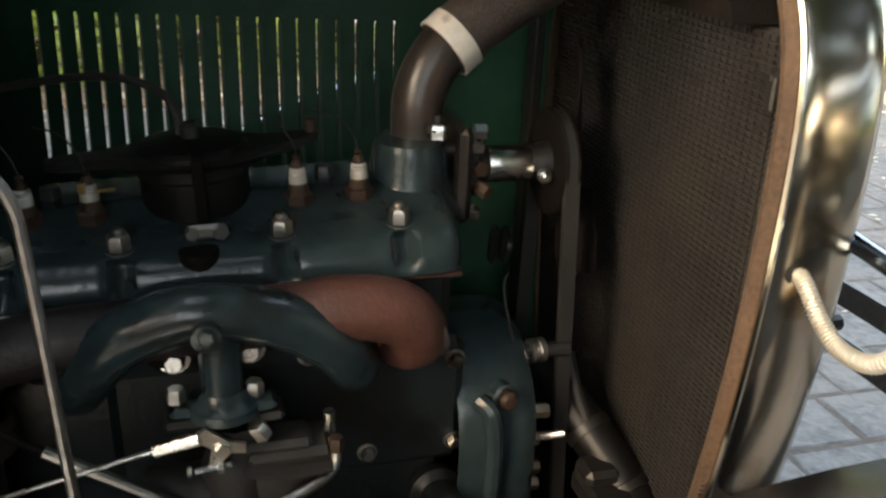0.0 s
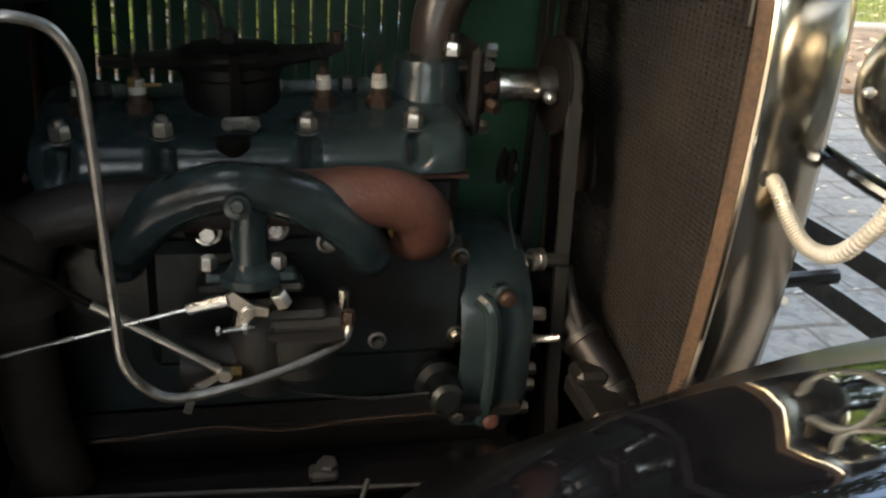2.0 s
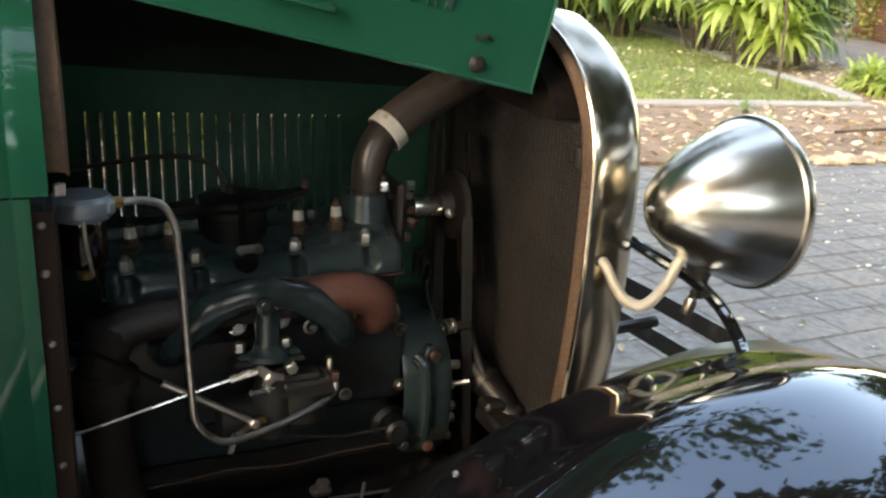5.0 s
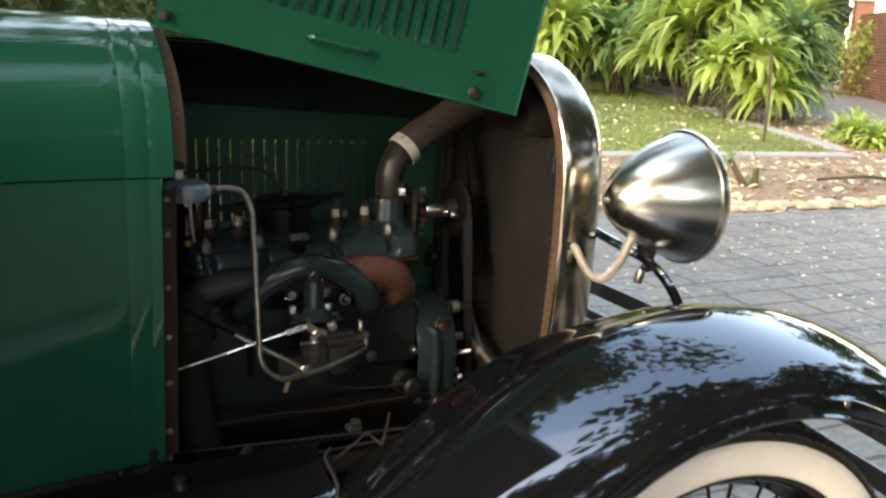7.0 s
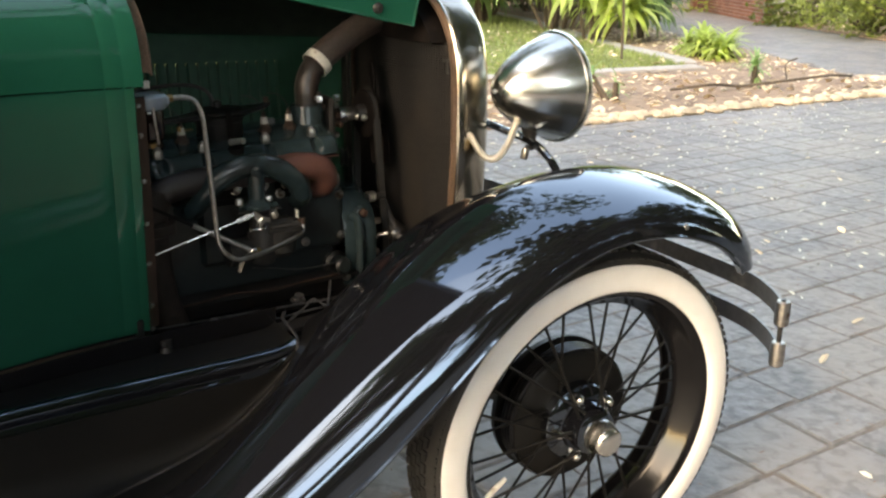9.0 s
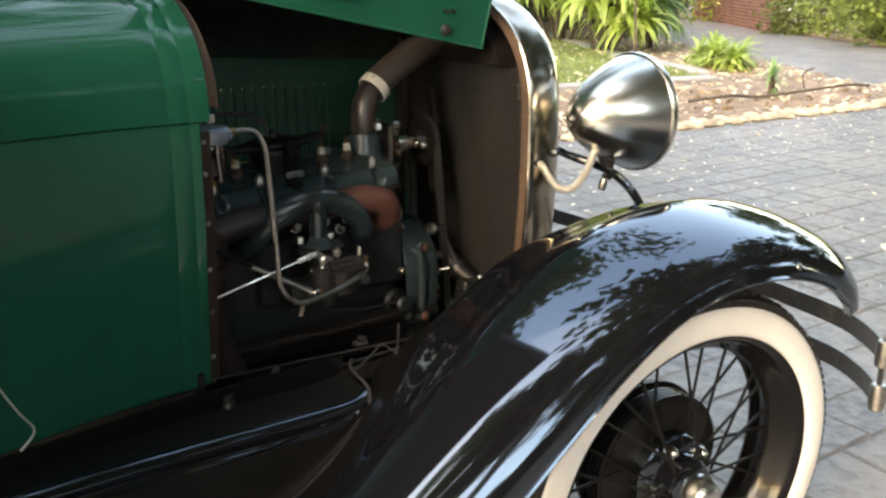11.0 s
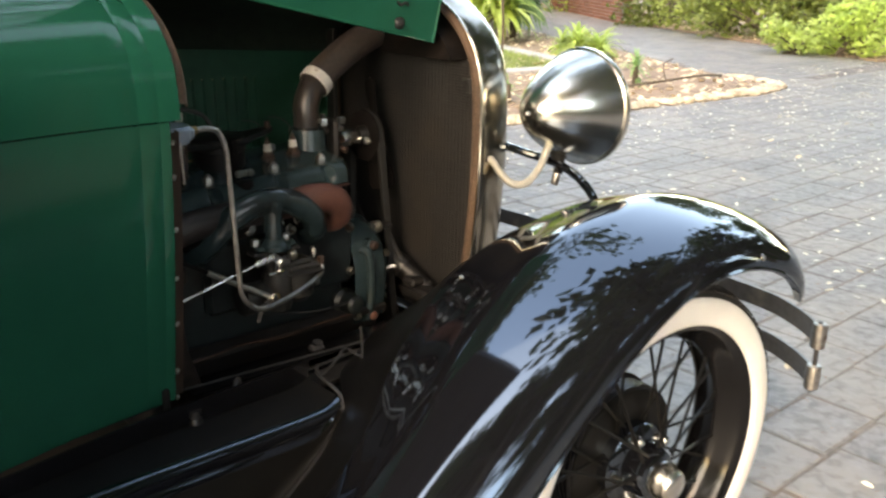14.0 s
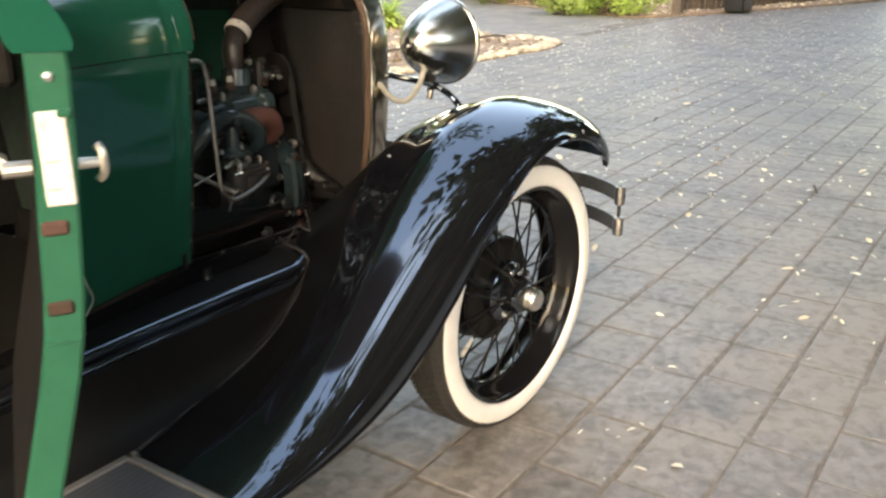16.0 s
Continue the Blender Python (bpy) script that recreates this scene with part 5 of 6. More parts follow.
def build_manifolds():
    line = [Vector(q) for q in bez([(-0.67, -0.135, 0.782), (-0.655, -0.145, 0.812), (-0.60, -0.15, 0.83), (-0.52, -0.151, 0.836), (-0.42, -0.152, 0.84), (-0.375, -0.153, 0.842), (-0.325, -0.152, 0.839), (-0.293, -0.146, 0.824), (-0.281, -0.135, 0.80), (-0.286, -0.115, 0.785), (-0.292, -0.085, 0.78)], 6)]
    e = part("exhaust_manifold", Geo().tube(line, [0.027] * 30 + [0.028, 0.029] + [0.0295] * (len(line) - 32), 18), MANIFOLD, engine, "sooty exhaust manifold with pinkish rusted front elbow")
    for x in (-0.36, -0.50, -0.60):
        part("manifold_runner", Geo().tube(bez([(x, -0.15, 0.84), (x, -0.14, 0.81), (x, -0.085, 0.79)], 5), 0.021, 14), SOOT_SHADE, e)
    pipe = Geo()
    pipe.tube(bez([(-0.652, -0.142, 0.82), (-0.668, -0.148, 0.78), (-0.672, -0.152, 0.70), (-0.665, -0.158, 0.60), (-0.648, -0.165, 0.53), (-0.645, -0.17, 0.44)], 6), 0.032, 18)
    pipe.lathe([(0.036, -0.015), (0.045, -0.01), (0.045, 0.01), (0.036, 0.015)], (-0.669, -0.149, 0.75), (0, 0, 1), 20)
    part("exhaust_pipe", pipe, PIPE, engine, "sooty brown exhaust down-pipe")
    it = Geo()
    it.tube(bez([(-0.585, -0.15, 0.79), (-0.58, -0.19, 0.80), (-0.565, -0.225, 0.835), (-0.535, -0.243, 0.872), (-0.49, -0.25, 0.892), (-0.455, -0.25, 0.893), (-0.41, -0.245, 0.88), (-0.365, -0.235, 0.848), (-0.34, -0.21, 0.81), (-0.335, -0.17, 0.79), (-0.335, -0.1, 0.785)], 6), 0.0245, 20)
    it.tube([(-0.458, -0.25, 0.89), (-0.458, -0.25, 0.86), (-0.458, -0.25, 0.815)], [0.022, 0.018, 0.0175], 20)
    it.lathe([(0.018, 0.02), (0.023, 0.012), (0.031, 0.008), (0.032, 0.0), (0.0, 0.0)], (-0.458, -0.25, 0.803), (0, 0, 1), 24)
    it.box((-0.458, -0.25, 0.807), (0.088, 0.03, 0.01), 0.004)
    it.lathe([(0.012, 0), (0.012, 0.012), (0.0, 0.013)], (-0.468, -0.272, 0.887), (0, -1, 0), 14)
    it.move(DROP)
    i = part("intake_manifold", it, ENGINE, engine, "dark green arched intake manifold")
    part("intake_plug", Geo().hexa((-0.468, -0.212, 0.857), (0, -1, 0), 0.007, 0.006), ENGINE, i)
    for dx in (-0.04, 0.04):
        part("flange_bolt", Geo().hexa((-0.464 + dx * 0.8, -0.176, 0.78), (0, 0, 1), 0.0085, 0.012), STEEL_DULL, i)
    for p in ((-0.496, -0.158, 0.81), (-0.433, -0.15, 0.809)):
        bolt(p, (0, -1, 0.1), 0.009, 0.012, STEEL, i)
    bolt((-0.30, -0.125, 0.797), (0, -1, 0.1), 0.012, 0.012, BRASS, i)
    for p in ((-0.532, -0.085, 0.735), (-0.372, -0.13, 0.80), (-0.378, -0.11, 0.775)):
        bolt(p, (0, -1, 0.1), 0.0075, 0.01, STEEL_DULL, i)
    gz = Geo().lathe([(0.034, 0), (0.036, 0.003), (0.034, 0.006)], (-0.272, -0.125, 0.806), (0.9, 0.3, 0.3), 22)
    part("port_gasket", gz, STEEL, e)


build_manifolds()


def build_carburettor():
    def cpart(name, geo, mat, parent, label=""):
        return part(name, geo.move(DROP), mat, parent, label)

    g = Geo().lathe([(0.026, 0.79), (0.024, 0.775), (0.026, 0.755), (0.03, 0.745), (0.03, 0.70), (0.024, 0.68), (0.0, 0.678)], (-0.45, -0.245, 0), (0, 0, 1), 22)
    c = cpart("carburettor", g, RUBBER, engine, "black cast carburettor with float bowl")
    cpart("flange", Geo().box((-0.458, -0.25, 0.797), (0.1, 0.034, 0.009), 0.004), RUBBER, c)
    cpart("bowl_cover", Geo().box((-0.405, -0.248, 0.757), (0.075, 0.05, 0.016), 0.006), RUBBER, c)
    cpart("cover_boss", Geo().box((-0.415, -0.252, 0.768), (0.06, 0.038, 0.012), 0.005), RUBBER, c)
    cpart("float_bowl", Geo().lathe([(0.038, 0.75), (0.040, 0.735), (0.036, 0.70), (0.024, 0.688), (0.0, 0.686)], (-0.41, -0.24, 0), (0, 0, 1), 24), RUBBER, c)
    cpart("air_horn", Geo().tube(bez([(-0.45, -0.235, 0.715), (-0.49, -0.24, 0.71), (-0.525, -0.24, 0.71)], 4), [0.026, 0.027, 0.028, 0.028, 0.028, 0.03, 0.03, 0.03, 0.03], 20), RUBBER, c)
    cpart("drip_edge", Geo().sheet([[Vector((x, -0.277 - 0.01 * math.sin((x + 0.45) * 30), 0.748)), Vector((x, -0.26, 0.752))] for x in np.linspace(-0.445, -0.37, 12)], 0.003), RUBBER, c)
    cpart("carb_bolt", Geo().hexa((-0.427, -0.268, 0.783), (-0.4, -0.2, 0.8), 0.0085, 0.016), STEEL, c)
    b = Geo().tube([(-0.368, -0.246, 0.765), (-0.368, -0.246, 0.785)], 0.0055, 10)
    cpart("bowl_bolt", b, STEEL, c)
    lev = Geo()
    lev.sheet([[Vector((-0.485, -0.276, 0.795)), Vector((-0.474, -0.276, 0.803))], [Vector((-0.465, -0.276, 0.778)), Vector((-0.456, -0.276, 0.788))], [Vector((-0.443, -0.276, 0.776)), Vector((-0.442, -0.276, 0.784))]], 0.004)
    lev.sheet([[Vector((-0.47, -0.276, 0.782)), Vector((-0.456, -0.276, 0.782))], [Vector((-0.474, -0.276, 0.762)), Vector((-0.464, -0.276, 0.762))]], 0.004)
    lev.hexa((-0.461, -0.278, 0.781), (0, -1, 0), 0.007, 0.006)
    lev.tube([(-0.485, -0.281, 0.764), (-0.455, -0.277, 0.764)], 0.003, 8)
    lev.hexa((-0.466, -0.279, 0.764), (1, 0, 0), 0.006, 0.005)
    lev.hexa((-0.487, -0.281, 0.764), (-1, 0, 0), 0.005, 0.004)
    cpart("throttle_lever", lev, STEEL, c, "pale steel throttle lever")
    rod = Geo()
    rod.tube([(-0.479, -0.283, 0.797), (-0.515, -0.278, 0.787)], 0.0063, 10)
    rod.tube([(-0.51, -0.278, 0.788), (-0.615, -0.2705, 0.758)], 0.0025, 8)
    rod_th = cpart("throttle_rod", rod, STEEL, engine, "bright throttle rod with sleeve end")
    # Rear half in duller metal: the rod dims into the bay's shade.
    cpart("throttle_rod_end", Geo().tube([(-0.61, -0.271, 0.7595), (-0.735, -0.262, 0.724)], 0.0023, 8), STEEL_DULL, rod_th, "rear half of the rod, duller for the bay's shade")
    ch = Geo()
    ch.tube([(-0.49, -0.278, 0.722), (-0.60, -0.262, 0.787)], 0.0052, 10)
    rod_ch = cpart("choke_rod", ch, STEEL_DULL, engine, "dull choke rod")
    # Shade deep in the bay, given as a dark rear half.
    cpart("choke_rod_end", Geo().tube([(-0.60, -0.262, 0.787), (-0.745, -0.235, 0.872)], 0.0033, 8), SOOT_SHADE, rod_ch, "rear half of the rod, dark brown for the bay's shade")
    cl = Geo()
    cl.sheet([[Vector((-0.49, -0.284, 0.712)), Vector((-0.484, -0.284, 0.722))], [Vector((-0.515, -0.286, 0.698)), Vector((-0.512, -0.286, 0.71))]], 0.004)
    cl.sheet([[Vector((-0.515, -0.286, 0.71)), Vector((-0.508, -0.286, 0.706))], [Vector((-0.524, -0.286, 0.682)), Vector((-0.516, -0.286, 0.68))]], 0.004)
    cl.hexa((-0.484, -0.282, 0.719), (0, -1, 0), 0.008, 0.008)
    cl.hexa((-0.512, -0.286, 0.704), (0, -1, 0), 0.006, 0.006)
    cpart("choke_lever", cl, STEEL, engine)
    cpart("choke_nut", Geo().hexa((-0.482, -0.278, 0.716), (1, 0, 0), 0.008, 0.014), BRASS, engine)
    fl = Geo()
    path = bez([(-0.64, -0.264, 1.022), (-0.62, -0.262, 1.022), (-0.598, -0.255, 1.013), (-0.584, -0.249, 0.987), (-0.58, -0.248, 0.95), (-0.576, -0.249, 0.86), (-0.572, -0.25, 0.765), (-0.568, -0.25, 0.724), (-0.55, -0.25, 0.698), (-0.522, -0.249, 0.686), (-0.46, -0.238, 0.692), (-0.41, -0.222, 0.70), (-0.378, -0.21, 0.708), (-0.367, -0.2, 0.715), (-0.365, -0.194, 0.728)], 6)
    fl.tube(path, 0.0047, 10)
    part("fuel_line", fl, STEEL_DULL, engine, "bent plated fuel line")
    part("line_nut", Geo().hexa((-0.365, -0.194, 0.725), (0, 0, 1), 0.0075, 0.013), COPPER, engine)
    n = Geo().hexa((-0.652, -0.265, 1.022), (1, 0, 0), 0.0075, 0.012)
    part("line_nut", n, BRASS, engine)


build_carburettor()


def build_sediment_bowl():
    C = Vector((-0.685, -0.263, 0))
    g = Geo()
    g.lathe([(0.0, 1.034), (0.03, 1.033), (0.034, 1.028), (0.034, 1.014), (0.03, 1.006), (0.0, 1.005)], C, (0, 0, 1), 24)
    g.box((-0.685, -0.265, 1.02), (0.07, 0.04, 0.022), 0.006)
    g.tube([(-0.72, -0.258, 1.02), (-0.745, -0.25, 1.02)], 0.01, 10)
    s = thing("fuel_filter", (-0.685, -0.263, 0.94), "grey cast fuel filter with dark red glass bowl", "filter")
    part("filter_head", g, ZINC, s)
    part("glass_bowl", Geo().lathe([(0.024, 1.006), (0.026, 1.0), (0.026, 0.96), (0.022, 0.95), (0.0, 0.949)], C, (0, 0, 1), 24), GLASS_RED, s)
    w = Geo()
    w.tube(bez([(-0.685, -0.298, 1.012), (-0.683, -0.296, 0.98), (-0.678, -0.288, 0.945)], 4), 0.0022, 6)
    w.tube(bez([(-0.685, -0.233, 1.012), (-0.685, -0.235, 0.98), (-0.68, -0.253, 0.942)], 4), 0.0022, 6)
    part("wire_bail", w, STEEL_DULL, s)
    k = Geo().lathe([(0.0, 0.932), (0.008, 0.934), (0.01, 0.942), (0.004, 0.95)], C, (0, 0, 1), 12)
    part("bail_nut", k, BRASS, s)


build_sediment_bowl()


def build_cooling():
    g = Geo()
    g.tube(bez([(-0.25, 0.012, 0.94), (-0.25, 0.014, 0.975), (-0.247, 0.018, 1.0), (-0.236, 0.022, 1.025), (-0.22, 0.026, 1.045), (-0.205, 0.03, 1.06)], 6), 0.0275, 20)
    g.box((-0.25, 0.005, 0.951), (0.07, 0.06, 0.014), 0.005)
    g.move(Matrix.Translation((0.004, 0.012, -0.012)))
    part("water_outlet", g, CAST, engine, "grey brown cast water outlet elbow")
    h = Geo()
    h.tube(bez([(-0.222, 0.026, 1.042), (-0.19, 0.032, 1.068), (-0.14, 0.035, 1.10), (-0.09, 0.035, 1.128), (-0.035, 0.035, 1.15)], 6), 0.0325, 22)
    h.move(Matrix.Translation((0.004, 0.012, -0.012)))
    part("radiator_hose", h, HOSE, engine, "worn dark radiator hose")
    d = Vector((-0.19, 0.032, 1.068)) - Vector((-0.222, 0.026, 1.042))
    c = Geo().lathe([(0.0328, -0.0115), (0.035, -0.0105), (0.035, 0.0105), (0.0328, 0.0115)], (-0.213, 0.0277, 1.049), d, 26)
    c.move(Matrix.Translation((0.004, 0.012, -0.012)))
    part("hose_clamp", c, LOCK, engine, "bright hose clamp")
    part("outlet_nut", Geo().hexa((-0.237, -0.022, 0.955), (0, -0.05, 1), 0.0105, 0.014), STEEL, engine)
    st = Geo().tube([(-0.237, -0.022, 0.955), (-0.237, -0.022, 0.978)], 0.0055, 8)
    part("outlet_stud", st, GREASE, engine)
    p = Geo()
    p.box((-0.208, 0.01, 0.915), (0.014, 0.09, 0.10), 0.01)
    p.lathe([(0.036, 0.0), (0.034, 0.012), (0.022, 0.02), (0.0195, 0.03), (0.0185, 0.085), (0.021, 0.09), (0.021, 0.1)], (-0.203, 0.012, 0.915), (1, 0, 0), 24)
    w = part("water_pump", p, GREASE, engine, "oily black water pump with polished shaft housing")
    part("shaft_sleeve", Geo().lathe([(0.0185, 0.0), (0.0198, 0.002), (0.0198, 0.05), (0.0185, 0.052)], (-0.178, 0.012, 0.915), (1, 0, 0), 24), STEEL, w)
    for y, z in ((-0.022, 0.945), (-0.02, 0.874), (-0.03, 0.962)):
        part("pump_nut", Geo().hexa((-0.202, y, z), (1, -0.1, 0), 0.0085, 0.013), STEEL, w)
    part("pump_nut", Geo().hexa((-0.19, -0.018, 0.9), (0.4, -0.9, -0.2), 0.008, 0.016), COPPER, w)
    part("packing_nut", Geo().hexa((-0.193, -0.015, 0.918), (0.3, -0.9, 0.2), 0.009, 0.012), COPPER, w)
    part("grease_nipple", Geo().lathe([(0.0075, 0.0), (0.008, 0.006), (0.004, 0.008), (0.0045, 0.012), (0.0, 0.013)], (-0.116, -0.008, 0.906), (0.2, -1, 0), 12), STEEL, w)
    pu = Geo()
    pu.lathe([(0.0, -0.012), (0.045, -0.012), (0.056, -0.009), (0.058, -0.006), (0.05, 0.0), (0.058, 0.006), (0.056, 0.009), (0.045, 0.012), (0.0, 0.012)], (-0.093, 0.02, 0.912), (1, 0, 0), 32)
    # Pulleys and fan carry the bay's shade in their colour.
    part("fan_pulley", pu, SOOT_SHADE, engine)
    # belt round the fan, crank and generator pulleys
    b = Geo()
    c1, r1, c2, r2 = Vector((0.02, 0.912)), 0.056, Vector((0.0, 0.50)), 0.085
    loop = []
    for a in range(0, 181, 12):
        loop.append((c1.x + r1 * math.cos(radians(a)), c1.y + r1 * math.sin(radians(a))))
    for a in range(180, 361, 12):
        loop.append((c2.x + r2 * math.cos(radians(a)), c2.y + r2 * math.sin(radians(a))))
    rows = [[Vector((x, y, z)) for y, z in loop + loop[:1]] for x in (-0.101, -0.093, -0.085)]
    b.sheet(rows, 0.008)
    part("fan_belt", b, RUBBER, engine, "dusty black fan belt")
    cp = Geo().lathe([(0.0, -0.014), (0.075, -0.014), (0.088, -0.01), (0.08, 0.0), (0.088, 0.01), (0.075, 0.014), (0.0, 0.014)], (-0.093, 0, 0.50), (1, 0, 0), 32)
    part("crank_pulley", cp, SOOT_SHADE, engine)
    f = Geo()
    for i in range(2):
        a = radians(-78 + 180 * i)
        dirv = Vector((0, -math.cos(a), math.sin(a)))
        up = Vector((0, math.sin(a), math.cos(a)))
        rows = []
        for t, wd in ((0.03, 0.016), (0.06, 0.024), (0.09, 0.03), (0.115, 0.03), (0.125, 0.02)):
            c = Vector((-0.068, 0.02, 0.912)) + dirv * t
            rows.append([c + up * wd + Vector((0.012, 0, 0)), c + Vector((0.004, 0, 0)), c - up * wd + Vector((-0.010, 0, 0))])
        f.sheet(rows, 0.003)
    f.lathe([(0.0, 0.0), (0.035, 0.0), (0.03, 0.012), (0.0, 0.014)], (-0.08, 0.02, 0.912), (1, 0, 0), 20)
    part("fan", f, SOOT_SHADE, engine, "two-bladed black fan")
    cl = Geo()
    cl.lathe([(0.010, -0.009), (0.0135, -0.008), (0.0135, -0.002), (0.011, -0.0015), (0.011, 0.0015), (0.0135, 0.002), (0.0135, 0.008), (0.010, 0.009)], (-0.125, -0.055, 0.722), (1, 0.1, 0), 18)
    part("small_clamp", cl, STEEL, engine)
    tp = Geo()
    tp.tube([(-0.155, -0.052, 0.722), (-0.10, -0.057, 0.722), (-0.088, -0.058, 0.7215)], 0.009, 10)
    part("small_pipe", tp, GREASE, engine)
    oil = Geo()
    oil.tube(bez([(-0.15, -0.02, 0.80), (-0.157, -0.025, 0.79), (-0.158, -0.04, 0.77), (-0.152, -0.06, 0.73), (-0.146, -0.07, 0.705)], 5), 0.0013, 6)
    part("thin_wire", oil, SEAM, engine)
    gp = Geo().lathe([(0.0, -0.01), (0.02, -0.01), (0.024, -0.006), (0.016, 0.0), (0.024, 0.006), (0.02, 0.01), (0.008, 0.011), (0.007, 0.016), (0.0, 0.017)], (-0.135, 0.06, 0.80), (1, -0.5, 0), 20)
    part("idler_pulley", gp, CHASSIS, engine)
    lh = Geo().tube(bez([(-0.075, -0.03, 0.70), (-0.07, -0.055, 0.66), (-0.06, -0.085, 0.62), (-0.045, -0.12, 0.59), (-0.02, -0.16, 0.57)], 6), 0.008, 10)
    part("loom_hose", lh, RUBBER, engine)
    low = bez([(-0.09, 0.02, 0.66), (-0.07, -0.04, 0.635), (-0.045, -0.09, 0.60), (-0.03, -0.13, 0.57), (-0.012, -0.15, 0.545)], 6)
    hz = part("lower_hose", Geo().tube(low, 0.026, 18), BAKELITE, engine, "dark lower radiator hose")
    for k in (9, 17):
        d = low[k + 1] - low[k - 1]
        part("hose_band", Geo().lathe([(0.0262, -0.006), (0.028, -0.005), (0.028, 0.005), (0.0262, 0.006)], low[k], d, 20), CHASSIS, hz)


build_cooling()

# ---- things at the radiator foot ----
foot = Geo()
foot.box((-0.06, -0.14, 0.575), (0.05, 0.10, 0.03), 0.006)
foot.box((-0.065, -0.115, 0.598), (0.04, 0.04, 0.02), 0.006)
part("radiator_foot", foot, CHASSIS, car)

# ---- ground and garden ----
def ground_sheet():
    g = Geo()
    R = 400.0
    g.add([(-R, -R, -0.0023), (R, -R, -0.0023), (R, R, -0.0023), (-R, R, -0.0023)], [(0, 1, 2, 3)])
    return part("ground", g, MORTAR, None, "dirty grey mortar bed under the paved driveway", category="ground", kind="structure")


ground_sheet()


def patch(name, outline, z, mat, label, category):
    g = Geo()
    n = len(outline)
    g.add([(x, y, z) for x, y in outline] + [(x, y, -0.025) for x, y in outline], [tuple(range(n))] + [(i, i + n, (i + 1) % n + n, (i + 1) % n) for i in range(n)])
    return part(name, g, mat, None, label, smooth=0, category=category, kind="structure")


def inside(x, y, outline):
    c, n = False, len(outline)
    for i in range(n):
        (x0, y0), (x1, y1) = outline[i], outline[i - 1]
        if (y0 > y) != (y1 > y) and x < (x1 - x0) * (y - y0) / (y1 - y0) + x0:
            c = not c
    return c


BED = [(-9, 4.1), (-2, 4.05), (2, 3.95), (4.0, 3.75), (5.9, 3.62), (7.6, 3.5), (8.35, 3.55), (8.75, 3.85), (8.8, 4.4), (9.2, 5.3), (9.9, 6.4), (10.6, 7.6), (11.5, 9.6), (13.5, 13.0), (17, 19), (19, 26), (16.6, 26), (12.2, 15.0), (9.3, 9.2), (8.2, 6.55), (7.7, 5.75), (6.0, 6.0), (2, 6.4), (-9, 6.8)]
LAWN_OUT = [(-9, 7.1), (2, 6.72), (6.0, 6.32), (7.75, 6.05), (8.0, 6.65), (9.1, 9.25), (12.0, 15.1), (16.4, 26), (-9, 26)]
PATH_OUT = [(8.85, 3.6), (12.7, 4.3), (13.3, 5.6), (14.2, 7.4), (16.0, 10.6), (20, 17), (22, 26), (19.2, 26), (17.2, 19), (13.7, 13.0), (11.7, 9.6), (10.8, 7.6), (10.1, 6.4), (9.4, 5.3), (9.0, 4.4)]
FAR_BED = [(12.8, 4.25), (14.0, 3.6), (17.0, 2.5), (20, 1.6), (30, 0.5), (40, 30), (22.2, 26), (20.2, 17), (16.2, 10.6), (14.4, 7.4), (13.5, 5.6)]
patch("planting_bed", BED, 0.03, SOIL, "brown soil bed covered with dry fallen leaves", "garden bed")
patch("lawn", LAWN_OUT, 0.04, LAWN, "patchy green lawn with scattered dry leaves", "lawn")
patch("far_bed", FAR_BED, 0.03, SOIL, "brown leafy ground below the far hedge", "garden bed")


def edging(pts, w=0.28, z=0.06):
    pts = [Vector((x, y, 0)) for x, y in pts]
    for a, b in zip(pts, pts[1:]):
        d = b - a
        n = max(1, round(d.length / 1.1))
        for i in range(n):
            c = a + d * ((i + 0.5) / n)
            g = Geo().box((c.x, c.y, z / 2), (d.length / n - 0.012, w, z + 0.03), 0.015, Matrix.Rotation(math.atan2(d.y, d.x), 4, "Z"))
            part("edging_slab", g, CONCRETE, EDGE)


EDGE = thing("garden_edging", (7, 6, 0), "pale concrete edging slabs round the lawn", "edging", kind="structure")
edging([(-3, 6.75), (2, 6.56), (6.0, 6.16), (7.75, 5.9)])
edging([(7.95, 6.3), (8.2, 6.62), (9.2, 9.22), (12.1, 15.05), (16.5, 26)], 0.26)


def leaf_quads(places, size, curl=0.4, rnd=None):
    """Small bent leaves lying about: one mesh."""
    g = Geo()
    for p in places:
        s = size * rnd.uniform(0.5, 1.5)
        a, tx, ty = rnd.uniform(0, 6.28), rnd.uniform(-curl, curl), rnd.uniform(-curl, curl)
        m = Matrix.Translation(p) @ Euler((tx, ty, a)).to_matrix().to_4x4()
        w = s * rnd.uniform(0.3, 0.6)
        q = [(-s / 2, 0, 0), (-s / 6, -w / 2, s * 0.06), (s / 4, -w / 2.4, s * 0.05), (s / 2, 0, 0), (s / 4, w / 2.4, s * 0.09), (-s / 6, w / 2, s * 0.08)]
        g.add([m @ Vector(v) for v in q], [(0, 1, 2, 3), (0, 3, 4, 5)])
    return g


rng = random.Random(5)
spots = []
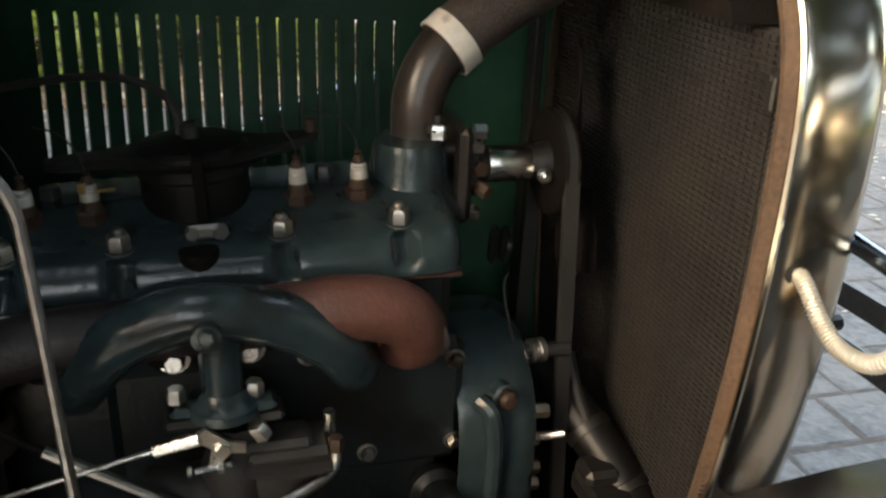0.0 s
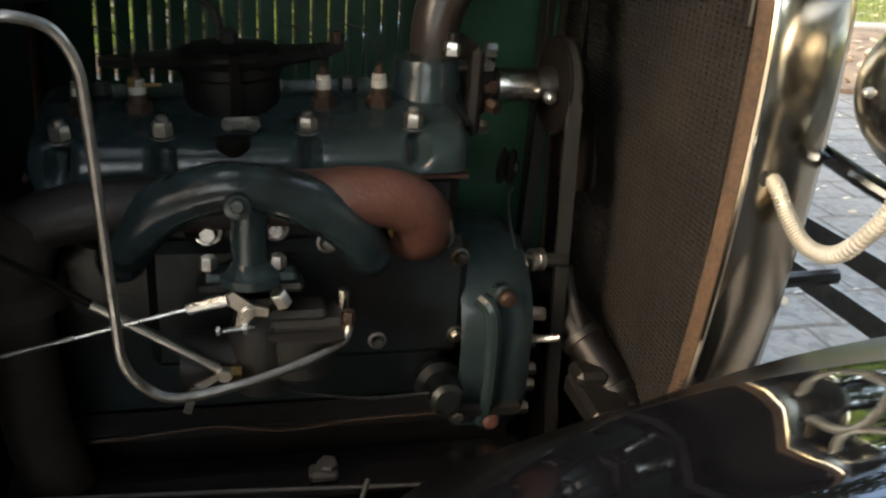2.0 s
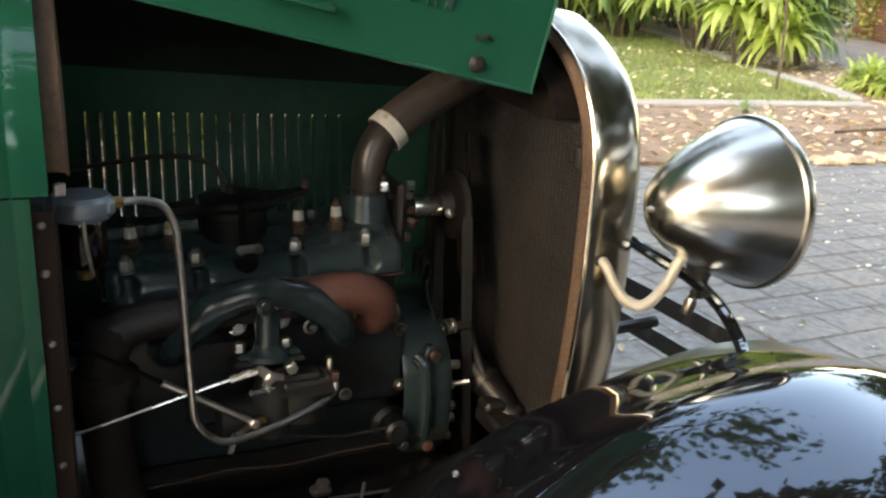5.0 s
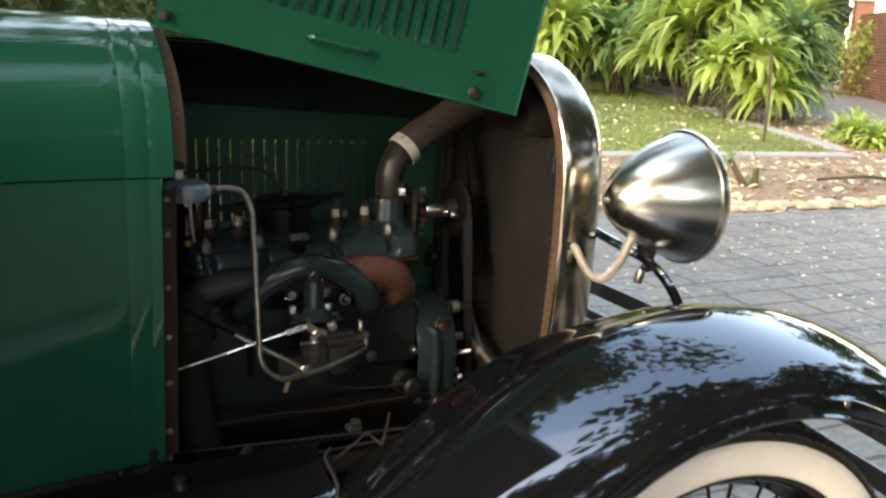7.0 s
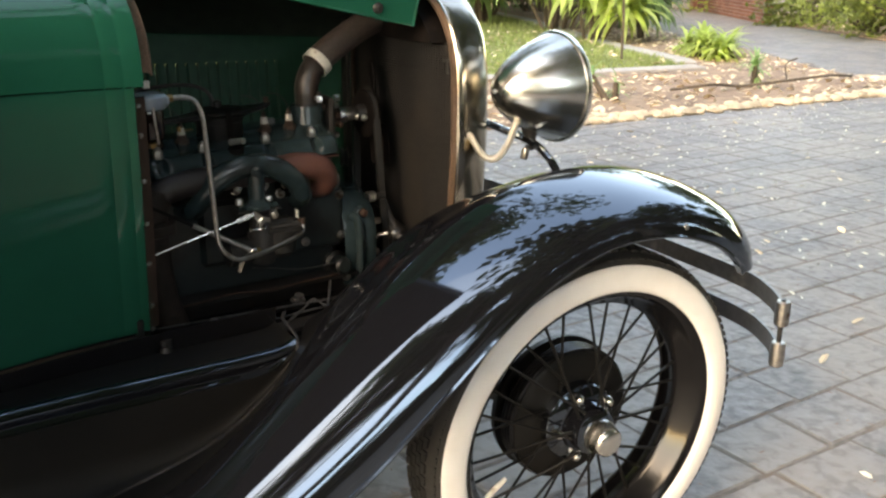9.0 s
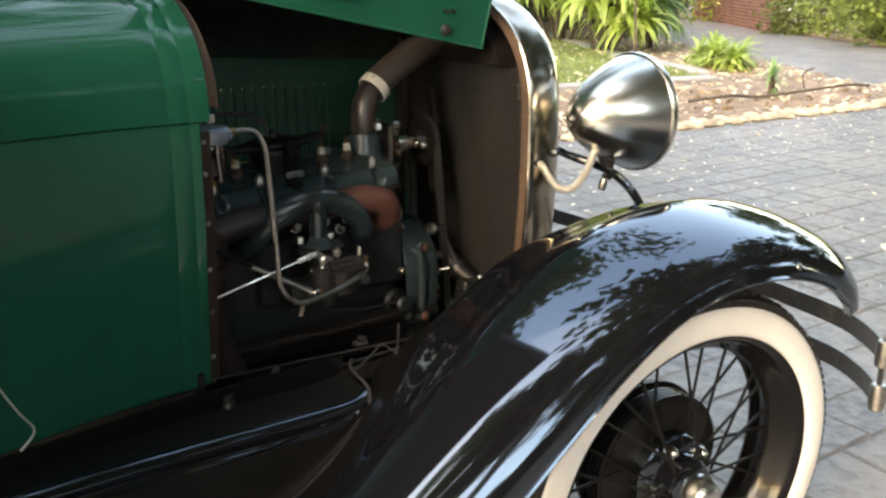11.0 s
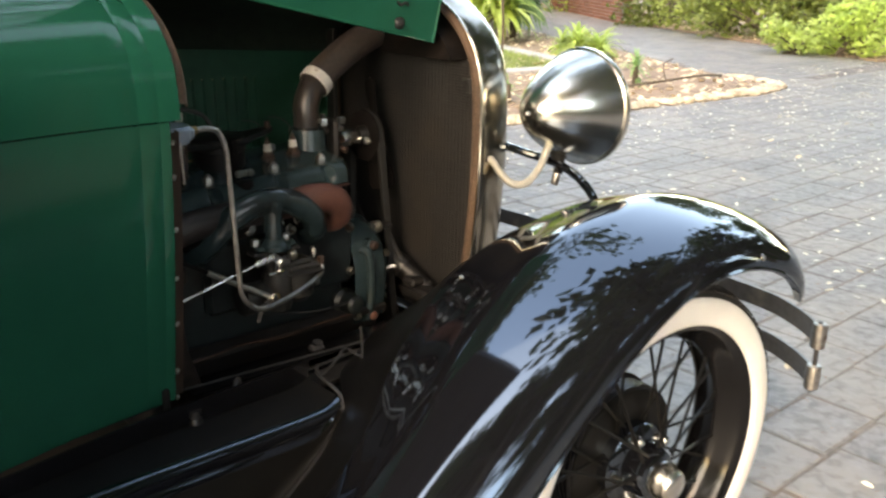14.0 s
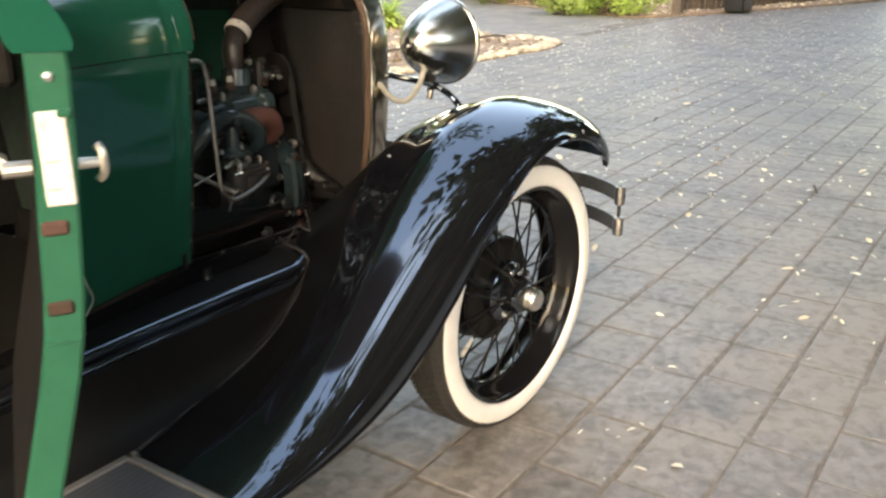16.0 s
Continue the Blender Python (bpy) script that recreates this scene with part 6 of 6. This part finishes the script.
while len(spots) < 7500:
    x, y = rng.uniform(-2.5, 19), rng.uniform(-7, 4.6)
    dens = 0.25 + 0.75 * smoothstep(1.0, 4.5, y + 0.35 * abs(x - 3) * 0.3) + 0.5 * smoothstep(5, 10, x)
    if noise.noise((x * 0.6, y * 0.6, 0)) * 0.8 + rng.random() < dens and not inside(x, y, BED) and not inside(x, y, FAR_BED):
        if x < 0.6 and abs(y) < 0.9:
            continue
        spots.append((x, y, 0.006))
while len(spots) < 9000:
    x, y = rng.uniform(3.0, 12), rng.uniform(-2.8, 3.4)
    if noise.noise((x * 0.9, y * 0.9, 3)) > rng.uniform(-0.35, 0.4):
        spots.append((x, y, 0.006))
part("fallen_leaves", leaf_quads(spots, 0.029, 0.35, rng), LEAF_PALE, None, "small pale petals and leaves scattered on the paving", smooth=0, category="leaves", kind="stuff")
spots = []
while len(spots) < 420:
    x, y = rng.uniform(0.5, 14), rng.uniform(-4, 4.6)
    if not inside(x, y, BED) and not inside(x, y, FAR_BED) and noise.noise((x * 0.8, y * 0.8, 7)) > rng.uniform(-0.4, 0.3):
        spots.append((x, y, 0.006))
part("dry_leaves", leaf_quads(spots, 0.045, 0.4, rng), LEAF_DEAD, None, "few dry brown leaves lying on the paving", smooth=0, category="leaves", kind="stuff")
spots = []
while len(spots) < 5200:
    x, y = rng.uniform(-2, 20), rng.uniform(1.5, 12)
    if inside(x, y, BED) or inside(x, y, FAR_BED):
        spots.append((x, y, 0.045))
    elif inside(x, y, LAWN_OUT) and rng.random() < 0.3:
        spots.append((x, y, 0.08))
part("leaf_litter", leaf_quads(spots, 0.085, 0.5, rng), LEAF_DEAD, None, "thick dry leaf litter on the garden beds", smooth=0, category="leaves", kind="stuff")


def stone_border():
    r = random.Random(31)
    b = thing("stone_border", (6.5, 3.6, 0), "row of rough pale cream stones along the leafy bed", "border", kind="structure")
    line = [Vector(p) for p in bez([(3.6, 3.72, 0), (4.6, 3.62, 0), (5.9, 3.55, 0), (7.2, 3.46, 0), (8.1, 3.45, 0), (8.7, 3.72, 0), (8.85, 4.3, 0)], 24)]
    for k, p in enumerate(line):
        for m in range(2):
            a = r.uniform(0.04, 0.1)
            c = p + Vector((r.uniform(-0.06, 0.06), r.uniform(-0.09, 0.1) + 0.03, a * 0.2))
            g = Geo()
            rows = []
            for q in range(5):
                th = math.pi * (q + 0.02) / 4.04
                rows.append([c + Vector((a * r.uniform(0.8, 1.2) * math.sin(th) * math.cos(f * 1.047), a * 0.75 * r.uniform(0.8, 1.2) * math.sin(th) * math.sin(f * 1.047), a * 0.45 * math.cos(th))) for f in range(6)])
            for row in rows:
                row.append(row[0])
            g.sheet(rows)
            part("stone", g, STONE, b, smooth=60)


stone_border()


def grass():
    g = Geo()
    n = 0
    while n < 17000:
        x, y = rng.uniform(1.5, 12), rng.uniform(6.1, 16)
        if not inside(x, y, LAWN_OUT) or rng.random() > 1.2 - y / 16:
            continue
        n += 1
        h, a = rng.uniform(0.04, 0.1), rng.uniform(0, 6.28)
        dx, dy = math.cos(a) * 0.012, math.sin(a) * 0.012
        lx, ly = rng.uniform(-0.05, 0.05), rng.uniform(-0.05, 0.05)
        g.add([(x - dx, y - dy, 0.035), (x + dx, y + dy, 0.035), (x + lx, y + ly, 0.035 + h)], [(0, 1, 2)])
    part("grass", g, GRASS, None, "short green grass blades of the lawn", smooth=0, category="grass", kind="stuff")


grass()


def needles():
    g = Geo()
    for i in range(2600):
        x, y = rng.uniform(-0.6, 6.0), rng.uniform(-2.6, 2.5)
        y = round(y / 0.21) * 0.21 + rng.gauss(0, 0.035)
        a, l = rng.uniform(0, 6.28), rng.uniform(0.012, 0.035)
        dx, dy, w = math.cos(a) * l / 2, math.sin(a) * l / 2, 0.0016
        g.add([(x - dx, y - dy, 0.004), (x + dy * w / l, y - dx * w / l, 0.005), (x + dx, y + dy, 0.0045), (x - dy * w / l, y + dx * w / l, 0.006)], [(0, 1, 2, 3)])
    part("dry_needles", g, NEEDLE, None, "dry brown needles caught in the paving joints", smooth=0, category="litter", kind="stuff")


needles()


def strap_plant(at, height, spread, heads, mat, label, seed, leaf=0.75, width=0.05, per=46):
    r = random.Random(seed)
    p = thing("strap_leaf_plant", (*at, 0), label, "plant", "strap-leaved plants by the path")
    st, cr = Geo(), Geo()
    for k in range(heads):
        a, d = r.uniform(0, 6.28), spread * math.sqrt(r.random()) if k else 0.0
        x, y = at[0] + d * math.cos(a), at[1] + d * math.sin(a)
        top = height * r.uniform(0.35, 0.75) if heads > 1 else height * 0.4
        base = Vector((at[0] + 0.3 * (x - at[0]), at[1] + 0.3 * (y - at[1]), 0))
        st.tube(bez([base, (base.x * 0.5 + x * 0.5, base.y * 0.5 + y * 0.5, top * 0.5), (x, y, top)], 4), [0.035] * 4 + [0.028] * 4 + [0.024], 7)
        for i in range(per):
            q, e = r.uniform(0, 6.28), r.uniform(-0.15, 1.35)
            L, w = leaf * r.uniform(0.65, 1.15), width * r.uniform(0.7, 1.2)
            out, side = Vector((math.cos(q), math.sin(q), 0)), Vector((-math.sin(q), math.cos(q), 0))
            c = Vector((x, y, top + r.uniform(-0.12, 0.06)))
            ang, pts = e, [c.copy()]
            for s in range(4):
                c = c + (out * math.cos(ang) + Vector((0, 0, math.sin(ang)))) * L / 4
                ang -= r.uniform(0.25, 0.5)
                pts.append(c.copy())
            ws = (0.6, 1.0, 0.95, 0.6, 0.05)
            rows = [[pt - side * w * k2 / 2, pt + side * w * k2 / 2] for pt, k2 in zip(pts, ws)]
            vs = [v for row in rows for v in row]
            cr.add(vs, [(2 * m, 2 * m + 1, 2 * m + 3, 2 * m + 2) for m in range(4)])
    part("stem", st, BARK, p)
    part("crown", cr, mat, p, smooth=0)
    return p


def bush(at, size, mat, label, seed, n=2600, leaf=0.085):
    r = random.Random(seed)
    b = thing("bush", (*at, 0), label, "bush", "bushes along the far edge")
    st, cr = Geo(), Geo()
    blobs = []
    for i in range(13):
        q = Vector((at[0] + r.uniform(-1, 1) * size[0] * 0.75, at[1] + r.uniform(-1, 1) * size[1] * 0.75, size[2] * r.uniform(0.15, 0.85)))
        blobs.append((q, r.uniform(0.28, 0.5) * min(size)))
        st.tube(bez([(at[0] + r.uniform(-0.2, 0.2), at[1] + r.uniform(-0.2, 0.2), 0), ((at[0] + q.x) / 2, (at[1] + q.y) / 2, q.z * 0.6), q], 3), [0.03, 0.028, 0.025, 0.02, 0.016, 0.012, 0.008], 5)
    for i in range(n):
        q, rad = blobs[r.randrange(len(blobs))]
        d = Vector((r.gauss(0, 1), r.gauss(0, 1), r.gauss(0, 1))).normalized() * rad * r.uniform(0.55, 1.12)
        c = q + d
        c.z = max(0.04, c.z)
        s = leaf * r.uniform(0.6, 1.5)
        m = Matrix.Translation(c) @ Euler((r.uniform(-1, 1), r.uniform(-1, 1), r.uniform(0, 6.28))).to_matrix().to_4x4()
        cr.add([m @ Vector(v) for v in ((-s / 2, 0, 0), (0, -s * 0.26, s * 0.1), (s / 2, 0, 0), (0, s * 0.26, s * 0.1))], [(0, 1, 2, 3)])
    part("stem", st, BARK, b)
    part("foliage", cr, mat, b, smooth=0)
    return b


def tree(at, height, crown, seed, label, low=0.42):
    r = random.Random(seed)
    t = thing("tree", (*at, 0), label, "tree", "trees behind the driveway")
    tr, cr = Geo(), Geo()
    top = Vector((at[0] + r.uniform(-0.4, 0.4), at[1] + r.uniform(-0.4, 0.4), height * 0.6))
    tr.tube(bez([(*at, 0), (at[0] + 0.1, at[1], height * 0.3), top], 4), [0.24, 0.22, 0.2, 0.19, 0.18, 0.16, 0.14, 0.12, 0.1], 9)
    blobs = []
    for i in range(16):
        q = Vector((top.x + r.uniform(-1, 1) * crown, top.y + r.uniform(-1, 1) * crown, height * r.uniform(low, 1.0)))
        tr.tube(bez([(at[0], at[1], height * r.uniform(0.3, 0.55)), (top.lerp(q, 0.5)), q], 3), [0.09, 0.08, 0.07, 0.06, 0.05, 0.035, 0.02], 6)
        blobs.append((q, r.uniform(0.3, 0.55) * crown))
    for i in range(4200):
        q, rad = blobs[r.randrange(len(blobs))]
        c = q + Vector((r.gauss(0, 1), r.gauss(0, 1), r.gauss(0, 0.8))).normalized() * rad * r.uniform(0.3, 1.15)
        s = r.uniform(0.3, 0.65)
        m = Matrix.Translation(c) @ Euler((r.uniform(-1, 1), r.uniform(-1, 1), r.uniform(0, 6.28))).to_matrix().to_4x4()
        cr.add([m @ Vector(v) for v in ((-s / 2, 0, 0), (0, -s * 0.3, s * 0.1), (s / 2, 0, 0), (0, s * 0.3, s * 0.1))], [(0, 1, 2, 3)])
    part("trunk", tr, BARK, t)
    part("crown", cr, LEAF_TREE, t, smooth=0)


def plants():
    L1 = "bright yellow-green strap-leaved plant in the garden bed"
    L2 = "blue-green spiky strap-leaved plant in the garden bed"
    strap_plant((9.3, 9.7), 1.5, 0.55, 6, LEAF_LIGHT, L1, 1, 0.95, 0.13, 80)
    strap_plant((10.7, 9.9), 1.9, 0.5, 6, LEAF_BLUE, L2, 2, 1.0, 0.11, 80)
    strap_plant((10.6, 12.2), 3.0, 1.1, 14, LEAF_LIGHT, "tall " + L1, 3, 1.2, 0.17, 80)
    strap_plant((12.1, 12.4), 2.9, 1.0, 12, LEAF_LIGHT, "tall " + L1, 4, 1.2, 0.17, 80)
    strap_plant((9.6, 15.6), 2.4, 1.0, 12, LEAF_LIGHT, "tall " + L1, 5, 1.2, 0.17, 80)
    strap_plant((10.7, 15.0), 2.0, 0.8, 10, LEAF_BLUE, L2, 6, 1.15, 0.15, 80)
    strap_plant((8.4, 16.2), 2.7, 1.0, 12, LEAF_LIGHT, "tall " + L1, 7, 1.2, 0.17, 80)
    strap_plant((8.95, 6.95), 0.3, 0.5, 9, LEAF_LIGHT, "low bright green strap-leaved clump by the path", 8, 0.45, 0.06, 44)
    strap_plant((13.4, 15.2), 3.0, 1.0, 12, LEAF_BLUE, L2, 9, 1.15, 0.15, 80)
    strap_plant((12.4, 17.5), 3.8, 1.4, 16, LEAF_LIGHT, "tall " + L1, 12, 1.3, 0.18, 70)
    strap_plant((15.2, 18.5), 3.8, 1.4, 16, LEAF_BLUE, "tall " + L2, 13, 1.3, 0.18, 70)
    strap_plant((10.2, 19.5), 3.8, 1.4, 16, LEAF_LIGHT, "tall " + L1, 14, 1.3, 0.18, 70)
    strap_plant((6.9, 4.4), 0.5, 0.2, 2, LEAF_BLUE, "small weedy plant in the leaf litter", 10, 0.3, 0.03, 16)
    strap_plant((4.9, 4.4), 0.35, 0.25, 2, LEAF_BLUE, "small weedy plant in the leaf litter", 11, 0.25, 0.03, 16)
    B = "leafy green bush with yellowing leaves"
    for i, (x, y, s) in enumerate(((17.2, 11.0, 1.5), (16.0, 8.9, 1.3), (15.2, 7.2, 1.4), (14.6, 5.9, 1.1), (20.8, 12.6, 1.7), (17.8, 9.2, 1.9), (17.0, 6.6, 1.8), (20.5, 16.5, 2.0))):
        bush((x, y), (s, s, s * 1.05), LEAF_BUSH, B, 20 + i, 2300, 0.13)
    bush((13.3, 4.9), (0.75, 0.7, 0.9), LEAF_LIGHT, "bright feathery green bush at the path corner", 40, 2200, 0.1)
    bush((12.9, 5.6), (0.5, 0.5, 0.55), LEAF_LIGHT, "bright feathery green bush at the path corner", 41, 900, 0.1)
    for i, (x, y) in enumerate(((-2.6, 5.2), (-1.5, 4.9), (-0.5, 5.3), (0.5, 5.0))):
        bush((x, y), (0.8, 0.7, 0.75), LEAF_LIGHT if i % 2 else LEAF_BUSH, "low leafy yellow-green bush in the garden bed", 60 + i, 1600, 0.09)
    for i, (x, y) in enumerate(((5.5, 19), (2.0, 18), (13.5, 20), (17.5, 21), (-3, 17), (23, 22))):
        bush((x, y), (2.4, 1.8, 2.6), LEAF_TREE, "dense dark green bush at the back of the garden", 50 + i, 2600, 0.2)


plants()


def branch():
    g = Geo()
    g.tube(bez([(5.6, 4.35, 0.09), (6.1, 4.25, 0.12), (6.6, 4.3, 0.07), (7.2, 4.2, 0.1), (7.9, 4.15, 0.12), (8.5, 4.3, 0.06)], 5), [0.016] * 26, 6)
    g.tube(bez([(7.2, 4.2, 0.1), (7.35, 4.35, 0.25), (7.6, 4.4, 0.3)], 4), 0.009, 5)
    part("fallen_branch", g, BARK, None, "thin dark fallen branch on the leafy bed", category="branch")
    s = Geo().tube(bez([(7.35, 6.9, 0.0), (7.36, 6.92, 0.6), (7.33, 6.95, 1.2)], 4), [0.02] * 9, 6)
    part("sapling_stake", s, BARK, None, "thin bare sapling stem in the lawn", category="sapling")
    for x, y, a, l in ((2.9, -0.9, 0.3, 0.16), (4.3, 0.55, 0.2, 0.12)):
        g = Geo().tube(bez([(x, y, 0.012), (x + l * 0.5 * math.cos(a), y + l * 0.5 * math.sin(a), 0.018), (x + l * math.cos(a), y + l * math.sin(a), 0.01)], 4), 0.006, 5)
        part("twig", g, BARK, None, "small dark twig lying on the paving", category="twig")


branch()


def fence():
    f = thing("timber_fence", (15, 3.2, 0), "weathered dark timber fence with a grey corner post", "fence")
    part("post", Geo().box((13.75, 3.85, 0.85), (0.17, 0.17, 1.7), 0.01), TIMBER, f, "pale grey timber post")
    a, b = Vector((14.2, 4.0, 0)), Vector((21.5, 1.6, 0))
    d = (b - a).normalized()
    rot = Matrix.Rotation(math.atan2(d.y, d.x), 4, "Z")
    n = 46
    for i in range(n):
        c = a.lerp(b, i / (n - 1))
        part("paling", Geo().box((c.x, c.y, 0.85 + 0.02 * math.sin(i * 7)), (0.145, 0.022, 1.6), 0.004, rot), BARK, f)
    for z in (0.35, 1.3):
        c = a.lerp(b, 0.5)
        part("rail", Geo().box((c.x - d.y * -0.04, c.y - 0.045, z), ((b - a).length, 0.05, 0.09), 0.006, rot), BARK, f)
    bx = Geo().box((15.0, 3.15, 0.28), (0.6, 0.35, 0.5), 0.03)
    part("dark_tub", bx, CHASSIS, None, "dark weathered tub standing by the fence", category="tub")


fence()


def brick_wall():
    w = thing("brick_wall", (18.7, 14.8, 0), "red-brown brick garden wall with pier", "wall", kind="structure")
    o, d = Vector((16.6, 11.85, 0)), Vector((0.592, 0.806, 0))
    rot = Matrix.Rotation(math.atan2(d.y, d.x), 4, "Z")
    part("wall_core", Geo().box(o + d * 3.6 + Vector((0, 0, 1.12)), (7.2, 0.20, 2.24), 0.0, rot), CONCRETE, w)
    part("pier", Geo().box(o + d * 7.4 + Vector((0, 0, 1.3)), (0.5, 0.5, 2.6), 0.01, rot), BRICK, w)
    part("pier_cap", Geo().box(o + d * 7.4 + Vector((0, 0, 2.64)), (0.62, 0.62, 0.08), 0.01, rot), CONCRETE, w)
    first, rest, count = None, Geo(), 0
    for row in range(27):
        for k in range(29):
            c = o + d * (0.06 + k * 0.248 + (0.124 if row % 2 else 0)) + Vector((0, 0, 0.045 + row * 0.083))
            count += 1
            if first is None:
                first = part("brick", Geo().box(c, (0.236, 0.225, 0.073), 0.005, rot), BRICK, w)
            elif count < 300:
                twin(first, c, w)
            else:
                rest.box(c, (0.236, 0.225, 0.073), 0.0, rot)
    part("brick_rest", rest, BRICK, w, smooth=0, kind="stuff")


brick_wall()


def surroundings():
    # House and most hedges are unseen, added to screen sky and fill reflections.
    h = thing("house", (-6, -22, 0), "plain single-storey pale brown house, added unseen to close the place", "house")
    part("wall", Geo().box((-6.2, -24.2, 1.5), (14.4, 6, 3.0), 0.0), RENDER_WALL, h)
    r = Geo()
    r.add([(-14, -28, 2.9), (1.6, -28, 2.9), (1.6, -20.7, 2.9), (-14, -20.7, 2.9), (-14, -24.2, 4.6), (1.6, -24.2, 4.6)], [(0, 1, 5, 4), (3, 4, 5, 2), (0, 4, 3), (1, 2, 5), (0, 3, 2, 1)])
    part("roof", r, ROOF, h)
    # carport roof over the rear of the car
    c = thing("carport", (-4, 2, 0), "plain carport roof on posts over the rear of the car", "carport")
    part("roof", Geo().box((-6.47, 1.595, 3.05), (11.0, 5.39, 0.2), 0.01), ROOF, c)
    for x, y in ((-1.5, 4.1), (-6.7, 4.1), (-11.8, 4.1), (-6.7, -0.95), (-11.8, -0.95)):
        part("post", Geo().box((x, y, 1.475), (0.11, 0.11, 2.95), 0.008), TIMBER, c)
    hr = random.Random(3)
    # Hedge heights set by how much low sky light each should block.
    for x0, y0, x1, y1, hgt in ((-12, -9.5, 0, -9.5, 2.6), (0, -9.5, 17, -9.5, 5.0), (-16, -6.0, -15, 9.0, 3.5), (17, -8.5, 24, 0, 6.0), (-15, 9.5, -4, 10.5, 6.0), (-5, 22.5, 9, 25.5, 5.0), (9, 25.5, 27, 24.0, 5.0)):
        hd = thing("hedge", ((x0 + x1) / 2, (y0 + y1) / 2, 0), "tall dense dark hedge added to screen low sky and close the place", "hedge")
        g = Geo()
        n = int(1500 * hgt * math.hypot(x1 - x0, y1 - y0) / 40)
        for i in range(n):
            t, z = hr.random(), hgt * hr.random() ** 0.9
            z += 0.5 * noise.noise((t * 14, z, 0))
            m = Matrix.Translation((x0 + (x1 - x0) * t + hr.uniform(-0.5, 0.5), y0 + (y1 - y0) * t + hr.uniform(-0.5, 0.5), z)) @ Euler((hr.uniform(-1.5, 1.5), hr.uniform(-1.5, 1.5), hr.uniform(0, 6.28))).to_matrix().to_4x4()
            s = hr.uniform(0.35, 0.7)
            g.add([m @ Vector(v) for v in ((-s / 2, 0, 0), (0, -s * 0.3, s * 0.1), (s / 2, 0, 0), (0, s * 0.3, s * 0.1))], [(0, 1, 2, 3)])
        part("foliage", g, LEAF_TREE, hd, smooth=0)
        a = math.atan2(y1 - y0, x1 - x0)
        part("thicket", Geo().box(((x0 + x1) / 2, (y0 + y1) / 2, hgt * 0.44), (math.hypot(x1 - x0, y1 - y0), 0.5, hgt * 0.88), 0.1, Matrix.Rotation(a, 4, "Z")), LEAF_TREE, hd)
    T = "tall leafy tree at the edge of the driveway"
    rows = ((1.2, -6.6, 9.5, 2.6, 0.36), (-1.8, -6.4, 10.0, 2.7, 0.72), (-5.2, -6.8, 10.0, 2.8, 0.72), (-8.0, -12.0, 8.5, 3.0, 0.4), (4.2, -5.0, 11.0, 4.2, 0.4), (8.0, -3.8, 11.0, 3.6, 0.36), (12.2, -3.4, 10.5, 3.6, 0.4),
            (-4.5, 6.6, 11.0, 3.4, 0.68), (0.8, 7.6, 12.0, 4.6, 0.68), (-15, 3, 9, 3.0, 0.42), (-9, 12, 9, 3.0, 0.42), (18, -3, 10, 3.2, 0.42), (24, 5, 10, 3.4, 0.42), (26, 13, 11, 3.6, 0.42), (6, 25, 10, 3.4, 0.3), (14, 27, 11, 3.6, 0.3), (-2, 23, 10, 3.4, 0.3), (22, 21, 11, 3.6, 0.3))
    for i, (x, y, hh, c, low) in enumerate(rows):
        tree((x, y), hh, c, 70 + i, T, low)


surroundings()


# ---- paving: the nearest as stones of their own, the rest joined ----
def paving():
    r = random.Random(9)
    drive = thing("driveway", (2, -1, 0), "dark slate-like paving in staggered rows with worn joints", "paving", kind="structure")
    far = Geo()
    shapes = {}
    near = 0
    y = -9.0
    rows = []
    while y < 17.0:
        w = r.choice((0.2, 0.205, 0.21, 0.22))
        rows.append((y, w))
        y += w
    for y, w in rows:
        x = -6.0 + r.uniform(0, 0.3)
        while x < 22:
            l = r.choice((0.24, 0.26, 0.28, 0.32, 0.36))
            cx, cy = x + l / 2, y + w / 2
            x += l
            if inside(cx, cy, BED) or inside(cx, cy, FAR_BED) or cy > 3.6 and not inside(cx, cy, PATH_OUT) and cx > 8.0 or cy > 4.6 and cx <= 8.0:
                continue
            close = -0.6 < cx < 4.0 and -2.3 < cy < 1.2
            j = 0.0015
            tilt = Euler((r.uniform(-0.004, 0.004), r.uniform(-0.004, 0.004), r.uniform(-0.01, 0.01))).to_matrix().to_4x4()
            hx, hy, b = l / 2 - j, w / 2 - j, r.uniform(0.005, 0.012)
            z = r.uniform(-0.001, 0.0012)

            def stone(c):
                jit = lambda: r.uniform(-0.006, 0.0045)
                o = [(-hx + jit(), -hy + jit(), -0.005), (hx + jit(), -hy + jit(), -0.005), (hx + jit(), hy + jit(), -0.005), (-hx + jit(), hy + jit(), -0.005)]
                t = [(p[0] - math.copysign(b, p[0]), p[1] - math.copysign(b, p[1]), 0.0) for p in o]
                return [Vector(c) + tilt @ Vector(p) for p in o + t], [(4, 5, 6, 7), (0, 1, 5, 4), (1, 2, 6, 5), (2, 3, 7, 6), (3, 0, 4, 7)]

            if close and near < 290:
                near += 1
                key = (l, w, r.randrange(3))
                if key not in shapes:
                    g = Geo()
                    g.add(*stone((cx, cy, z)))
                    shapes[key] = part("paving_stone", g, PAVER, drive, smooth=0)
                else:
                    twin(shapes[key], (cx, cy, z - 0.0025), drive)
            else:
                far.add(*stone((cx, cy, z)))
    part("paving_rest", far, PAVER, drive, smooth=0, kind="stuff")


paving()
